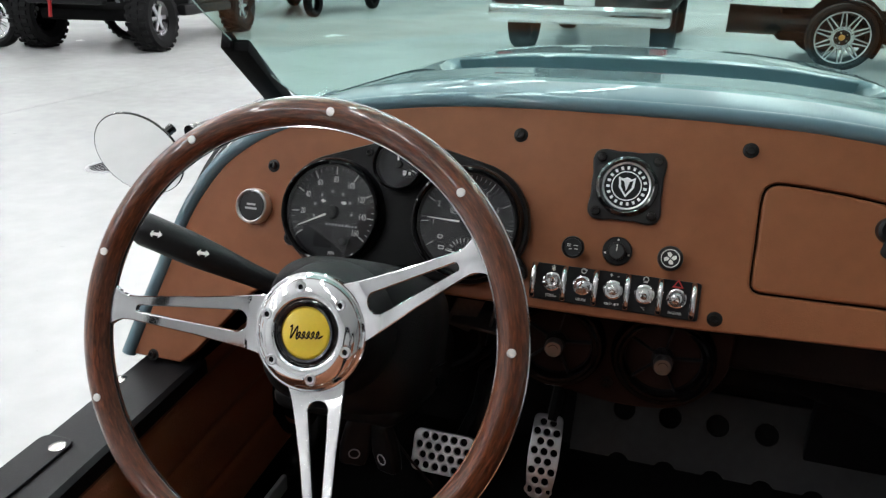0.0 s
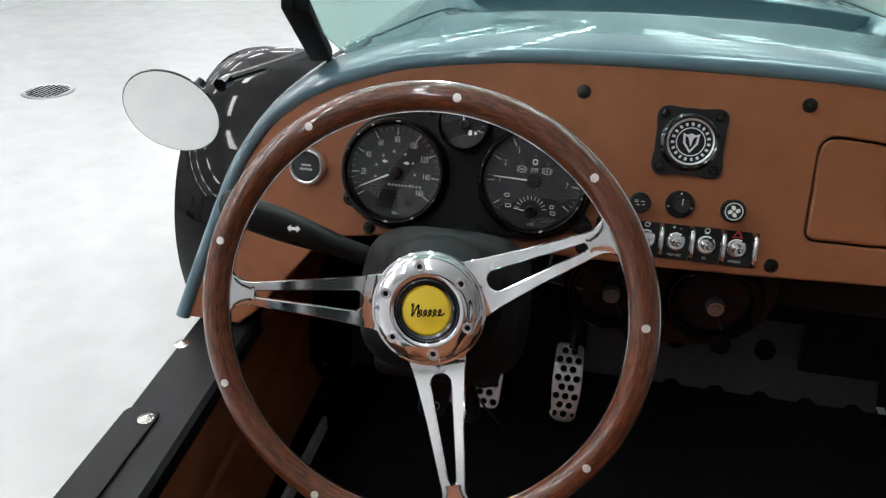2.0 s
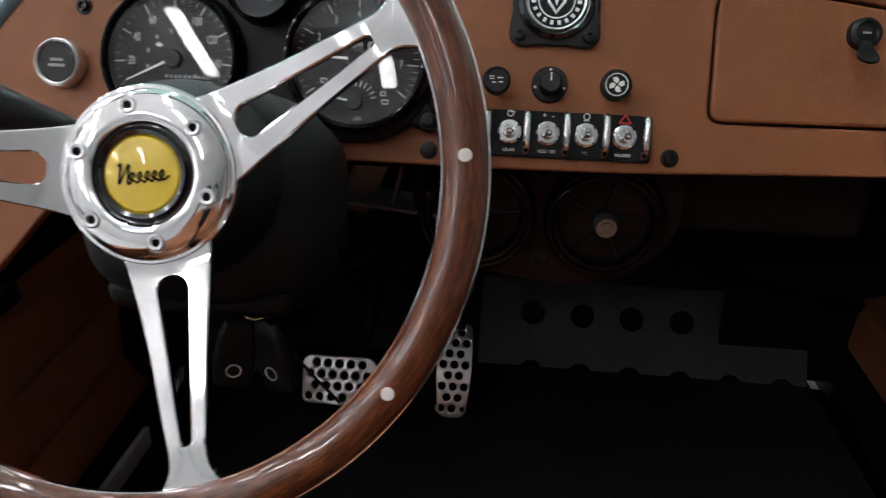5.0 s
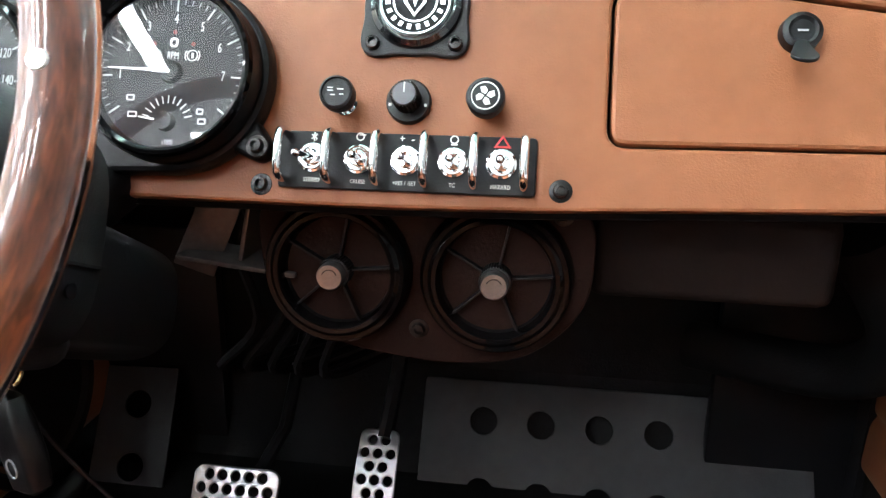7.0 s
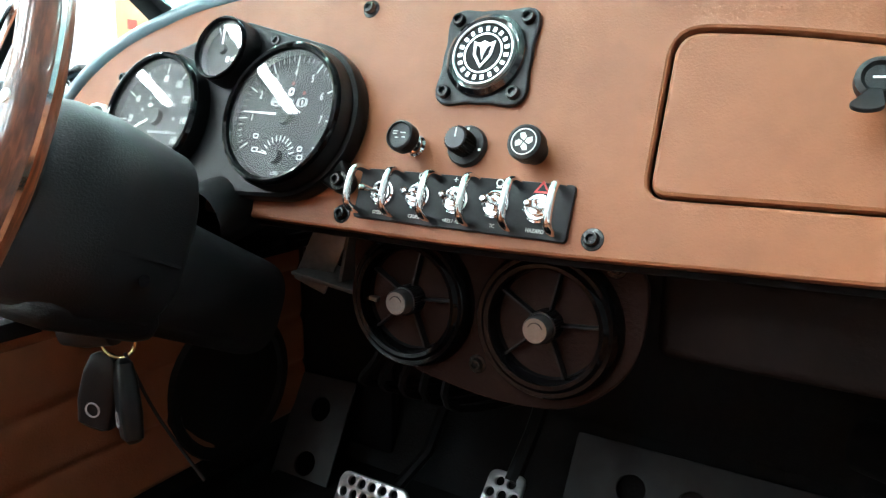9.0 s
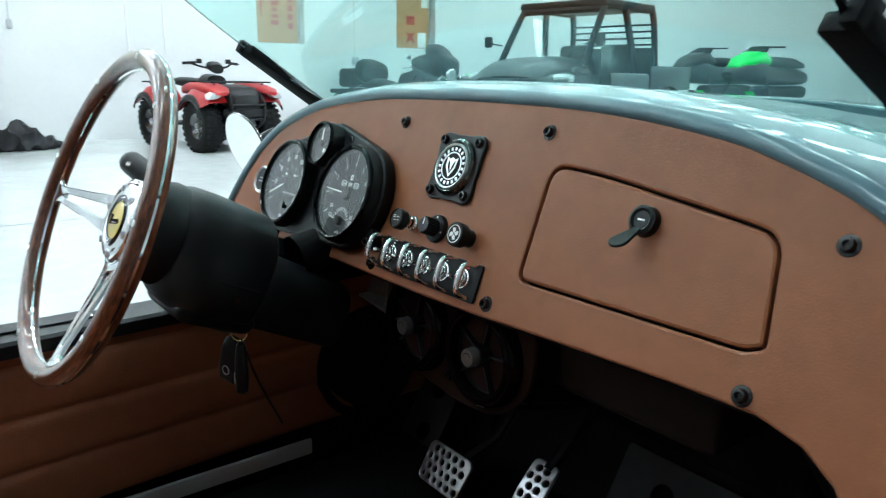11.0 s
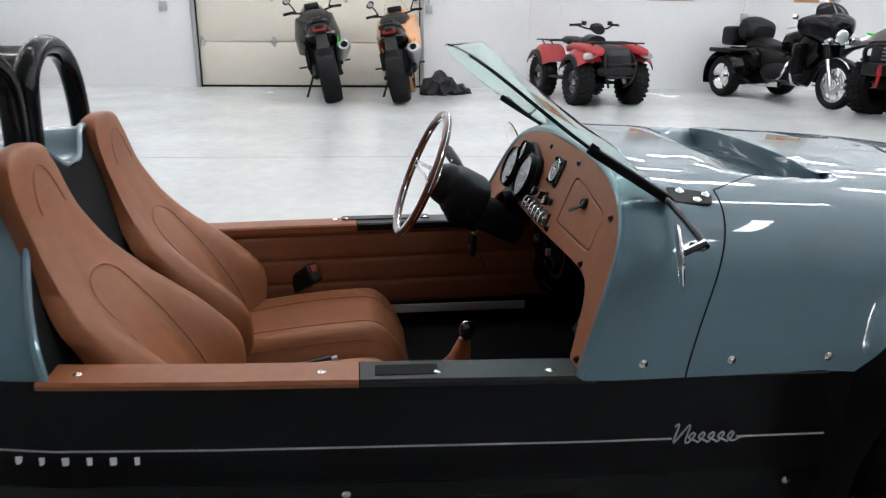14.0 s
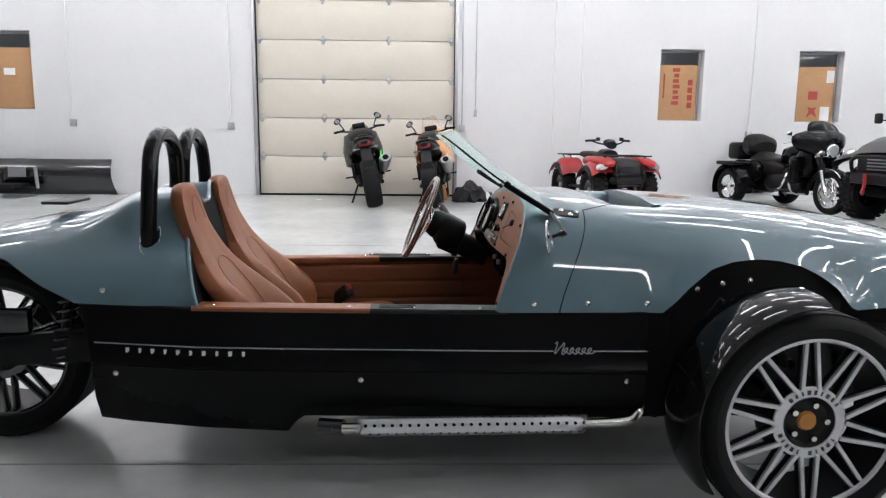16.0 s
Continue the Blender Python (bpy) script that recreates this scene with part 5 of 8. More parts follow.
# seats
def seat_back(name, cx):
    rings = []
    N = 30
    SP = [(0.0, 0.02, 0.30), (0.2, -0.045, 0.43), (0.4, -0.12, 0.57), (0.5, -0.163, 0.635), (0.6, -0.203, 0.70), (0.7, -0.236, 0.765), (0.8, -0.261, 0.83), (0.9, -0.280, 0.905), (0.96, -0.289, 0.946), (1.0, -0.297, 0.962)]
    WD = [(0.0, 0.19), (0.1, 0.215), (0.35, 0.222), (0.5, 0.20), (0.62, 0.155), (0.75, 0.125), (0.88, 0.112), (0.95, 0.09), (0.985, 0.06), (1.0, 0.025)]
    TH = [(0.0, 0.10), (0.4, 0.085), (0.6, 0.062), (0.8, 0.055), (0.9, 0.06), (0.97, 0.045), (1.0, 0.02)]
    BO = [(0.0, 0.05), (0.08, 0.084), (0.16, 0.106), (0.22, 0.106), (0.30, 0.084), (0.40, 0.048), (0.50, 0.020), (0.60, 0.008), (0.72, 0.004), (0.85, 0.0), (1.0, 0.0)]
    for i in range(56):
        v = i / 55
        y0, z0 = smooth_table([(a, b) for a, b, c in SP], v), smooth_table([(a, c) for a, b, c in SP], v)
        w, th, bo = lerp_table(WD, v), lerp_table(TH, v), smooth_table(BO, v)
        ring = []
        for k in range(N):
            t = -1 + 2 * k / (N - 1)
            b = bo * (0.92 * smooth(0.30, 0.80, abs(t)) + 0.08 * abs(t)) * (1 - 0.62 * smooth(0.80, 1.0, abs(t)) ** 1.4)
            ring.append((cx + w * (t if abs(t) < 0.9 else math.copysign(0.9 + 0.1 * math.sin((abs(t) - 0.9) / 0.1 * 1.57), t)), y0 + b + 0.012 * (1 - t * t), z0 + b * 0.28))
        for k in range(N):
            t = 1 - 2 * k / (N - 1)
            ring.append((cx + w * t * 0.98, y0 - th * (1 - 0.35 * abs(t) ** 4) + bo * 0.45 * abs(t) ** 3, z0 - 0.03 * th))
        rings.append(ring)
    ob = part(name, loft(rings), LEATHER, car, "tan leather bucket seat back with stitched headrest", angle=60)
    # stitched seams
    def front(t, v):
        y0, z0 = smooth_table([(a, b) for a, b, c in SP], v), smooth_table([(a, c) for a, b, c in SP], v)
        w, bo = lerp_table(WD, v), smooth_table(BO, v)
        b = bo * (0.92 * smooth(0.30, 0.80, abs(t)) + 0.08 * abs(t))
        return (cx + w * t, y0 + b + 0.012 * (1 - t * t) + 0.0005, z0 + b * 0.28)
    arch = []
    for k in range(41):
        a = k / 40
        if a < 0.38:
            arch.append((-0.44, 0.05 + 0.48 * a / 0.38))
        elif a < 0.62:
            q = (a - 0.38) / 0.24 * math.pi
            arch.append((-0.44 * math.cos(q), 0.53 + 0.065 * math.sin(q)))
        else:
            arch.append((0.44, 0.53 - 0.48 * (a - 0.62) / 0.38))
    part("seam", tube([front(*q) for q in arch], 0.0024, 5), LEATHER_DARK, ob)
    part("seam", tube([front(0.5 * math.cos(math.pi * k / 24), 0.80 + 0.12 * math.sin(math.pi * k / 24)) for k in range(25)], 0.0014, 5), LEATHER_DARK, ob)
    return ob


def seat_cushion(name, cx):
    rings = []
    N = 26
    for i in range(40):
        v = i / 39
        y = -0.02 + 0.535 * v
        top = 0.322 + 0.047 * v + 0.012 * math.sin(v * 3.1)
        front_drop = 0.15 * max(0.0, (v - 0.74) / 0.26) ** 2.6
        back_drop = 0.05 * max(0.0, (0.08 - v) / 0.08) ** 2
        w = 0.198 - 0.02 * max(0, (v - 0.8) / 0.2) ** 2 - 0.02 * (1 - smooth(0, 0.12, v))
        ring = []
        for k in range(N):
            t = -1 + 2 * k / (N - 1)
            edge = 0.075 * smooth(0.72, 1.0, abs(t)) ** 1.5
            bol = 0.011 * math.exp(-((abs(t) - 0.72) / 0.2) ** 2)
            ring.append((cx + w * t, y, top - front_drop - back_drop - edge + bol))
        ring += [(cx + w * 0.99, y - 0.01 * v, 0.23), (cx - w * 0.99, y - 0.01 * v, 0.23)]
        rings.append(ring)
    ob = part(name, loft(rings), LEATHER, car, "tan leather seat cushion with stitched seams", angle=60)
    def topz(t, v):
        i = min(39, max(0, round(v * 39)))
        r = rings[i]
        k = (t + 1) / 2 * (N - 1)
        lo = int(k)
        f = k - lo
        a, b = r[lo], r[min(N - 1, lo + 1)]
        return tuple(a[j] * (1 - f) + b[j] * f + (0.0006 if j == 2 else 0) for j in range(3))
    for sx in (-1, 1):
        part("seam", tube([topz(sx * (0.42 + 0.06 * math.sin(3 * v)), v) for v in [0.03 + 0.9 * k / 30 for k in range(31)]], 0.0022, 5), LEATHER_DARK, ob)
        part("seam", tube([topz(sx * 0.86, v) for v in [0.03 + 0.88 * k / 30 for k in range(31)]], 0.0018, 5), LEATHER_DARK, ob)
    part("seam", tube([topz(t, 0.86) for t in [-0.86 + 1.72 * k / 16 for k in range(17)]], 0.002, 5), LEATHER_DARK, ob)
    return ob


for cx in (-0.245, 0.245):
    seat_back("seat_back", cx)
    seat_cushion("seat_cushion", cx)
    part("seat_base", box(cx, 0.2, 0.2, 0.36, 0.40, 0.08, 0.01), MATT_BLACK, car)
# buckle, hand brake
for x, y, z, rz in ((-0.455, 0.205, 0.395, -42),):
    bk = part("belt_buckle", box(0, -0.010, 0, 0.032, 0.082, 0.042, 0.007, 3), PLASTIC, car, "black belt buckle with red button", at=pose(x, y, z, 35, 0, rz) @ Matrix.Scale(1.5, 4))
    part("release_button", box(0, 0.030, 0.008, 0.020, 0.010, 0.018, 0.003), RED, bk)
    part("buckle_stalk", tube([(0, -0.04, 0), (0.0, -0.085, -0.010), (0.004, -0.14, -0.026)], 0.0135, 10), PLASTIC, bk)
hb = part("handbrake", tube([(-0.022, 0.10, 0.262), (-0.024, 0.20, 0.290), (-0.026, 0.295, 0.312)], [0.012, 0.015, 0.014], 14), PLASTIC, car, "black hand brake lever")
part("release_tip", tube([(-0.026, 0.295, 0.312), (-0.0263, 0.309, 0.316)], 0.0085, 12), BRUSHED, hb)
part("tunnel", box(0, 0.3, 0.20, 0.075, 0.9, 0.10, 0.02, 3), CARPET, car)

# gear lever in its leather gaiter
gb = part("gear_gaiter", loft([[(0.0 + w * math.copysign(abs(math.cos(a)) ** 0.6, math.cos(a)) * f, 0.62 + l * math.copysign(abs(math.sin(a)) ** 0.6, math.sin(a)) + sh, z) for a in [2 * math.pi * k / 24 for k in range(24)]] for z, w, l, sh, f in ((0.245, 0.045, 0.07, 0.0, 1), (0.262, 0.038, 0.06, 0.005, 1), (0.29, 0.03, 0.045, 0.014, 1.05), (0.32, 0.022, 0.03, 0.026, 0.95), (0.35, 0.018, 0.022, 0.034, 1), (0.375, 0.012, 0.014, 0.038, 1))]), LEATHER, car, "tan leather gear lever gaiter", angle=60)
part("gaiter_frame", plate([rrect(-0.055, -0.08, 0.055, 0.08, 0.012), rrect(-0.043, -0.068, 0.043, 0.068, 0.01)], 0.010, 0.003), GLOSS_BLACK, gb, at=pose(0, 0.62, 0.248))
part("gear_knob", xf(lathe([(0.0, -0.02), (0.010, -0.018), (0.014, -0.01), (0.02, 0.0), (0.0235, 0.012), (0.022, 0.026), (0.014, 0.036), (0.0, 0.039)], 28), pose(0, 0.663, 0.385, -8, 0, 0)), GLOSS_BLACK, car, "gloss black gear knob")
part("tunnel_box", box(0, 0.62, 0.20, 0.13, 0.2, 0.08, 0.01), MATT_BLACK, car)

# pedals
def pedal(name, w, h, m, rows, cols, label):
    hs = []
    for r in range(rows):
        for c in range(cols - (r % 2)):
            x = (c - (cols - 1 - (r % 2)) / 2) * w * 0.92 / cols
            y = (r - (rows - 1) / 2) * h * 0.92 / rows
            hs.append(circle(x, y, min(w / cols, h / rows) * 0.34, 14))
    if h > w:
        rim = rounded([(-w * 0.36, -h / 2), (w * 0.36, -h / 2), (w / 2, -h * 0.1), (w * 0.46, h / 2), (-w * 0.46, h / 2), (-w / 2, -h * 0.1)], [0.014, 0.014, 0.05, 0.012, 0.012, 0.05], 5)
    else:
        rim = rounded([(-w * 0.47, -h / 2), (w * 0.47, -h / 2), (w / 2, h * 0.38), (w * 0.42, h / 2), (-w * 0.42, h / 2), (-w / 2, h * 0.38)], 0.013, 5)
    g = plate([rim] + hs, 0.008, 0.0018)
    vs = [(x, y, z - 2.2 * (y * y if h > w else x * x * 0.6)) for x, y, z in g[0]]
    return part(name, (vs, g[1]), BRUSHED, car, label, at=m)


PB = flat_on((0.0, -0.84, 0.54), (-0.251, 1.084, 0.272))
PG = flat_on((0.05, -0.82, 0.57), (-0.082, 1.118, 0.282))
pb = pedal("brake_pedal", 0.112, 0.072, PB, 4, 6, "perforated brushed metal brake pedal")
part("pedal_backing", box(0, 0, -0.006, 0.10, 0.07, 0.006, 0.002), MATT_BLACK, pb)
part("pedal_arm", tube([(0.02, 0.02, -0.008), (0.035, 0.09, -0.05), (0.04, 0.22, -0.06)], 0.009, 8), SATIN_BLACK, pb)
pg = pedal("throttle_pedal", 0.054, 0.142, PG, 8, 3, "perforated brushed metal throttle pedal")
part("pedal_backing", box(0, 0, -0.010, 0.040, 0.118, 0.006, 0.002), MATT_BLACK, pg)
part("pedal_arm", tube([(0.005, 0.06, -0.008), (0.01, 0.13, -0.02), (0.02, 0.30, -0.02)], 0.011, 8), SATIN_BLACK, pg)
# perforated foot boards
hs = [circle(0.083 * k, 0.0, 0.02, 22) for k in range(6)] + [circle(0.083 * k, -0.1, 0.02, 22) for k in range(6)]
part("foot_board", plate([rrect(-0.09, -0.16, 0.455, 0.058, 0.006)] + hs, 0.004, 0.001), FOOTBLACK, car, "black perforated foot board", at=flat_on((0, -0.85, 0.53), (0.04, 1.30, 0.285)))
hs = [circle(-0.03, 0.026, 0.0195, 22), circle(-0.024, -0.062, 0.0195, 22), circle(-0.018, -0.15, 0.0195, 22)]
part("foot_rest", plate([rounded([(-0.075, -0.27), (0.04, -0.27), (0.022, 0.082), (-0.09, 0.078)], 0.006)] + hs, 0.004, 0.001), FOOTBLACK, car, "black perforated foot rest", at=flat_on((0, -0.85, 0.53), (-0.43, 1.22, 0.28)))
part("speaker", xf(lathe([(0.0, 0.004), (0.07, 0.005), (0.095, 0.003), (0.10, 0.010), (0.112, 0.010), (0.115, 0.0)], 40), pose(-0.512, 1.09, 0.385, 0, 90, 0)), MATT_BLACK, car, "round black speaker")
# wiring behind the panel, and grey plates added for a translucent bag-like thing
part("bracket", join(xf(box(0, 0, 0, 0.034, 0.004, 0.085, 0.001), pose(-0.163, 0.90, 0.668, 0, 24, 18)), xf(box(0, 0, 0, 0.10, 0.05, 0.004, 0.001), pose(-0.135, 0.90, 0.640, 0, 6, 0)), xf(box(0, 0, 0, 0.004, 0.05, 0.07, 0.001), pose(-0.128, 0.91, 0.672, 0, 12, 0))), material("dull_grey_stand_in", (0.11, 0.10, 0.095), 0.45, 0.6, 0.25, 20), car, "dull grey bent plates standing in for a translucent bag-like thing")
for k in range(5):
    x0 = -0.2 + 0.03 * k
    part("wiring", tube(spline([(x0, 0.95, 0.70), (x0 + 0.03, 1.0, 0.55 + 0.02 * k), (x0 - 0.05, 1.08, 0.45), (x0 + 0.02, 1.25, 0.42)], 6), 0.005, 6), MATT_BLACK, car)
part("scuttle_box", box(0.24, 0.965, 0.655, 0.19, 0.1, 0.075, 0.012, 3), material("dark_brown_box", (0.012, 0.008, 0.007), 0.7, 0, 0.2, 8, 0.2, 300, spec=0.1), car)
part("duct", tube(spline([(0.38, 1.0, 0.66), (0.44, 1.02, 0.56), (0.43, 1.12, 0.48), (0.3, 1.22, 0.46)], 8), 0.03, 14), MATT_BLACK, car)

# keys in the column lock
keys = thing("car_keys", "black key fobs hanging from the column lock", "keys", pose(-0.221, 0.716, 0.628) @ Matrix.Scale(0.98, 4))
part("key_blade", loft([ring_at((0, 0, z), 0.02 * w, 0.011 * w, 20, 3) for z, w in ((-0.03, 0.4), (-0.026, 0.9), (0.0, 1.0), (0.026, 0.9), (0.03, 0.4))]), PLASTIC, keys, at=pose(-0.02, -0.01, 0.002, 0, 82, 10))
part("split_ring", tube([(0.014 * math.cos(a), 0, 0.014 * math.sin(a)) for a in [2 * math.pi * k / 24 for k in range(24)]], 0.0014, 6, True), GOLD, keys, "brass split ring", at=pose(0.002, 0, -0.012, 0, 0, 30))
for k, (dx, rz, tl) in enumerate(((-0.020, 20, 12), (0.014, -25, -14))):
    fob = part("key_fob", loft([[(p[0], p[1], z) for p in rounded([(-0.017 * w, -0.008 * w), (0.017 * w, -0.008 * w), (0.017 * w, 0.008 * w), (-0.017 * w, 0.008 * w)], 0.006 * w, 4)] for z, w in ((-0.034, 0.5), (-0.03, 0.9), (-0.01, 1.05), (0.015, 0.95), (0.03, 0.7), (0.034, 0.35))]), BEZEL, keys, at=pose(dx, -0.003, -0.058, 0, tl, rz))
    part("fob_badge", lathe([(0.0054, 0.0), (0.0054, 0.0008), (0.0066, 0.0008), (0.0066, 0.0)], 24), GREYMARK, fob, at=pose(0, -0.0088, -0.014, 90, 0, 0))
part("key_strap", tube(spline([(0.01, 0, -0.02), (0.03, 0.01, -0.07), (0.06, 0.03, -0.13)], 6), 0.0015, 5), PLASTIC, keys)


# road wheels
def tyre_geo(R, W, r):
    p = [(r, -W * 0.40), (r + 0.01, -W * 0.46), ((R + r) / 2, -W * 0.51), (R - 0.02, -W * 0.48), (R - 0.006, -W * 0.40)]
    for k in range(5):
        y = -W * 0.34 + W * 0.17 * k
        p += [(R, y - W * 0.055), (R, y + W * 0.055), (R - 0.008, y + W * 0.062), (R - 0.008, y + W * 0.108)] if k < 4 else [(R, y - W * 0.055), (R, y + W * 0.055)]
    p += [(R - 0.006, W * 0.40), (R - 0.02, W * 0.48), ((R + r) / 2, W * 0.51), (r + 0.01, W * 0.46), (r, W * 0.40)]
    return lathe(p, 72)


DARKSTEEL = material("dark_brake_steel", (0.03, 0.03, 0.03), 0.5, 0.4, 0.1, 12)
CAPMAT = material("amber_cap", (0.5, 0.2, 0.03), 0.35)


def road_wheel(name, m, R=0.34, W=0.24, r=0.262, bright=True):
    """Axis along local z, outer face towards +z."""
    w = part(name, tyre_geo(R, W, r), RUBBER, car, "black low-profile tyre on a black and silver multi-spoke rim" if bright else "black low-profile tyre on a black multi-spoke rim", at=m, angle=40)
    part("rim_barrel", lathe([(r + 0.004, W * 0.42), (r - 0.006, W * 0.40), (r - 0.02, W * 0.2), (r - 0.03, -W * 0.3), (r - 0.005, -W * 0.42)], 64), SATIN_BLACK, w)
    part("rim_lip", lathe([(r - 0.010, W * 0.395), (r - 0.004, W * 0.42), (r + 0.004, W * 0.42), (r + 0.002, W * 0.39)], 72, True), RIMSILVER if bright else GLOSS_BLACK, w, "machined silver rim lip" if bright else "")
    part("brake_disc", lathe([(0.0, 0.0), (0.13, 0.0), (0.13, 0.02), (0.0, 0.02)], 40), DARKSTEEL, w)
    part("rim_centre", lathe([(0.0, W * 0.27), (0.066, W * 0.27), (0.074, W * 0.31), (0.086, W * 0.335), (0.09, W * 0.30), (0.085, 0.02), (0.0, 0.02)], 56), SATIN_BLACK, w)
    part("lettered_ring", lathe([(0.080, W * 0.335), (0.081, W * 0.352), (0.110, W * 0.352), (0.113, W * 0.34), (0.112, W * 0.32)], 64), RIMSILVER if bright else GLOSS_BLACK, w, "silver ring with dark letter marks" if bright else "")
    for k in range(30):
        if k in (0, 1, 2, 12, 13, 14, 15, 16, 22, 28, 29) or not bright:
            continue
        part("letter_bar", box(0, 0, 0, 0.0055 + 0.003 * (k % 3), 0.014, 0.001), GLOSS_BLACK, w, at=pose(0, 0, 0, 0, 0, 12 * k) @ pose(0, 0.0955, W * 0.354))
    part("hub_cap", lathe([(0.0, W * 0.315), (0.026, W * 0.31), (0.031, W * 0.27)], 28), CAPMAT, w, "orange centre cap")
    for k in range(5):
        part("wheel_nut", lathe([(0.0, 0.022), (0.0095, 0.022), (0.0105, 0.0), (0.0, 0.0)], 6), STEEL, w, at=pose(0, 0, 0, 0, 0, 72 * k + 20) @ pose(0.055, 0, W * 0.26))
    me = mesh_of(box((r - 0.104) / 2, 0, 0, r - 0.100, 0.0128, 0.018, 0.003))
    me.materials.append(RIMSILVER if bright else GLOSS_BLACK)
    dark = mesh_of(box((r - 0.104) / 2, 0, -0.013, r - 0.100, 0.019, 0.022, 0.004))
    dark.materials.append(SATIN_BLACK)
    for k in range(10):
        for s2 in (-1, 1):
            mm = pose(0, 0, W * 0.345, 0, 0, 36 * k + 4) @ pose(0.106, s2 * 0.0255, 0, 0, 0, -s2 * 3.6)
            part("spoke", me, BRUSHED, w, at=mm)
            part("spoke_back", dark, GLOSS_BLACK, w, at=mm)
    return w


for sgn in (1, -1):
    road_wheel("front_wheel", pose(sgn * 0.827, 1.69, 0.303, 0, sgn * 90, 0), W=0.226)
    def fend(u, v, sgn=sgn):
        a = radians(89 + 124 * u)
        t = -1 + 2 * v
        r = 0.388 - 0.022 * abs(t) ** 3 - 0.004 * u
        return (sgn * (0.822 + 0.138 * t), 1.69 + r * math.cos(a), 0.303 + r * math.sin(a))
    fd = part("front_mudguard", thick(fend, 48, 22, 0.004), FENDER, car, "gloss black cycle mudguard", angle=50)
    part("mudguard_bolt", dome, STEEL, fd, at=pose(sgn * 0.80, 1.69, 0.692))
    part("mudguard_stay", tube(spline([(sgn * 0.64, 1.52, 0.62), (sgn * 0.60, 1.48, 0.52), (sgn * 0.55, 1.5, 0.45)], 5), 0.01, 8), SATIN_BLACK, fd)
    for z, yy in ((0.24, 1.62), (0.42, 1.62), (0.24, 1.8), (0.42, 1.8)):
        part("suspension_arm", tube([(sgn * 0.45, yy, z), (sgn * 0.74, 1.71, z + 0.01)], 0.016, 10), SATIN_BLACK, car)
    part("axle_shaft", tube([(sgn * 0.3, 1.7, 0.322), (sgn * 0.78, 1.71, 0.30)], 0.02, 12), MATT_BLACK, car)
road_wheel("rear_wheel", pose(0.0, -1.07, 0.30, 0, 90, 0), 0.345, 0.29, 0.255, False)
def rear_fend(u, v):
    a = radians(35 + 115 * u)
    t = -1 + 2 * v
    r = 0.372 - 0.015 * abs(t) ** 3
    return (0.16 * t, -1.07 + r * math.cos(a), 0.30 + r * math.sin(a))
part("rear_mudguard", thick(rear_fend, 40, 14, 0.004), SATIN_BLACK, car)
for sx in (1, -1):
    part("swing_arm", join(loft([[(sx * (0.185 + dx), y, z + dz * h) for dx, dz in ((0, -1), (0.035, -1), (0.045, -0.5), (0.045, 0.5), (0.035, 1), (0, 1))] for y, z, h in ((-0.50, 0.36, 0.07), (-0.75, 0.35, 0.06), (-1.0, 0.33, 0.055), (-1.14, 0.325, 0.04))]), xf(lathe([(0.0, 0.05), (0.05, 0.05), (0.085, 0.03), (0.09, 0.0), (0.0, 0.0)], 24), pose(sx * 0.18, -1.07, 0.325, 0, sx * 90, 0))), SATIN_BLACK, car, "black swing arm")
    part("brake_caliper", box(sx * 0.19, -0.98, 0.44, 0.05, 0.16, 0.10, 0.02, 3), GLOSS_BLACK, car)
    sh = part("rear_damper", tube([(sx * 0.2, -0.80, 0.30), (sx * 0.2, -0.74, 0.60)], 0.016, 12), SATIN_BLACK, car, "coil-over rear damper")
    coil = [(sx * 0.2 + 0.033 * math.cos(a), -0.80 + 0.05 * a / 44 + 0.033 * math.sin(a), 0.31 + 0.25 * a / 44) for a in [44 * k / 140 for k in range(141)]]
    part("spring", tube(coil, 0.0075, 8), material("dark_spring_steel", (0.10, 0.10, 0.105), 0.25, 0.9, 0.2, 30), sh, "dark coil spring")

# exhaust
for sgn in (1, -1):
    ex = part("side_exhaust", tube(spline([(sgn * 0.55, 1.30, 0.26), (sgn * 0.63, 1.26, 0.228), (sgn * 0.648, 1.18, 0.205), (sgn * 0.648, 0.8, 0.2), (sgn * 0.648, 0.33, 0.197), (sgn * 0.642, 0.25, 0.197)], 8), 0.017, 14), STEEL, car, "stainless side exhaust pipe")
    part("tail_pipe", tube([(sgn * 0.642, 0.285, 0.197), (sgn * 0.62, 0.205, 0.195)], 0.026, 16), GLOSS_BLACK, ex)
    hs = []
    for i in range(26):
        for j in range(4):
            hs.append(circle(0.02 + 0.0285 * i + (0.014 if j % 2 else 0), -0.048 + 0.032 * j, 0.0062, 8))
    g3 = plate([rrect(0, -0.065, 0.76, 0.065, 0.003)] + hs, 0.0015)
    vs = []
    for x, y, z in g3[0]:
        a = y / 0.031
        rr = 0.031 - z
        vs.append((sgn * (0.648 + rr * math.cos(a)), 1.09 - x, 0.2 + rr * math.sin(a)))
    part("heat_shield", (vs, g3[1]), BRUSHED, ex, "perforated brushed metal heat shield", angle=60)
    part("shield_lining", tube([(sgn * 0.648, 0.35, 0.2), (sgn * 0.648, 1.07, 0.2)], 0.024, 14), MATT_BLACK, ex)

# ---------------------------------------------------------------- the hall
ROOM = Matrix.Translation((2.84, 0.55, 1.12)) @ Matrix.Scale(1.04, 4) @ Matrix.Translation((-2.84, -0.55, -1.12)) @ pose(-0.02, 0, 0, 0, 0, -2.2)
X0, X1, Y0, Y1, H = -10.25, 9.0, -11.0, 25.0, 5.0
DOOR_Y0, DOOR_Y1, DOOR_H = -2.48, 1.06, 4.2


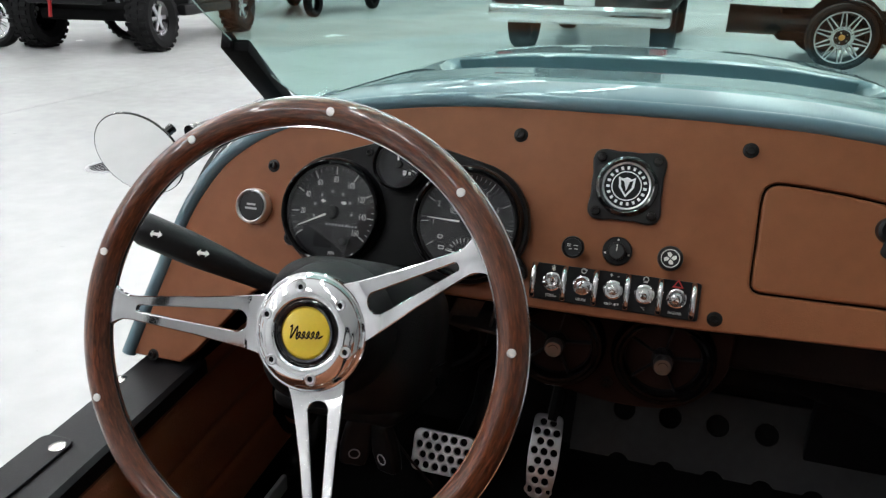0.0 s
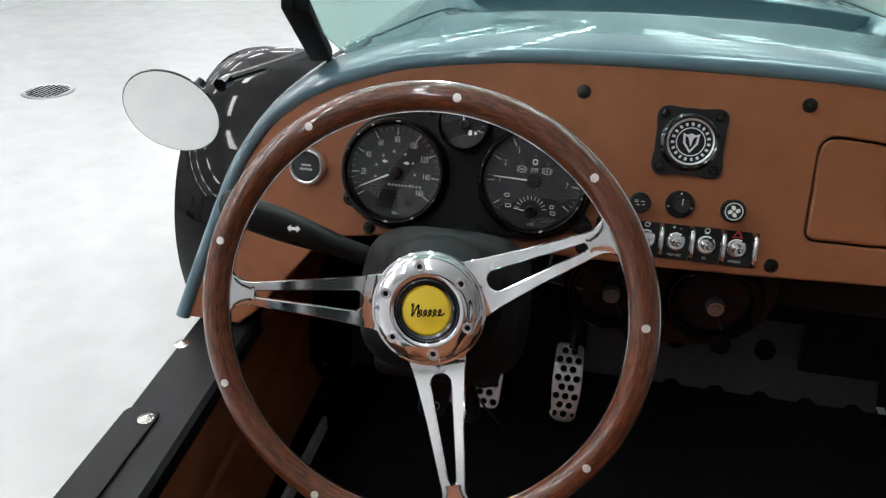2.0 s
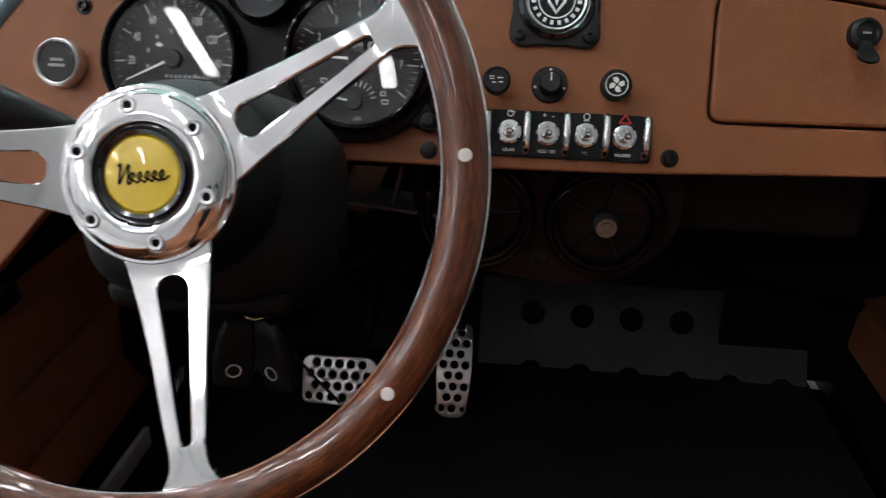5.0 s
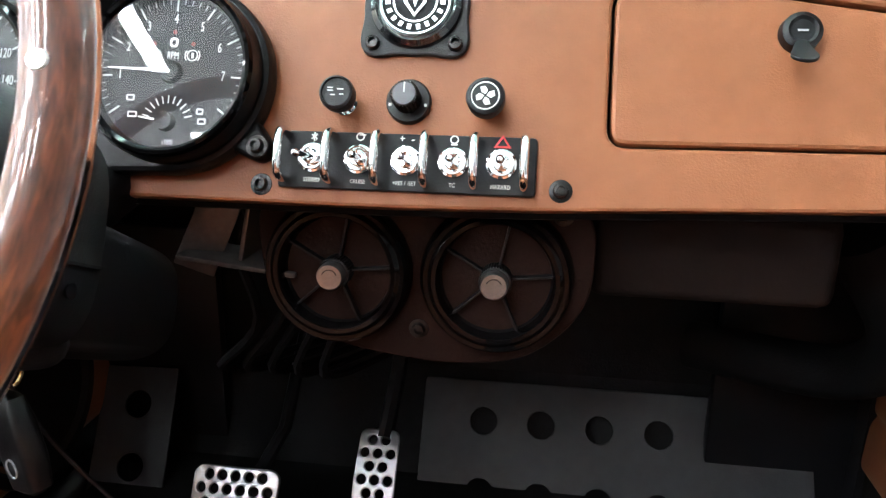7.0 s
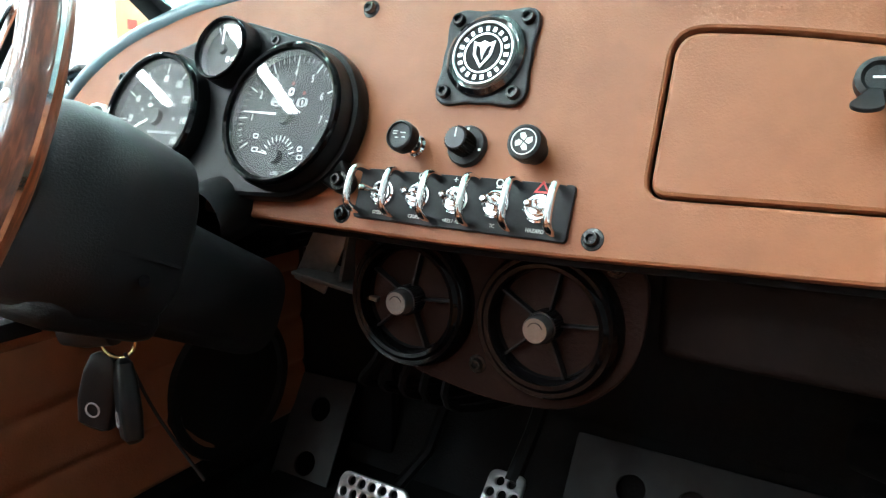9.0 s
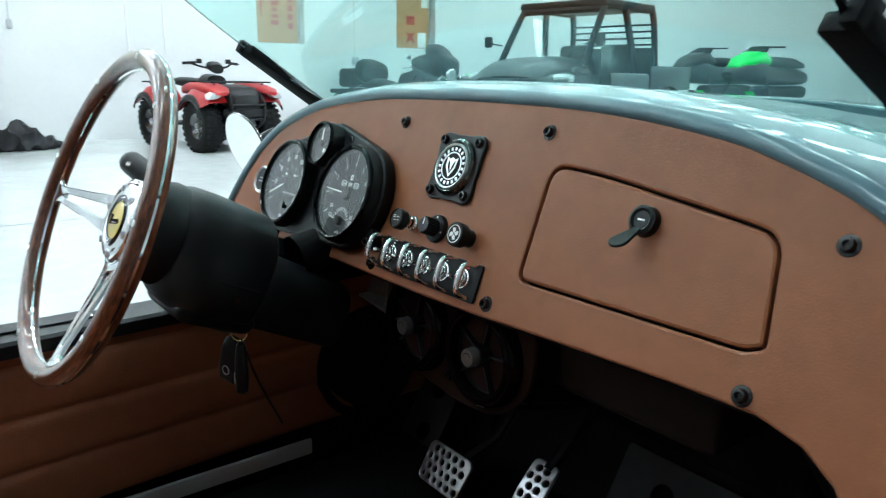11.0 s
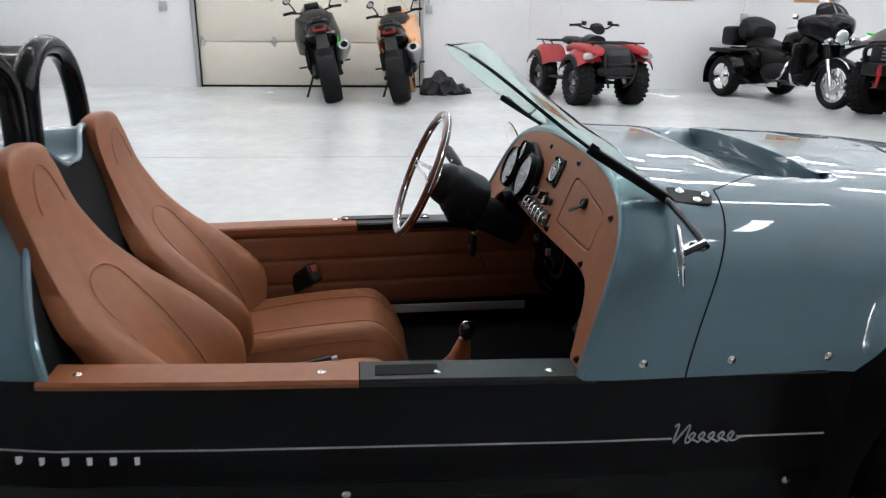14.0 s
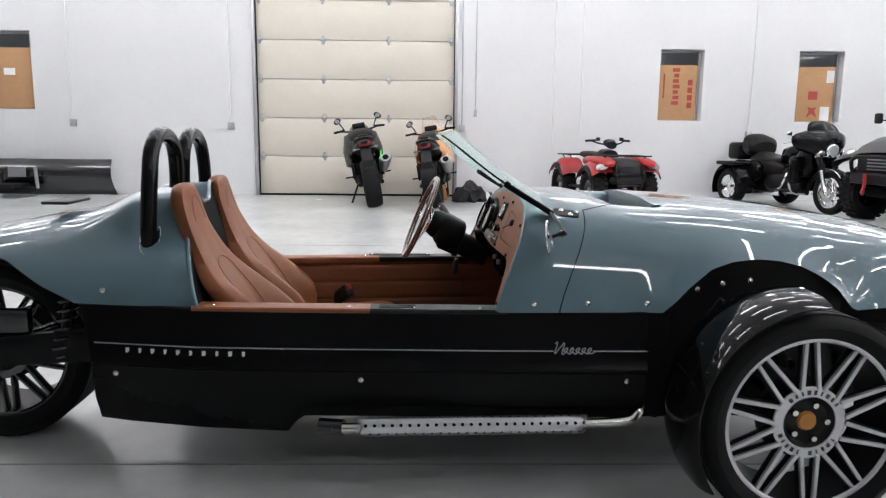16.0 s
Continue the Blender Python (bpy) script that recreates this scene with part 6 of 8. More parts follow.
def setting(name, geo, mt, label="", angle=35):
    return solid(name, geo, mt, label or name.replace("_", " "), name.split("_")[0], ROOM, "", "structure", angle)


setting("floor", box((X0 + X1) / 2, (Y0 + Y1) / 2, -0.05, X1 - X0 + 1, Y1 - Y0 + 1, 0.1), FLOORMAT, "pale grey glossy epoxy-painted concrete floor")
setting("ceiling", box((X0 + X1) / 2, (Y0 + Y1) / 2, H + 0.05, X1 - X0 + 1, Y1 - Y0 + 1, 0.1), CEILMAT, "white painted hall ceiling")
# unseen east wall, added in dark grey so that glossy parts reflect less light
setting("wall_east", box(X1 + 0.1, (Y0 + Y1) / 2, H / 2, 0.2, Y1 - Y0, H), DARKWALL, "grey painted hall wall")
setting("wall_south", box((X0 + X1) / 2, Y0 - 0.1, H / 2, X1 - X0, 0.2, H), WALLMAT, "white painted hall wall")
setting("wall_north", box((X0 + X1) / 2, Y1 + 0.1, H / 2, X1 - X0, 0.2, H), WALLMAT, "white painted hall wall")
WINS = [(-7.3, -6.42, 1.50, 2.86), (4.76, 5.55, 1.42, 2.68), (7.28, 8.10, 1.42, 2.68)]
# west wall in pieces round its openings
pieces = []
cuts = sorted([(DOOR_Y0, DOOR_Y1, 0.0, DOOR_H)] + WINS)
y = Y0
for a, b, z0, z1 in cuts:
    pieces.append(box(X0 - 0.15, (y + a) / 2, H / 2, 0.3, a - y, H))
    if z0 > 0:
        pieces.append(box(X0 - 0.15, (a + b) / 2, z0 / 2, 0.3, b - a, z0))
    pieces.append(box(X0 - 0.15, (a + b) / 2, (z1 + H) / 2, 0.3, b - a, H - z1))
    y = b
pieces.append(box(X0 - 0.15, (y + Y1) / 2, H / 2, 0.3, Y1 - y, H))
setting("wall_west", join(*pieces), WALLMAT, "white painted block wall")

# sectional door
gd = tagged(new("door_1"), "cream sectional overhead garage door, closed", "garage door", "", "structure")
gd.matrix_world = ROOM
SEC = 0.684
for k in range(6):
    z0 = 0.03 + SEC * k
    part("door_section", box(X0 - 0.08, (DOOR_Y0 + DOOR_Y1) / 2, z0 + SEC / 2 - 0.004, 0.05, DOOR_Y1 - DOOR_Y0, SEC - 0.012, 0.006), DOORMAT, gd)
    for yy in (DOOR_Y0 + 0.07, DOOR_Y0 + 1.19, DOOR_Y0 + 2.36, DOOR_Y1 - 0.07):
        part("hinge", join(box(X0 - 0.05, yy, z0 + SEC, 0.02, 0.05, 0.15, 0.008), box(X0 - 0.045, yy, z0 + SEC, 0.02, 0.09, 0.05, 0.008)), STEELGREY, gd)
part("bottom_seal", box(X0 - 0.07, (DOOR_Y0 + DOOR_Y1) / 2, 0.018, 0.06, DOOR_Y1 - DOOR_Y0, 0.034), MATT_BLACK, gd)
for yy in (DOOR_Y0 - 0.03, DOOR_Y1 + 0.03):
    part("door_track", box(X0 + 0.02, yy, DOOR_H / 2, 0.05, 0.06, DOOR_H, 0.005), STEELGREY, gd)
    part("rubber_seal", box(X0 - 0.03, yy + (0.035 if yy < 0 else -0.035), DOOR_H / 2, 0.04, 0.02, DOOR_H, 0.004), MATT_BLACK, gd)
setting("backdrop", box(X0 - 1.2, 1.0, 2.5, 0.1, 24, 5), WHITE, "plain pale outside surface behind the windows")

for k, (a, b, z0, z1) in enumerate(WINS):
    win = tagged(new("window_%d" % (k + 1)), "narrow window covered from inside with brown cardboard", "window", "", "structure")
    win.matrix_world = ROOM
    part("window_frame", join(box(X0 - 0.2, (a + b) / 2, z1 - 0.02, 0.05, b - a, 0.04), box(X0 - 0.2, (a + b) / 2, z0 + 0.02, 0.05, b - a, 0.04), box(X0 - 0.2, a + 0.02, (z0 + z1) / 2, 0.05, 0.04, z1 - z0), box(X0 - 0.2, b - 0.02, (z0 + z1) / 2, 0.05, 0.04, z1 - z0), box(X0 - 0.2, (a + b) / 2, z1 - 0.30, 0.04, b - a, 0.03)), STEELGREY, win)
    pn = part("pane", box(X0 - 0.21, (a + b) / 2, (z0 + z1) / 2, 0.006, b - a - 0.07, z1 - z0 - 0.07), LENS, win)
    pn.visible_shadow = False
    bd = part("cardboard", box(X0 - 0.12, (a + b) / 2 - 0.03, z0 + (z1 - z0) * 0.40, 0.01, b - a - 0.08, (z1 - z0) * 0.78, 0.003), CARDBOARD, win, "brown cardboard sheet with red print")
    if k == 1:
        for j in range(7):
            part("print_bar", box(X0 - 0.113, a + 0.335 + 0.012 * (j % 2), z0 + 0.32 + 0.098 * j, 0.003, 0.13 - 0.02 * (j % 3), 0.066), CARDPRINT, bd)
        for j in range(4):
            part("print_bar", box(X0 - 0.113, a + 0.60, z0 + 0.28 + 0.135 * j, 0.003, 0.085, 0.10), CARDPRINT, bd)
        part("print_bar", box(X0 - 0.113, a + 0.12, z0 + 0.62, 0.003, 0.03, 0.44), CARDPRINT, bd)
    elif k == 2:
        part("print_mark", box(X0 - 0.113, a + 0.36, z0 + 0.48, 0.003, 0.17, 0.15), CARDPRINT, bd)
        part("print_mark", xf(plate([[(-0.10, -0.11), (0.0, -0.04), (0.10, -0.11), (0.05, 0.02), (0.09, 0.09), (0.0, 0.06), (-0.09, 0.09), (-0.05, 0.02)]], 0.003), Matrix(((0, 0, 1, X0 - 0.113), (1, 0, 0, a + 0.36), (0, 1, 0, z0 + 0.19), (0, 0, 0, 1)))), CARDPRINT, bd)
        part("paper_slip", box(X0 - 0.112, a + 0.60, z0 + 0.15, 0.004, 0.17, 0.26), PAPER, bd)
        part("paper_slip", box(X0 - 0.112, a + 0.66, z0 + 0.82, 0.004, 0.14, 0.22), PAPER, bd)
    else:
        part("paper_slip", box(X0 - 0.112, a + 0.42, z0 + 0.66, 0.004, 0.2, 0.12), PAPER, bd)

# boxes and conduits on the wall
for k, (yy, zz, top) in enumerate(((-5.75, 1.27, 5), (-2.95, 1.24, 5), (1.20, 1.24, 5), (6.45, 1.18, 5))):
    bx = solid("socket_box", box(0, 0, 0, 0.05, 0.11, 0.13, 0.008), STEELGREY, "small grey electrical box fixed to the wall", "socket", ROOM @ pose(X0 + 0.025, yy, zz), "wall sockets")
    part("conduit", tube([(-0.005, 0.0 if k else -0.02, 0.06), (-0.005, 0.0 if k else -0.02, top - zz - 0.01)], 0.014, 8), WHITE if k != 2 else STEELGREY, bx)
cn = solid("wall_conduit", join(tube([(0, 0, -0.7), (0, 0, 3.4)], 0.010, 8), tube([(0, 0.5, -0.35), (0, 0.5, 3.4)], 0.010, 8)), WHITE, "pair of white painted conduits on the wall", "conduit", ROOM @ pose(X0 + 0.015, 2.85, 1.55))
hk = solid("pull_chain", join(tube([(0, 0, 0), (0, 0, 3.0)], 0.006, 6), box(0, 0, -0.04, 0.03, 0.06, 0.12, 0.01)), STEELGREY, "door pull chain hanging beside the garage door", "chain", ROOM @ pose(X0 + 0.03, 1.44, 1.55))

# strip lights
strip = mesh_of(box(0, 0, 0, 0.16, 1.22, 0.03, 0.004))
strip.materials.append(LIGHT)
hous = mesh_of(box(0, 0, 0.05, 0.09, 1.3, 0.06, 0.01))
hous.materials.append(WHITE)
for x in (-9.0, -7.0, -5.0, -3.0, -1.0, 1.2, 3.4, 6.9):
    for j in range(16):
        y = -9.4 + 2.15 * j
        if (x > 6 and (j % 3 or j < 4)) or (0 < x < 6 and y < 3.0) or (-6 < x and y < -6.0) or (x < -6 and y > 15):
            continue
        fx = solid("ceiling_light", hous, WHITE, "long white fluorescent ceiling light, switched on", "ceiling light", ROOM @ pose(x, y, H - 0.55, 0, 0, 90 if 0 < x < 5 else 0), "hall ceiling lights")
        part("tube_panel", strip, LIGHT, fx)
        part("hanger", join(tube([(0, -0.5, 0.08), (0, -0.5, 0.54)], 0.006, 6), tube([(0, 0.5, 0.08), (0, 0.5, 0.54)], 0.006, 6)), STEELGREY, fx)
# floor drain and joints
dr = solid("floor_drain", lathe([(0.0, 0.004), (0.104, 0.004), (0.107, 0.007), (0.12, 0.007), (0.123, 0.0)], 40), STEELGREY, "round grey metal floor drain grate", "drain", ROOM @ pose(-2.74, 3.04, 0.0))
# no openings cut: black bars on the grate give the dark of its slots
for k in range(8):
    x = -0.0805 + 0.023 * k
    part("slot", box(0, 0, 0, 0.011, 2 * math.sqrt(0.098 ** 2 - x * x), 0.002, 0), MATT_BLACK, dr, at=pose(x, 0, 0.0048))
for k, (x, y, w, l) in enumerate(((0.51, 7.0, 0.008, 34), (-4.4, 7.0, 0.008, 34))):
    setting("trim_%d" % (k + 1), box(x, y, 0.001, w, l, 0.002), material("joint_filler", (0.3, 0.3, 0.3), 0.8), "grey sealed joint in the floor")


# ---------------------------------------------------------------- vehicles round the hall
def wheel_ring(R, W, r, n=40):
    """Tyre about the local x axis."""
    p = [(r, -W * 0.32), (r + 0.4 * (R - r), -W * 0.5), (R - 0.25 * (R - r), -W * 0.48), (R - 0.02 * R, -W * 0.30), (R, 0), (R - 0.02 * R, W * 0.30), (R - 0.25 * (R - r), W * 0.48), (r + 0.4 * (R - r), W * 0.5), (r, W * 0.32)]
    return lathe(p, n, False, pose(0, 0, 0, 0, 90, 0))


def knobs(R, W, n=26, h=0.018):
    out = []
    for k in range(n):
        for s, off in ((-0.3, 0.0), (0.0, 0.5), (0.3, 0.0)):
            out.append(xf(box(s * W, 0, R, W * 0.24, 2 * math.pi * R / n * 0.5, h), pose(0, 0, 0, 360 * (k + off) / n, 0, 0)))
    return join(*out)


def lugged(parent, name, R, W, r, at, spokes=6, face=1, label="knobbly black tyre"):
    w = part(name, wheel_ring(R, W, r), RUBBER, parent, label, at=at)
    part("tread", knobs(R, W), RUBBER, w)
    part("rim", lathe([(r + 0.01, 0.34 * W), (r - 0.02, 0.30 * W), (r * 0.55, 0.12 * W), (r * 0.3, 0.2 * W), (0.0, 0.22 * W)], 32, False, pose(0, 0, 0, 0, 90 * face, 0)), GLOSS_BLACK, w)
    for k in range(spokes):
        part("rim_spoke", xf(box(0.0, r * 0.52, 0.24 * W, r * 0.22, r * 0.75, 0.02, 0.006), pose(0, 0, 0, 0, 90 * face, 0) @ pose(0, 0, 0, 0, 0, 360 * k / spokes)), BRUSHED, w)
    part("hub", lathe([(r * 0.25, 0.2 * W), (r * 0.25, 0.32 * W), (0, 0.34 * W)], 16, False, pose(0, 0, 0, 0, 90 * face, 0)), BRUSHED, w)
    return w


def blob(stations, n=20, p=2.6):
    """Loft along y: (y, cz, half width, half height)."""
    return loft([[(w * math.copysign(abs(math.cos(a)) ** (2 / p), math.cos(a)), y, cz + h * math.copysign(abs(math.sin(a)) ** (2 / p), math.sin(a))) for a in [2 * math.pi * k / n for k in range(n)]] for y, cz, w, h in stations])


def sport_bike(m, paint, label, faired):
    """Rear tyre's contact at the origin, nose along +y."""
    b = thing("motorcycle", label, "motorcycle", m, "parked motorcycles")
    for y, R, W in ((0, 0.325, 0.185), (1.42, 0.31, 0.125)):
        w = part("wheel", wheel_ring(R, W, 0.225), RUBBER, b, at=pose(0, y, R))
        part("rim", lathe([(0.228, 0.035), (0.2, 0.02), (0.05, 0.03), (0.05, -0.03), (0.2, -0.02), (0.228, -0.035)], 32, False, pose(0, 0, 0, 0, 90, 0)), GLOSS_BLACK, w)
        part("brake_disc", lathe([(0.09, 0.05), (0.15, 0.05), (0.15, 0.055), (0.09, 0.055)], 28, True, pose(0, 0, 0, 0, 90, 0)), STEELGREY, w)
    for s in (-1, 1):
        part("swing_arm", tube([(s * 0.12, 0, 0.325), (s * 0.11, 0.55, 0.42)], 0.03, 8), SATIN_BLACK, b)
        part("fork_leg", tube([(s * 0.1, 1.42, 0.32), (s * 0.1, 1.12, 1.0)], 0.027, 10), STEELGREY if faired else GOLD, b)
        part("footrest", tube([(s * 0.16, 0.5, 0.42), (s * 0.27, 0.5, 0.42)], 0.011, 8), SATIN_BLACK, b)
        part("indicator", join(tube([(s * 0.06, -0.06, 0.80), (s * 0.11, -0.07, 0.80)], 0.007, 6), box(s * 0.125, -0.07, 0.80, 0.04, 0.025, 0.03, 0.01)), GREYPLASTIC, b)
        part("grip", tube([(s * 0.19, 0.98, 1.07), (s * 0.31, 0.93, 1.06)], 0.017, 10), RUBBER, b)
        part("mirror", join(tube([(s * 0.18, 1.0, 1.07), (s * 0.21, 1.02, 1.14), (s * 0.235, 1.0, 1.19)], 0.008, 6), xf(blob([(0.985, 0, 0.025, 0.02), (0.99, 0, 0.05, 0.036), (1.01, 0, 0.04, 0.03)]), pose(s * 0.25, 0, 1.215, 0, s * 50, 0))), PLASTIC, b)
        part("mirror_glass", xf(lathe([(0.0, 0.0), (0.030, 0.0)], 20), pose(s * 0.25, 0.983, 1.215, 90, 0, 0)), HEADLAMP, b)
    part("handlebar", tube(spline([(-0.24, 0.95, 1.065), (-0.10, 1.02, 1.04), (0.10, 1.02, 1.04), (0.24, 0.95, 1.065)], 5), 0.013, 8), SATIN_BLACK, b)
    part("engine", join(box(0, 0.75, 0.48, 0.34, 0.5, 0.38, 0.05, 3), box(0, 0.95, 0.62, 0.26, 0.2, 0.3, 0.04)), SATIN_BLACK, b)
    part("fuel_tank", blob([(0.58, 0.86, 0.06, 0.05), (0.68, 0.90, 0.13, 0.10), (0.85, 0.94, 0.17, 0.13), (1.0, 0.93, 0.15, 0.12), (1.08, 0.90, 0.08, 0.08)]), PLASTIC, b)
    part("seat", blob([(-0.12, 0.93, 0.06, 0.02), (-0.02, 0.92, 0.11, 0.045), (0.2, 0.88, 0.12, 0.05), (0.4, 0.83, 0.13, 0.045), (0.6, 0.84, 0.10, 0.04)]), SEATBLACK, b)
    part("tail_unit", blob([(-0.2, 0.88, 0.035, 0.02), (-0.12, 0.87, 0.08, 0.05), (0.1, 0.82, 0.12, 0.07), (0.4, 0.76, 0.13, 0.08)]), PLASTIC, b)
    part("tail_lamp", box(0, -0.175, 0.862, 0.13, 0.03, 0.05, 0.012), RED, b, "red tail lamp")
    part("rear_fender", loft([[(-w, y, z), (w, y, z), (w, y + 0.012, z + 0.004), (-w, y + 0.012, z + 0.004)] for y, z, w in ((-0.13, 0.80, 0.055), (-0.2, 0.66, 0.06), (-0.24, 0.55, 0.075), (-0.245, 0.53, 0.075))]), PLASTIC, b)
    part("plate_bar", box(0, -0.235, 0.61, 0.13, 0.006, 0.09, 0.002), PLASTIC, b)
    part("silencer", tube([(0.17, 0.5, 0.42), (0.19, 0.25, 0.52), (0.205, -0.02, 0.62), (0.205, -0.08, 0.64)], [0.035, 0.06, 0.07, 0.055], 16), STEELGREY, b, "grey metal silencer")
    part("silencer_tip", tube([(0.206, -0.085, 0.642), (0.206, -0.1, 0.648)], 0.035, 14), MATT_BLACK, b)
    for s in (-1, 1):
        part("frame_rail", tube(spline([(s * 0.16, 0.45, 0.62), (s * 0.19, 0.7, 0.72), (s * 0.17, 1.0, 0.88), (s * 0.06, 1.12, 0.98)], 5), 0.019, 8), paint if s > 0 else SATIN_BLACK, b)
        part("side_cover", loft([[(s * (0.13 + o), y, z + dz) for o, dz in ((0, -0.09), (0.03, -0.05), (0.04, 0.0), (0.02, 0.06))] for y, z in ((0.30, 0.70), (0.55, 0.74), (0.85, 0.78), (1.1, 0.86))], False, False), paint if faired else GLOSS_BLACK, b)
    part("headlamp_cowl", blob([(1.08, 1.0, 0.10, 0.10), (1.2, 1.0, 0.13, 0.13), (1.3, 0.97, 0.09, 0.08)]), GLOSS_BLACK if not faired else paint, b)
    part("instrument_hood", box(0, 1.1, 1.11, 0.16, 0.06, 0.08, 0.02), PLASTIC, b)
    part("front_fender", lathe([(0.33, -0.06), (0.345, -0.03), (0.348, 0), (0.345, 0.03), (0.33, 0.06)], 40, False, pose(0, 1.42, 0.31, 0, 90, 0)), GLOSS_BLACK if not faired else paint, b)
    for s in (-1, 1):
        part("tank_shroud", loft([[(s * x, y, z) for x, z in ((w * 0.6, zb), (w, zb + 0.05), (w * 1.05, (zb + zt) / 2), (w * 0.85, zt - 0.04), (w * 0.4, zt))] for y, w, zb, zt in ((0.42, 0.13, 0.62, 0.84), (0.75, 0.21, 0.52, 0.97), (1.0, 0.235, 0.50, 1.03), (1.18, 0.17, 0.62, 1.02))], False, False), PLASTIC if not faired else paint, b)
        part("heel_guard", box(s * 0.17, 0.42, 0.50, 0.03, 0.16, 0.22, 0.01), SATIN_BLACK, b)
    part("tail_bag_hook", box(0, 0.02, 0.965, 0.10, 0.16, 0.03, 0.01), PLASTIC, b)
    if faired:
        for s in (-1, 1):
            part("fairing", loft([[(s * x, y, z) for x, z in ((w * 0.7, zb), (w, zb + 0.06), (w * 1.06, (zb + zt) / 2), (w * 0.9, zt - 0.05), (w * 0.5, zt))] for y, w, zb, zt in ((0.5, 0.15, 0.66, 0.80), (0.85, 0.215, 0.60, 0.92), (1.1, 0.235, 0.62, 1.04), (1.3, 0.17, 0.70, 1.06), (1.42, 0.08, 0.80, 1.0))], False, False), paint, b, "orange side fairing")
        sc = part("screen", thick(lambda u, v: (0.14 * (2 * u - 1) * (1 - 0.5 * v), 1.28 - 0.22 * v + 0.05 * (1 - (2 * u - 1) ** 2), 1.06 + 0.22 * v), 12, 10, 0.004), LENS, b)
        sc.visible_shadow = False
    part("side_stand", tube([(-0.14, 0.6, 0.3), (-0.26, 0.62, 0.03), (-0.29, 0.62, 0.012)], 0.012, 8), SATIN_BLACK, b)
    return b


LEAN_L = pose(0, 0, 0, 0, -10, 0)
sport_bike(ROOM @ pose(-8.22, -0.22, 0.005, 0, 0, 97) @ LEAN_L @ Matrix.Diagonal((1.36, 1.15, 1.15, 1.0)), GREEN, "black naked motorcycle with green frame parked tail-out by the garage door", False)
sport_bike(ROOM @ pose(-8.2, 0.72, 0.005, 0, 0, 84) @ LEAN_L @ Matrix.Diagonal((1.34, 1.12, 1.12, 1.0)), ORANGE, "orange and black faired motorcycle parked tail-out by the garage door", True)
folds = [(-0.32, 0.05, 0.10, 0.05), (-0.2, 0.12, 0.18, 0.12), (0.0, 0.16, 0.22, 0.16), (0.15, 0.12, 0.2, 0.12), (0.38, 0.04, 0.12, 0.04), (0.5, 0.02, 0.05, 0.02)]
bag = blob([(y,) + tuple(lerp_table([(f[0], f[c]) for f in folds], y) for c in (1, 2, 3)) for y in [-0.32 + 0.82 * k / 31 for k in range(32)]], 40)
bag = ([(x + 0.06 * noise.noise(Vector((x * 11, y * 11, z * 11))), y + 0.04 * noise.noise(Vector((x * 9, y * 12 + 3, z * 9))), max(0.001, z + 0.09 * noise.noise(Vector((x * 8 + 5, y * 10, z * 8))) + 0.03 * noise.noise(Vector((x * 23, y * 23, 2.0))))) for x, y, z in bag[0]], bag[1])
solid("crumpled_cover", bag, CLOTH, "crumpled dark cloth cover lying on the floor", "cover", ROOM @ pose(-9.3, 1.33, 0, 0, 0, 15))


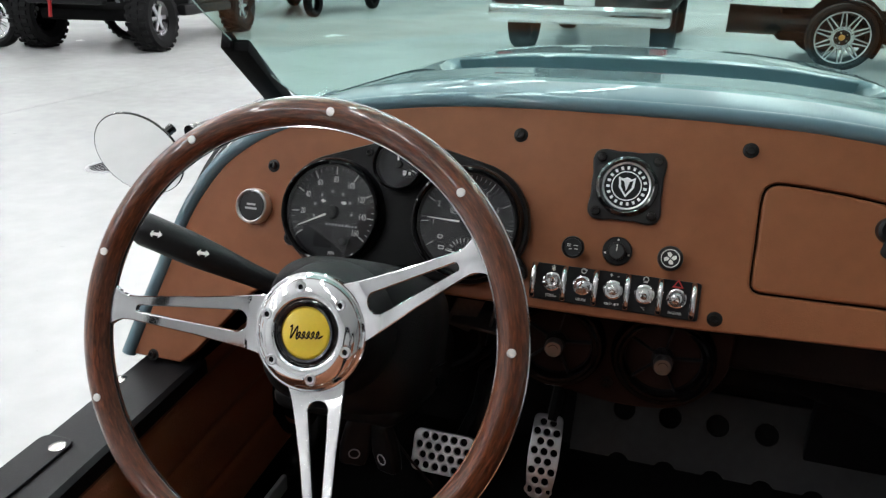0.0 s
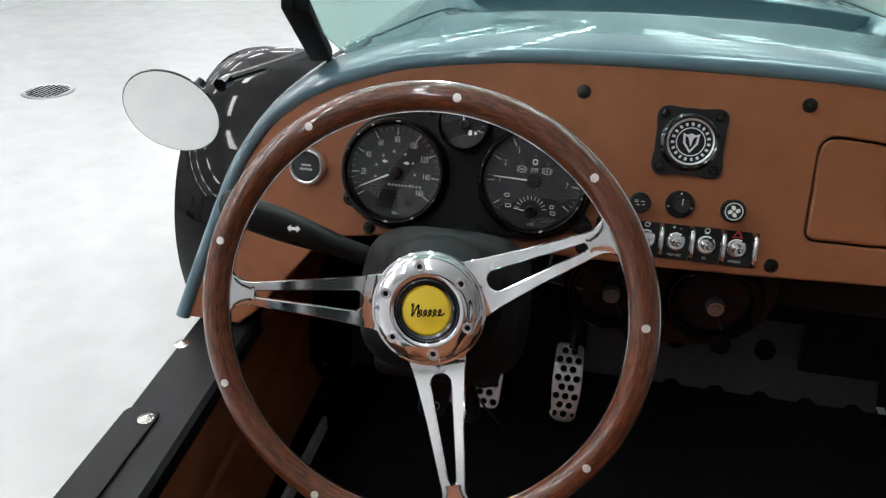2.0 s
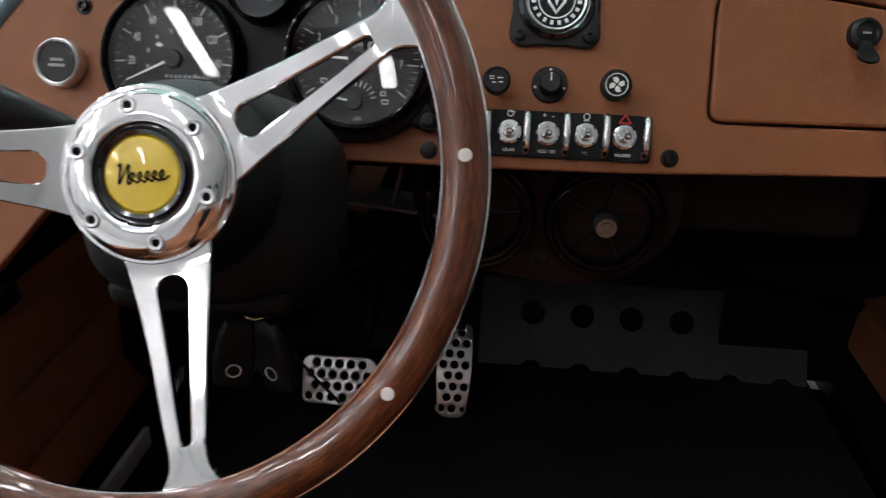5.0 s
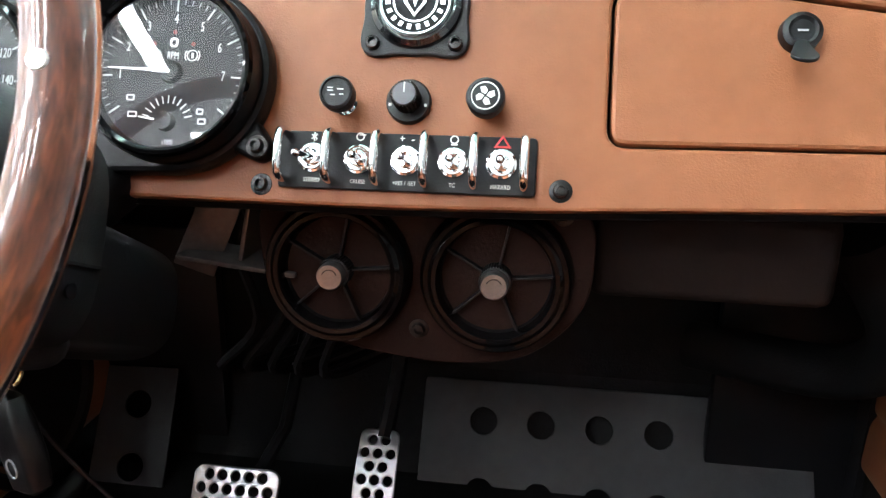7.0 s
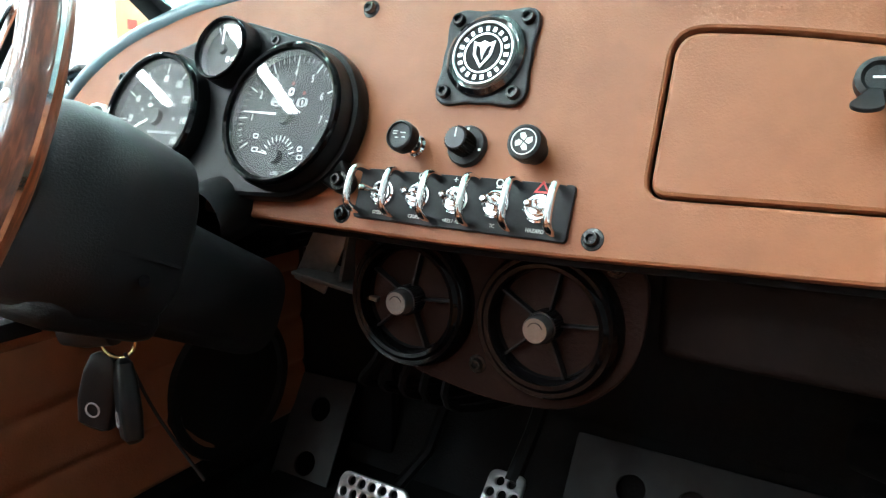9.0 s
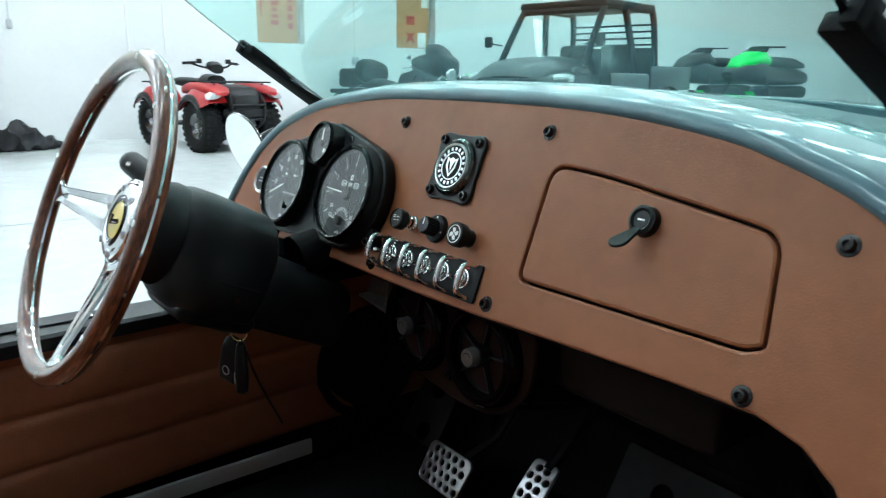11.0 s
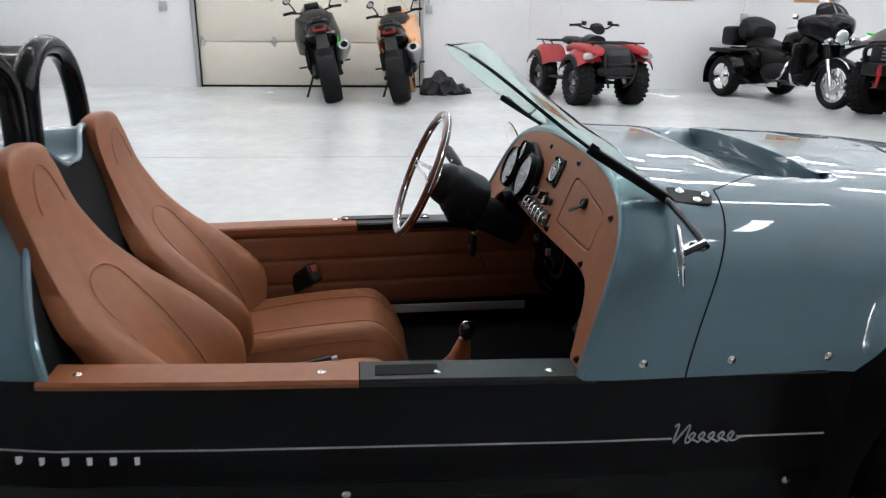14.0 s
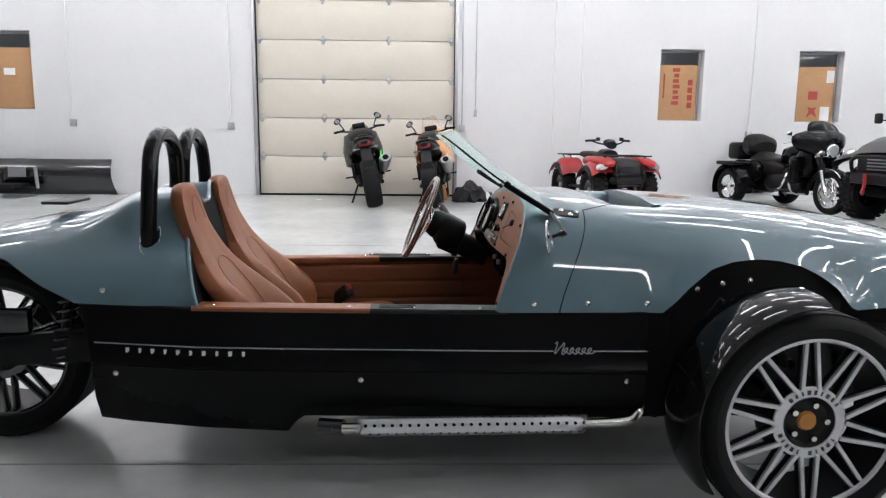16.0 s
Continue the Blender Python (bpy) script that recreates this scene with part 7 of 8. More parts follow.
def quad(m):
    """Origin on the floor mid-way between the axles, nose along +y."""
    q = thing("quad_bike", "red and black utility quad bike parked against the wall", "quad bike", m)
    for x in (-1, 1):
        for y in (-0.64, 0.64):
            lugged(q, "wheel", 0.33, 0.25, 0.155, pose(x * 0.43, y, 0.33), 0, x)
        for yy, nm, a0, a1 in ((0.64, "front_fender", 42, 150), (-0.64, "rear_fender", 30, 140)):
            def shell(u, v, yy=yy, a0=a0, a1=a1, x=x):
                a = radians(a0 + (a1 - a0) * u)
                r = 0.435 + 0.03 * math.sin(math.pi * u) - 0.085 * smooth(0.66, 1.0, v)
                return (x * (0.20 + 0.39 * v), yy + r * math.cos(a), 0.335 + 1.02 * r * math.sin(a))
            fn = part(nm, thick(shell, 26, 12, 0.012), RED, q, "red front mudguard" if yy > 0 else "red rear mudguard", angle=50)
            lip = [shell(k / 25, 1.0) for k in range(26)]
            part("fender_flare", loft([[(px + x * dx, py, pz + dz) for dx, dz in ((-0.03, 0.012), (0.010, 0.0), (0.026, -0.04), (0.014, -0.075))] for px, py, pz in lip], False, False), PLASTIC, fn, "black plastic mudguard edge")
        part("headlamp", blob([(0.95, 0.71, 0.05, 0.03), (1.0, 0.70, 0.11, 0.052), (1.06, 0.69, 0.075, 0.035)]), HEADLAMP, q, at=pose(x * 0.27, -0.03, 0.045, 0, x * 14, 0))
        part("cowl_side", blob([(0.10, 0.78, 0.05, 0.05), (0.35, 0.82, 0.12, 0.06), (0.70, 0.82, 0.15, 0.055), (0.98, 0.775, 0.13, 0.045), (1.08, 0.745, 0.06, 0.02)], 20, 3.2), RED, q, "red front cowl", at=pose(x * 0.27, 0, 0, 0, x * 6, 0))
        part("grip", tube([(x * 0.24, 0.22, 1.12), (x * 0.40, 0.16, 1.11)], 0.018, 8), RUBBER, q)
        part("brake_lever", join(tube([(x * 0.22, 0.27, 1.12), (x * 0.38, 0.24, 1.105)], 0.007, 6), box(x * 0.21, 0.25, 1.14, 0.06, 0.06, 0.06, 0.012)), PLASTIC, q)
        part("footwell", box(x * 0.36, 0.0, 0.34, 0.26, 0.62, 0.03, 0.01), PLASTIC, q)
        part("suspension_strut", tube([(x * 0.33, 0.64, 0.30), (x * 0.2, 0.60, 0.66)], 0.03, 10), STEELGREY, q)
    part("handlebar", tube(spline([(-0.3, 0.18, 1.115), (-0.14, 0.26, 1.06), (0.14, 0.26, 1.06), (0.3, 0.18, 1.115)], 5), 0.013, 8), SATIN_BLACK, q)
    part("instrument_pod", blob([(0.16, 1.06, 0.06, 0.03), (0.24, 1.08, 0.11, 0.06), (0.34, 1.04, 0.09, 0.06)]), PLASTIC, q)
    part("fuel_tank", blob([(-0.1, 0.80, 0.12, 0.08), (0.1, 0.86, 0.15, 0.12), (0.3, 0.86, 0.14, 0.10)]), PLASTIC, q)
    part("seat", blob([(-0.7, 0.86, 0.10, 0.03), (-0.6, 0.87, 0.16, 0.06), (-0.3, 0.85, 0.16, 0.07), (-0.05, 0.84, 0.12, 0.05)]), SEATBLACK, q)
    part("engine", box(0, 0.0, 0.45, 0.36, 0.7, 0.4, 0.05), MATT_BLACK, q)
    part("nose_panel", blob([(0.3, 0.78, 0.22, 0.06), (0.6, 0.76, 0.27, 0.09), (0.85, 0.70, 0.27, 0.13), (0.97, 0.66, 0.24, 0.13), (1.03, 0.62, 0.17, 0.10)], 24, 4.0), PLASTIC, q)
    part("lower_bumper", blob([(0.8, 0.50, 0.20, 0.05), (0.95, 0.50, 0.30, 0.07), (1.06, 0.50, 0.22, 0.05)], 24, 4.0), PLASTIC, q)
    bars = [tube(spline([(x * 0.22, 0.98, 0.74), (x * 0.24, 1.05, 0.60), (x * 0.2, 1.06, 0.40), (x * 0.12, 0.98, 0.28)], 5), 0.018, 8) for x in (-1, 1)] + [tube([(-0.24, 1.05, 0.6), (0.24, 1.05, 0.6)], 0.016, 8), tube([(-0.2, 1.06, 0.42), (0.2, 1.06, 0.42)], 0.016, 8)]
    part("bull_bar", join(*bars), SATIN_BLACK, q, "black front bull bar")
    for y0, y1, z, nm in ((0.42, 0.92, 0.88, "front_rack"), (-1.0, -0.5, 0.86, "rear_rack")):
        rk = [tube([(x, y0, z), (x, y1, z)], 0.010, 6) for x in (-0.36, -0.18, 0.0, 0.18, 0.36)] + [tube([(-0.42, y, z), (0.42, y, z)], 0.012, 6) for y in (y0, y1)] + [tube([(x, y, z), (x * 0.8, y, z - 0.1)], 0.01, 6) for x in (-0.36, 0.36) for y in (y0 + 0.08, y1 - 0.08)]
        rack = part(nm, rk[5], SATIN_BLACK, q)
        for r1 in rk[:5] + rk[6:]:
            part("rack_bar", r1, SATIN_BLACK, rack)
    part("floor_pan", box(0, 0, 0.30, 0.5, 1.2, 0.03, 0.01), MATT_BLACK, q)
    return q


quad(ROOM @ pose(-8.75, 3.42, 0, 0, 0, -79) @ Matrix.Scale(0.95, 4))


def tourer_trike(m):
    t = thing("touring_trike", "black chrome-trimmed touring motor trike parked against the wall", "trike", m)
    w = part("front_wheel", wheel_ring(0.33, 0.14, 0.23), RUBBER, t, at=pose(0, 1.72, 0.33))
    part("rim", lathe([(0.232, 0.05), (0.215, 0.055), (0.2, 0.03), (0.2, -0.03), (0.215, -0.055), (0.232, -0.05)], 36, True, pose(0, 0, 0, 0, 90, 0)), CHROME, w)
    for k in range(18):
        part("spoke", tube([(0.0, 0.03, 0), (0.0, 0.205, 0)], 0.007, 5), CHROME, w, at=pose(0.01 * (k % 2 * 2 - 1), 0, 0, 20 * k, 0, 0))
    part("brake_disc", lathe([(0.07, 0.06), (0.14, 0.06), (0.14, 0.066), (0.07, 0.066)], 28, True, pose(0, 0, 0, 0, 90, 0)), STEEL, w)
    for s in (-1, 1):
        part("fork_leg", tube([(s * 0.115, 1.74, 0.33), (s * 0.115, 1.50, 0.98)], 0.036, 12), CHROME, t, "chrome fork leg")
        rw = part("rear_wheel", wheel_ring(0.31, 0.2, 0.19), RUBBER, t, at=pose(s * 0.52, 0, 0.31))
        part("rim", lathe([(0.192, 0.08), (0.17, 0.07), (0.10, 0.03), (0.05, 0.06), (0.0, 0.06)], 28, False, pose(0, 0, 0, 0, 90 * s, 0)), CHROME, rw)
        part("rear_fender", thick(lambda u, v, s=s: (s * (0.38 + 0.28 * v), 0.39 * math.cos(radians(-15 + 215 * u)) * (1 - 0.04 * abs(2 * v - 1) ** 4), 0.31 + 0.39 * math.sin(radians(-15 + 215 * u)) * (1 - 0.04 * abs(2 * v - 1) ** 4)), 30, 8, 0.006), MUDBLACK, t, "gloss black rear mudguard")
        part("spot_lamp", lathe([(0.0, 0.03), (0.04, 0.028), (0.052, 0.02), (0.055, 0.0), (0.04, -0.05), (0.0, -0.06)], 20, False, pose(s * 0.2, 1.68, 0.90, -90, 0, 0)), CHROME, t)
        part("mirror", join(tube([(s * 0.36, 1.28, 1.12), (s * 0.42, 1.26, 1.18)], 0.008, 6), box(s * 0.44, 1.26, 1.2, 0.09, 0.03, 0.06, 0.015)), CHROME, t)
        part("handlebar", tube(spline([(s * 0.08, 1.38, 1.05), (s * 0.28, 1.28, 1.10), (s * 0.42, 1.10, 1.05)], 5), 0.014, 8), CHROME, t)
        part("saddlebag", blob([(-0.35, 0.55, 0.05, 0.10), (-0.25, 0.56, 0.10, 0.17), (0.3, 0.56, 0.10, 0.17), (0.42, 0.55, 0.05, 0.10)]), MUDBLACK, t, at=pose(s * 0.27, 0, 0.02))
        part("exhaust", tube([(s * 0.24, 0.9, 0.26), (s * 0.28, 0.4, 0.24), (s * 0.28, -0.3, 0.24)], 0.042, 12), CHROME, t)
        part("engine_guard", tube(spline([(s * 0.12, 1.18, 0.70), (s * 0.33, 1.2, 0.56), (s * 0.3, 1.2, 0.34), (s * 0.12, 1.15, 0.26)], 5), 0.018, 8), CHROME, t)
        part("header_pipe", tube(spline([(s * 0.06, 0.85, 0.62), (s * 0.2, 0.95, 0.55), (s * 0.22, 0.85, 0.36), (s * 0.24, 0.7, 0.28)], 5), 0.022, 8), CHROME, t)
        part("floorboard", box(s * 0.3, 1.0, 0.32, 0.11, 0.3, 0.02, 0.008), PLASTIC, t)
        part("lower_fairing", box(s * 0.27, 1.24, 0.64, 0.20, 0.15, 0.44, 0.06, 3), MUDBLACK, t)
        part("fork_shroud", tube([(s * 0.115, 1.62, 0.66), (s * 0.115, 1.48, 1.02)], 0.055, 12), MUDBLACK, t)
        part("fender_box", box(s * 0.52, -0.02, 0.70, 0.30, 0.56, 0.07, 0.03, 3), MUDBLACK, t)
    part("front_fender", thick(lambda u, v: (0.09 * (2 * v - 1), 1.72 + (0.365 - 0.02 * (2 * v - 1) ** 2) * math.cos(radians(15 + 165 * u)), 0.33 + (0.365 - 0.02 * (2 * v - 1) ** 2) * math.sin(radians(15 + 165 * u))), 30, 8, 0.005), MUDBLACK, t)
    part("fender_trim", tube([(0.095, 1.72 + 0.36 * math.cos(radians(a)), 0.33 + 0.36 * math.sin(radians(a))) for a in range(40, 130, 10)], 0.008, 6), CHROME, t)
    part("batwing_fairing", loft([[(w * math.cos(a), y, cz + (0.2 if math.sin(a) > 0 else 0.22) * hh * math.copysign(abs(math.sin(a)) ** 0.8, math.sin(a)) + 0.03 * abs(math.cos(a)) ** 3) for a in [2 * math.pi * k / 28 for k in range(28)]] for y, cz, w, hh in ((1.30, 1.08, 0.43, 0.8), (1.40, 1.08, 0.42, 0.95), (1.52, 1.06, 0.34, 0.95), (1.62, 1.02, 0.22, 0.8), (1.66, 1.0, 0.12, 0.5))]), MUDBLACK, t, "gloss black batwing fairing")
    part("wind_deflector", thick(lambda u, v: (0.27 * (2 * u - 1) * (0.25 + 0.75 * math.sqrt(max(0.0, 1 - v ** 2.4))), 1.46 - 0.12 * v + 0.06 * (1 - (2 * u - 1) ** 2), 1.19 + 0.20 * v), 18, 14, 0.005), MUDBLACK, t, "dark smoked deflector")
    hl = part("headlamp", lathe([(0.0, 0.03), (0.07, 0.022), (0.09, 0.008), (0.1, 0.0), (0.105, -0.02), (0.09, -0.1)], 32, False, pose(0, 1.68, 0.95, -90, 0, 0)), CHROME, t, "round chrome headlamp")
    part("lens", lathe([(0.0, 0.035), (0.07, 0.027), (0.085, 0.012)], 28, False, pose(0, 1.68, 0.95, -90, 0, 0)), HEADLAMP, hl)
    part("fuel_tank", blob([(0.62, 0.80, 0.08, 0.06), (0.75, 0.86, 0.16, 0.13), (1.0, 0.90, 0.18, 0.14), (1.2, 0.92, 0.10, 0.09)]), MUDBLACK, t)
    part("seat", blob([(-0.1, 0.78, 0.14, 0.06), (0.1, 0.80, 0.2, 0.10), (0.3, 0.78, 0.2, 0.09), (0.45, 0.74, 0.2, 0.08), (0.7, 0.76, 0.13, 0.06)]), SEATBLACK, t)
    part("back_rest", blob([(-0.26, 1.0, 0.18, 0.13), (-0.16, 1.01, 0.27, 0.19), (0.02, 0.98, 0.27, 0.17), (0.10, 0.95, 0.2, 0.11)]), SEATBLACK, t)
    part("saddle_skirt", blob([(0.0, 0.66, 0.16, 0.10), (0.2, 0.64, 0.24, 0.16), (0.55, 0.62, 0.23, 0.16), (0.80, 0.60, 0.15, 0.10)], 20, 3.2), SEATBLACK, t)
    part("gearbox_cover", blob([(0.35, 0.42, 0.16, 0.10), (0.5, 0.42, 0.25, 0.15), (0.75, 0.42, 0.25, 0.15), (0.95, 0.42, 0.15, 0.10)], 20, 3.2), SATIN_BLACK, t)
    part("top_case", join(box(0, -0.42, 0.90, 0.52, 0.40, 0.30, 0.07, 4)), MUDBLACK, t, "gloss black top case")
    part("trunk_body", box(0, -0.15, 0.50, 0.75, 0.7, 0.32, 0.06, 3), MUDBLACK, t)
    part("engine", join(box(0, 0.85, 0.45, 0.26, 0.4, 0.3, 0.04), xf(lathe([(0.09, 0), (0.1, 0.04), (0.09, 0.08), (0.1, 0.12), (0.09, 0.16), (0.1, 0.2), (0.06, 0.26)], 20), pose(0, 0.78, 0.5, 22, 0, 0)), xf(lathe([(0.09, 0), (0.1, 0.04), (0.09, 0.08), (0.1, 0.12), (0.09, 0.16), (0.1, 0.2), (0.06, 0.26)], 20), pose(0, 0.9, 0.5, -22, 0, 0))), STEEL, t, "polished V-twin engine")
    part("frame", join(tube([(0, 0.2, 0.3), (0, 1.2, 0.3), (0, 1.45, 0.9)], 0.03, 8), box(0, 0.35, 0.36, 0.3, 0.7, 0.2, 0.03)), MATT_BLACK, t)
    part("neck_cover", blob([(0.95, 0.70, 0.12, 0.16), (1.1, 0.72, 0.18, 0.26), (1.3, 0.78, 0.20, 0.27), (1.42, 0.85, 0.14, 0.18)], 20, 3.2), MUDBLACK, t)
    part("engine_block", box(0, 0.92, 0.48, 0.30, 0.5, 0.36, 0.06, 3), SATIN_BLACK, t)
    part("turn_signal_bar", tube([(-0.26, 1.64, 0.86), (0.26, 1.64, 0.86)], 0.012, 8), CHROME, t)
    return t


tourer_trike(ROOM @ pose(-9.34, 6.30, 0, 0, 0, -80))


def side_by_side(m):
    """Front axle at y = 0, nose along +y."""
    u = thing("side_by_side", "dark grey utility side-by-side with a black cab frame", "utility vehicle", m)
    for s in (-1, 1):
        for y in (0.17, -1.92):
            lugged(u, "wheel", 0.335, 0.26, 0.17, pose(s * 0.66, y, 0.335), 6, s)
        part("front_fender", loft([[(s * a, y, z) for a, z in ((0.45, zt + 0.03), (0.62, zt), (0.78, zt - 0.04), (0.79, zt - 0.14), (0.77, zt - 0.15))] for y, zt in ((-0.30, 0.66), (-0.22, 0.80), (-0.04, 0.92), (0.25, 0.93), (0.45, 0.88), (0.60, 0.78))], False, False), GREYPAINT, u, "dark grey front wing")
        part("headlamp", blob([(0.38, 0.86, 0.05, 0.03), (0.45, 0.85, 0.13, 0.055), (0.52, 0.83, 0.09, 0.04)]), HEADLAMP, u, at=pose(s * 0.5, 0, 0, 0, 0, -s * 25))
        part("door", loft([[(s * x, y, z) for x, z in ((0.72, 0.42), (0.76, 0.60), (0.76, 0.86), (0.74, 0.92))] for y in (-1.42, -0.9, -0.5)], False, False), GREYPAINT, u, "dark grey half door")
        part("door_panel", box(s * 0.765, -0.97, 0.60, 0.02, 0.8, 0.30, 0.006), PLASTIC, u)
        part("rocker_panel", box(s * 0.70, -0.96, 0.38, 0.12, 1.2, 0.12, 0.03), PLASTIC, u)
        part("cab_post", tube(spline([(s * 0.64, -0.06, 0.98), (s * 0.62, -0.30, 1.38), (s * 0.60, -0.50, 1.68), (s * 0.60, -0.66, 1.72)], 5), 0.042, 10), SATIN_BLACK, u, "black cab frame post")
        part("cab_post", tube(spline([(s * 0.60, -0.66, 1.72), (s * 0.60, -1.45, 1.72), (s * 0.62, -1.66, 1.64), (s * 0.66, -1.74, 0.9)], 5), 0.042, 10), SATIN_BLACK, u)
        part("cab_post", tube(spline([(s * 0.60, -0.98, 1.71), (s * 0.66, -1.06, 1.30), (s * 0.70, -1.10, 0.9)], 5), 0.045, 10), SATIN_BLACK, u)
        part("mirror", join(tube([(s * 0.62, -0.1, 1.25), (s * 0.78, -0.08, 1.28)], 0.01, 6), box(s * 0.84, -0.08, 1.30, 0.12, 0.05, 0.14, 0.03)), PLASTIC, u)
        part("seat", join(box(s * 0.32, -1.05, 0.68, 0.5, 0.46, 0.14, 0.05, 3), box(s * 0.32, -1.32, 0.98, 0.48, 0.14, 0.62, 0.06, 3)), SEATBLACK, u)
        part("bed_side", box(s * 0.70, -2.1, 0.86, 0.05, 1.15, 0.32, 0.02), GREYPAINT, u)
        part("rear_fender", thick(lambda uu, v, s=s: (s * (0.52 + 0.28 * v), -1.92 + 0.42 * math.cos(radians(10 + 160 * uu)), 0.335 + 0.42 * math.sin(radians(10 + 160 * uu))), 20, 6, 0.006), PLASTIC, u)
    part("bonnet", loft([[(w * math.cos(a), y, z0 + h * max(0, math.sin(a)) ** 0.6) for a in [math.pi * k / 16 for k in range(17)]] for y, w, z0, h in ((-0.12, 0.68, 0.92, 0.20), (0.2, 0.64, 0.90, 0.19), (0.42, 0.58, 0.85, 0.15), (0.56, 0.50, 0.78, 0.09))], False, False), GREYPAINT, u, "grey bonnet")
    part("nose", box(0, 0.46, 0.72, 0.9, 0.18, 0.26, 0.05, 3), PLASTIC, u)
    part("grille", join(*[box(0, 0.555, 0.66 + 0.04 * k, 0.5, 0.02, 0.016, 0.004) for k in range(5)]), GREYPLASTIC, u)
    part("winch_bumper", join(box(0, 0.60, 0.55, 0.85, 0.10, 0.14, 0.03, 3), tube(spline([(-0.4, 0.6, 0.55), (-0.36, 0.68, 0.78), (0, 0.70, 0.82), (0.36, 0.68, 0.78), (0.4, 0.6, 0.55)], 5), 0.025, 8)), SATIN_BLACK, u, "black winch bumper")
    part("winch_hook", join(tube([(0.12, 0.68, 0.52), (0.13, 0.70, 0.36)], 0.018, 8), box(0.12, 0.69, 0.56, 0.04, 0.03, 0.1, 0.01)), RED, u, "red winch hook strap")
    part("chassis", box(0, -1.0, 0.36, 1.1, 2.6, 0.12, 0.03), MATT_BLACK, u)
    part("dash_cowl", box(0, -0.2, 0.92, 1.25, 0.22, 0.2, 0.05), PLASTIC, u)
    part("bed_floor", box(0, -2.1, 0.74, 1.4, 1.15, 0.05, 0.01), PLASTIC, u)
    part("tailgate", box(0, -2.68, 0.86, 1.4, 0.05, 0.32, 0.02), GREYPAINT, u)
    part("roof", box(0, -1.06, 1.75, 1.30, 1.2, 0.09, 0.03, 3), SATIN_BLACK, u, "black cab roof")
    part("cab_beam", tube([(-0.60, -0.50, 1.68), (0.60, -0.50, 1.68)], 0.045, 10), SATIN_BLACK, u)
    ws = part("windscreen", thick(lambda uu, v: (0.56 * (2 * uu - 1), -0.08 - 0.42 * v, 1.02 + 0.66 * v), 6, 6, 0.005), LENS, u)
    ws.visible_shadow = False
    part("rear_screen", join(*[tube([(-0.60, -1.70, 1.30 + 0.085 * k), (0.60, -1.70, 1.30 + 0.085 * k)], 0.014, 6) for k in range(4)] + [box(0, -1.71, 1.08, 1.24, 0.03, 0.36, 0.01)]), SATIN_BLACK, u)
    part("steering_wheel", tube([(-0.32 + 0.17 * math.cos(a), -0.48 + 0.06 * math.sin(a), 1.05 + 0.16 * math.sin(a)) for a in [2 * math.pi * k / 28 for k in range(28)]], 0.014, 8, True), PLASTIC, u)
    return u


side_by_side(pose(-6.70, 7.72, -0.045, 0, 0, 188) @ Matrix.Scale(1.14, 4))

# snow plough blade against the wall
pl = thing("snow_plough", "black snow plough blade with its mount standing on the floor", "plough", ROOM @ pose(-9.85, -6.3, 0))
part("blade", thick(lambda u, v: (0.16 * math.sin(3.0 * v) - 0.02, -1.35 + 2.7 * u + (0.06 * (1 - v) if u > 0.98 else 0), 0.02 + 0.62 * v), 20, 16, 0.012), GLOSS_BLACK, pl, "curved black blade")
part("mount_frame", join(box(0.42, -0.25, 0.2, 0.5, 0.5, 0.06, 0.01), box(0.3, -0.25, 0.12, 0.2, 0.7, 0.1, 0.02)), SATIN_BLACK, pl)
for yy in (-0.55, 0.15):
    part("spring", tube([(0.22, yy, 0.14), (0.26, yy, 0.5)], 0.03, 8), STEELGREY, pl)
part("warning_label", box(0.2, -0.2, 0.42, 0.01, 0.30, 0.17), GREYPLASTIC, pl)

# green dirt bike parts behind the trike
dk = thing("green_dirt_bike", "green dirt bike standing between trike and utility vehicle", "dirt bike", ROOM @ pose(-8.3, 7.75, 0, 0, 0, -80))
for y in (0.0, 1.35):
    w = part("wheel", wheel_ring(0.32, 0.11, 0.24), RUBBER, dk, at=pose(0, y, 0.32))
    part("tread", knobs(0.32, 0.11), RUBBER, w)
part("front_fender", blob([(1.05, 0.84, 0.04, 0.02), (1.25, 0.88, 0.09, 0.03), (1.6, 0.84, 0.08, 0.02), (1.75, 0.80, 0.03, 0.01)]), GREEN, dk, "green front mudguard")
part("rear_fender", blob([(-0.45, 0.98, 0.04, 0.015), (-0.2, 0.95, 0.10, 0.03), (0.2, 0.88, 0.11, 0.04)]), GREEN, dk)
part("number_board", box(0, 1.18, 1.05, 0.24, 0.05, 0.26, 0.03), GREEN, dk, "green front number board")
part("shrouds", blob([(0.6, 0.8, 0.08, 0.1), (0.8, 0.84, 0.17, 0.16), (1.0, 0.86, 0.12, 0.12)]), GREEN, dk)
part("seat", blob([(-0.2, 0.96, 0.08, 0.03), (0.3, 0.92, 0.09, 0.05), (0.65, 0.95, 0.07, 0.04)]), SEATBLACK, dk)
part("engine", box(0, 0.65, 0.5, 0.24, 0.4, 0.4, 0.05), MATT_BLACK, dk)
for s in (-1, 1):
    part("fork_leg", tube([(s * 0.09, 1.35, 0.32), (s * 0.09, 1.08, 1.05)], 0.026, 8), STEELGREY, dk)
part("handlebar", tube([(-0.38, 0.98, 1.16), (-0.15, 1.05, 1.12), (0.15, 1.05, 1.12), (0.38, 0.98, 1.16)], 0.013, 8), SATIN_BLACK, dk)


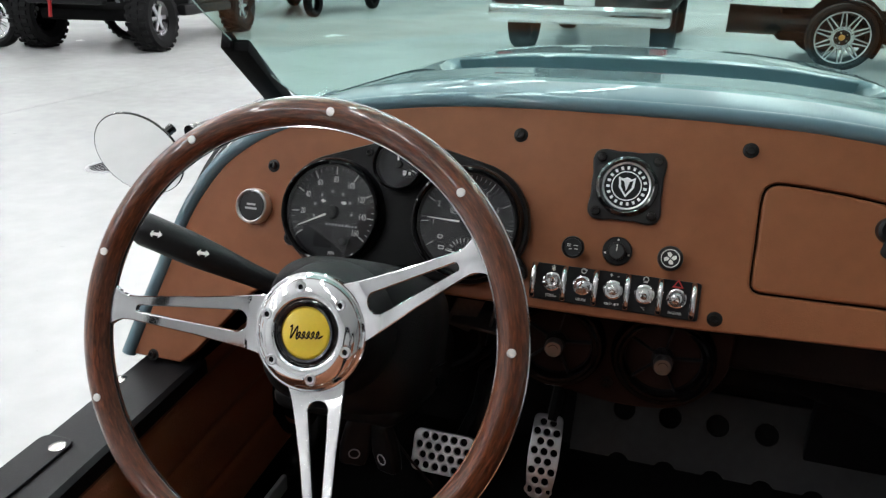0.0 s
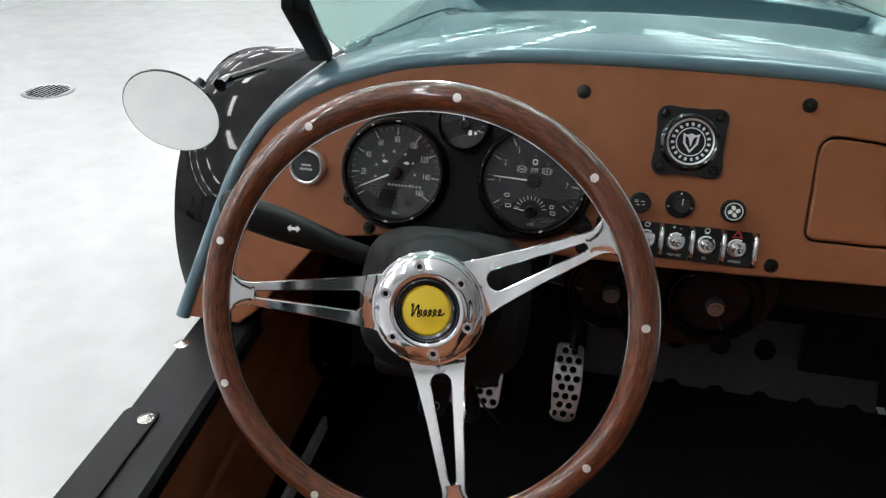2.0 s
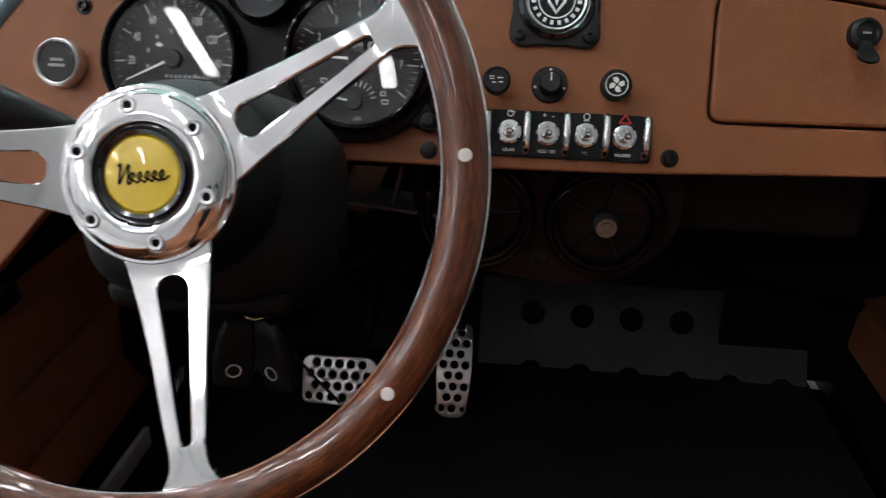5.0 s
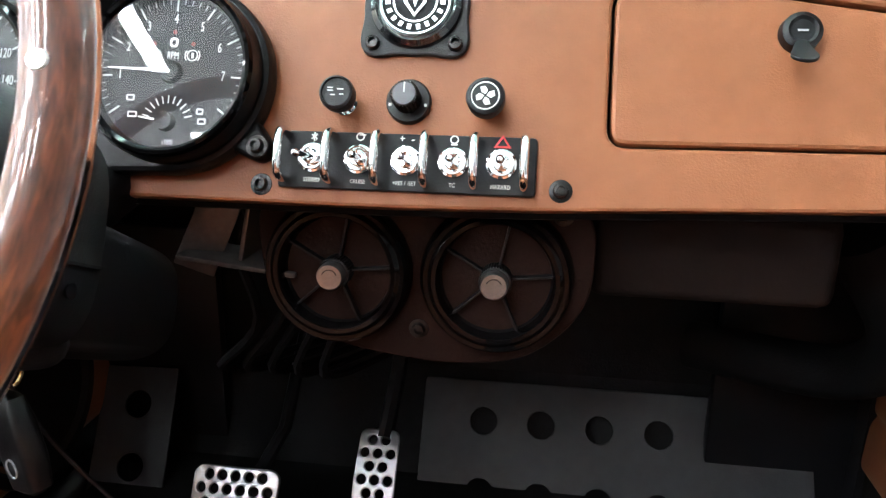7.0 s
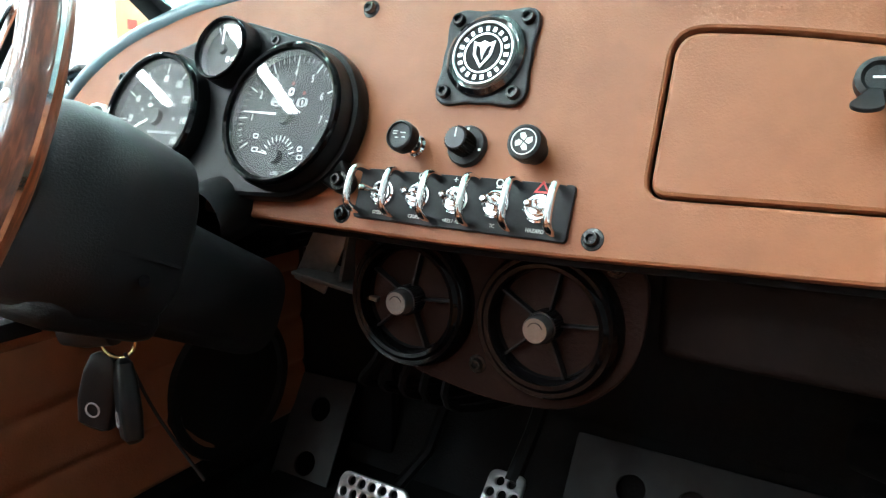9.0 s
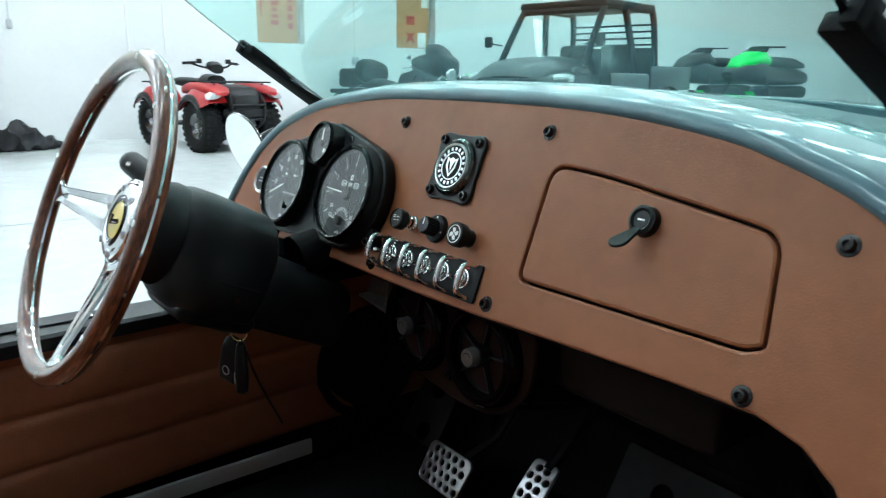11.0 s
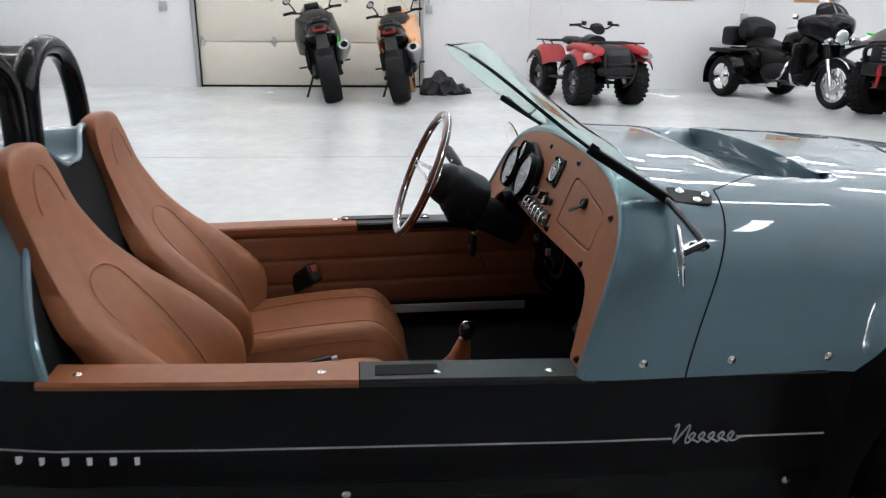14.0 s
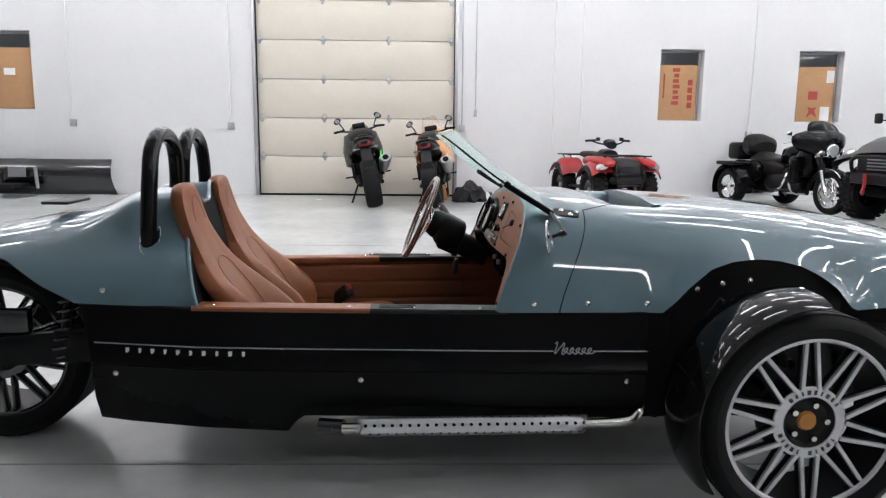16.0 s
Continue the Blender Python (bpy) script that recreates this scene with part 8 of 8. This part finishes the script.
def jet_ski(m, paint, label):
    j = thing("snowmobile", label, "snowmobile", m, "parked snowmobiles")
    part("hull", blob([(-1.2, 0.42, 0.18, 0.12), (-0.9, 0.44, 0.24, 0.16), (0.0, 0.46, 0.26, 0.18), (0.6, 0.52, 0.34, 0.22), (1.0, 0.50, 0.26, 0.16), (1.25, 0.46, 0.1, 0.06)]), SATIN_BLACK, j)
    part("cowl", blob([(0.1, 0.72, 0.16, 0.08), (0.45, 0.78, 0.28, 0.14), (0.8, 0.70, 0.26, 0.12), (1.1, 0.58, 0.12, 0.05)]), paint, j)
    part("seat", blob([(-1.15, 0.66, 0.12, 0.05), (-0.8, 0.70, 0.17, 0.10), (-0.2, 0.72, 0.17, 0.10), (0.15, 0.72, 0.12, 0.06)]), SEATBLACK, j)
    part("windshield", thick(lambda u, v: (0.26 * (2 * u - 1) * (1 - 0.3 * v), 0.45 - 0.2 * v + 0.1 * (1 - (2 * u - 1) ** 2), 0.88 + 0.11 * v), 12, 6, 0.005), MATT_BLACK, j)
    part("handlebar", tube([(-0.36, 0.05, 0.98), (-0.1, 0.18, 0.98), (0.1, 0.18, 0.98), (0.36, 0.05, 0.98)], 0.014, 8), SATIN_BLACK, j)
    part("track", box(0, -0.5, 0.15, 0.38, 1.5, 0.24, 0.1, 4), RUBBER, j)
    for s in (-1, 1):
        part("ski", loft([[(s * 0.5 + x, y, z) for x in (-0.07, 0.07)] for y, z in ((-0.1, 0.02), (0.9, 0.02), (1.15, 0.06), (1.3, 0.16))] + [[(s * 0.5 + x, y, z + 0.02) for x in (-0.07, 0.07)] for y, z in ((1.3, 0.16), (1.15, 0.06), (0.9, 0.02), (-0.1, 0.02))], False, False), paint, j)
        part("ski_leg", tube([(s * 0.48, 0.6, 0.05), (s * 0.3, 0.55, 0.5)], 0.02, 8), SATIN_BLACK, j)
    return j


tr = thing("flat_trailer", "grey flat trailer carrying two snowmobiles", "trailer", ROOM @ pose(-7.55, 13.5, 0))
part("deck", box(0, 0, 0.52, 2.3, 3.6, 0.06, 0.01), GREYPLASTIC, tr)
part("deck_frame", join(box(1.15, 0, 0.5, 0.06, 3.6, 0.12, 0.01), box(-1.15, 0, 0.5, 0.06, 3.6, 0.12, 0.01), box(0, -1.8, 0.5, 2.3, 0.06, 0.12, 0.01)), GREYPLASTIC, tr, "grey trailer frame")
for s in (-1, 1):
    for yy in (-1.25, 1.3):
        part("wheel", wheel_ring(0.26, 0.16, 0.14), RUBBER, tr, at=pose(s * 0.95, yy, 0.26))
        part("wheel_guard", box(s * 0.95, yy, 0.50, 0.22, 0.62, 0.02, 0.005), WHITE, tr)
part("draw_bar", tube([(0, -1.8, 0.48), (0, -2.25, 0.45)], 0.04, 8), WHITE, tr)
jet_ski(ROOM @ pose(-7.05, 13.5, 0.55, 0, 0, 180), GREEN, "black and green snowmobile on a trailer")
jet_ski(ROOM @ pose(-8.15, 13.4, 0.55, 0, 0, 180), SATIN_BLACK, "all-black snowmobile on a trailer")

sv = thing("dark_pickup", "dark maroon-black pickup truck standing tail towards the roadster", "pickup truck", ROOM @ pose(-1.12, 8.1, 0))
DARKRED = material("dark_maroon_paint", (0.012, 0.005, 0.006), 0.3, 0, 0.1, 4, coat=1.0)
part("body", loft([[(w * math.copysign(abs(math.cos(a)) ** 0.35, math.cos(a)), y, cz + h * math.copysign(abs(math.sin(a)) ** 0.35, math.sin(a))) for a in [2 * math.pi * k / 32 for k in range(32)]] for y, cz, w, h in ((0.0, 0.86, 0.96, 0.30), (0.05, 0.84, 0.99, 0.34), (2.0, 0.84, 1.0, 0.34), (4.6, 0.80, 0.98, 0.32), (5.1, 0.72, 0.9, 0.25))]), DARKRED, sv)
part("cab", loft([[(w * math.copysign(abs(math.cos(a)) ** 0.4, math.cos(a)), y, 1.5 + h * math.copysign(abs(math.sin(a)) ** 0.4, math.sin(a))) for a in [2 * math.pi * k / 32 for k in range(32)]] for y, w, h in ((1.7, 0.85, 0.30), (1.95, 0.86, 0.36), (3.2, 0.84, 0.36), (3.9, 0.8, 0.1))]), GLOSS_BLACK, sv)
part("bumper", box(0, -0.1, 0.52, 1.9, 0.2, 0.2, 0.05, 3), CHROME, sv, "chrome step bumper")
part("plate_bar", box(0, -0.02, 0.68, 0.32, 0.02, 0.16, 0.01), PAPER, sv)
part("emblem", box(0.05, -0.01, 0.92, 0.2, 0.02, 0.1, 0.03), PAPER, sv)
for s in (-1, 1):
    part("tail_lamp", box(s * 0.86, 0.01, 0.92, 0.18, 0.08, 0.36, 0.03), RED, sv, "red tail lamp")
    for yy in (1.1, 4.2):
        part("wheel", wheel_ring(0.39, 0.27, 0.22), RUBBER, sv, at=pose(s * 0.83, yy, 0.39))

# a second roadster in white, of the same build
WHITEPAINT = material("pearl_white_paint", (0.62, 0.62, 0.60), 0.3, 0, 0.03, 3, coat=1.0)
twin = copy_thing(car, ROOM @ pose(3.2, 9.65, 0.045, 0, 0, 90))
tagged(twin, "white open three-wheeled roadster with tan cockpit standing further off", "car")
for ob in twin.children_recursive:
    if ob.type == "MESH" and ob.data.materials and ob.data.materials[0] == PAINT:
        ob.material_slots[0].link = "OBJECT"
        ob.material_slots[0].material = WHITEPAINT
        if "label" in ob:
            ob["label"] = ob["label"].replace("blue-grey", "white")
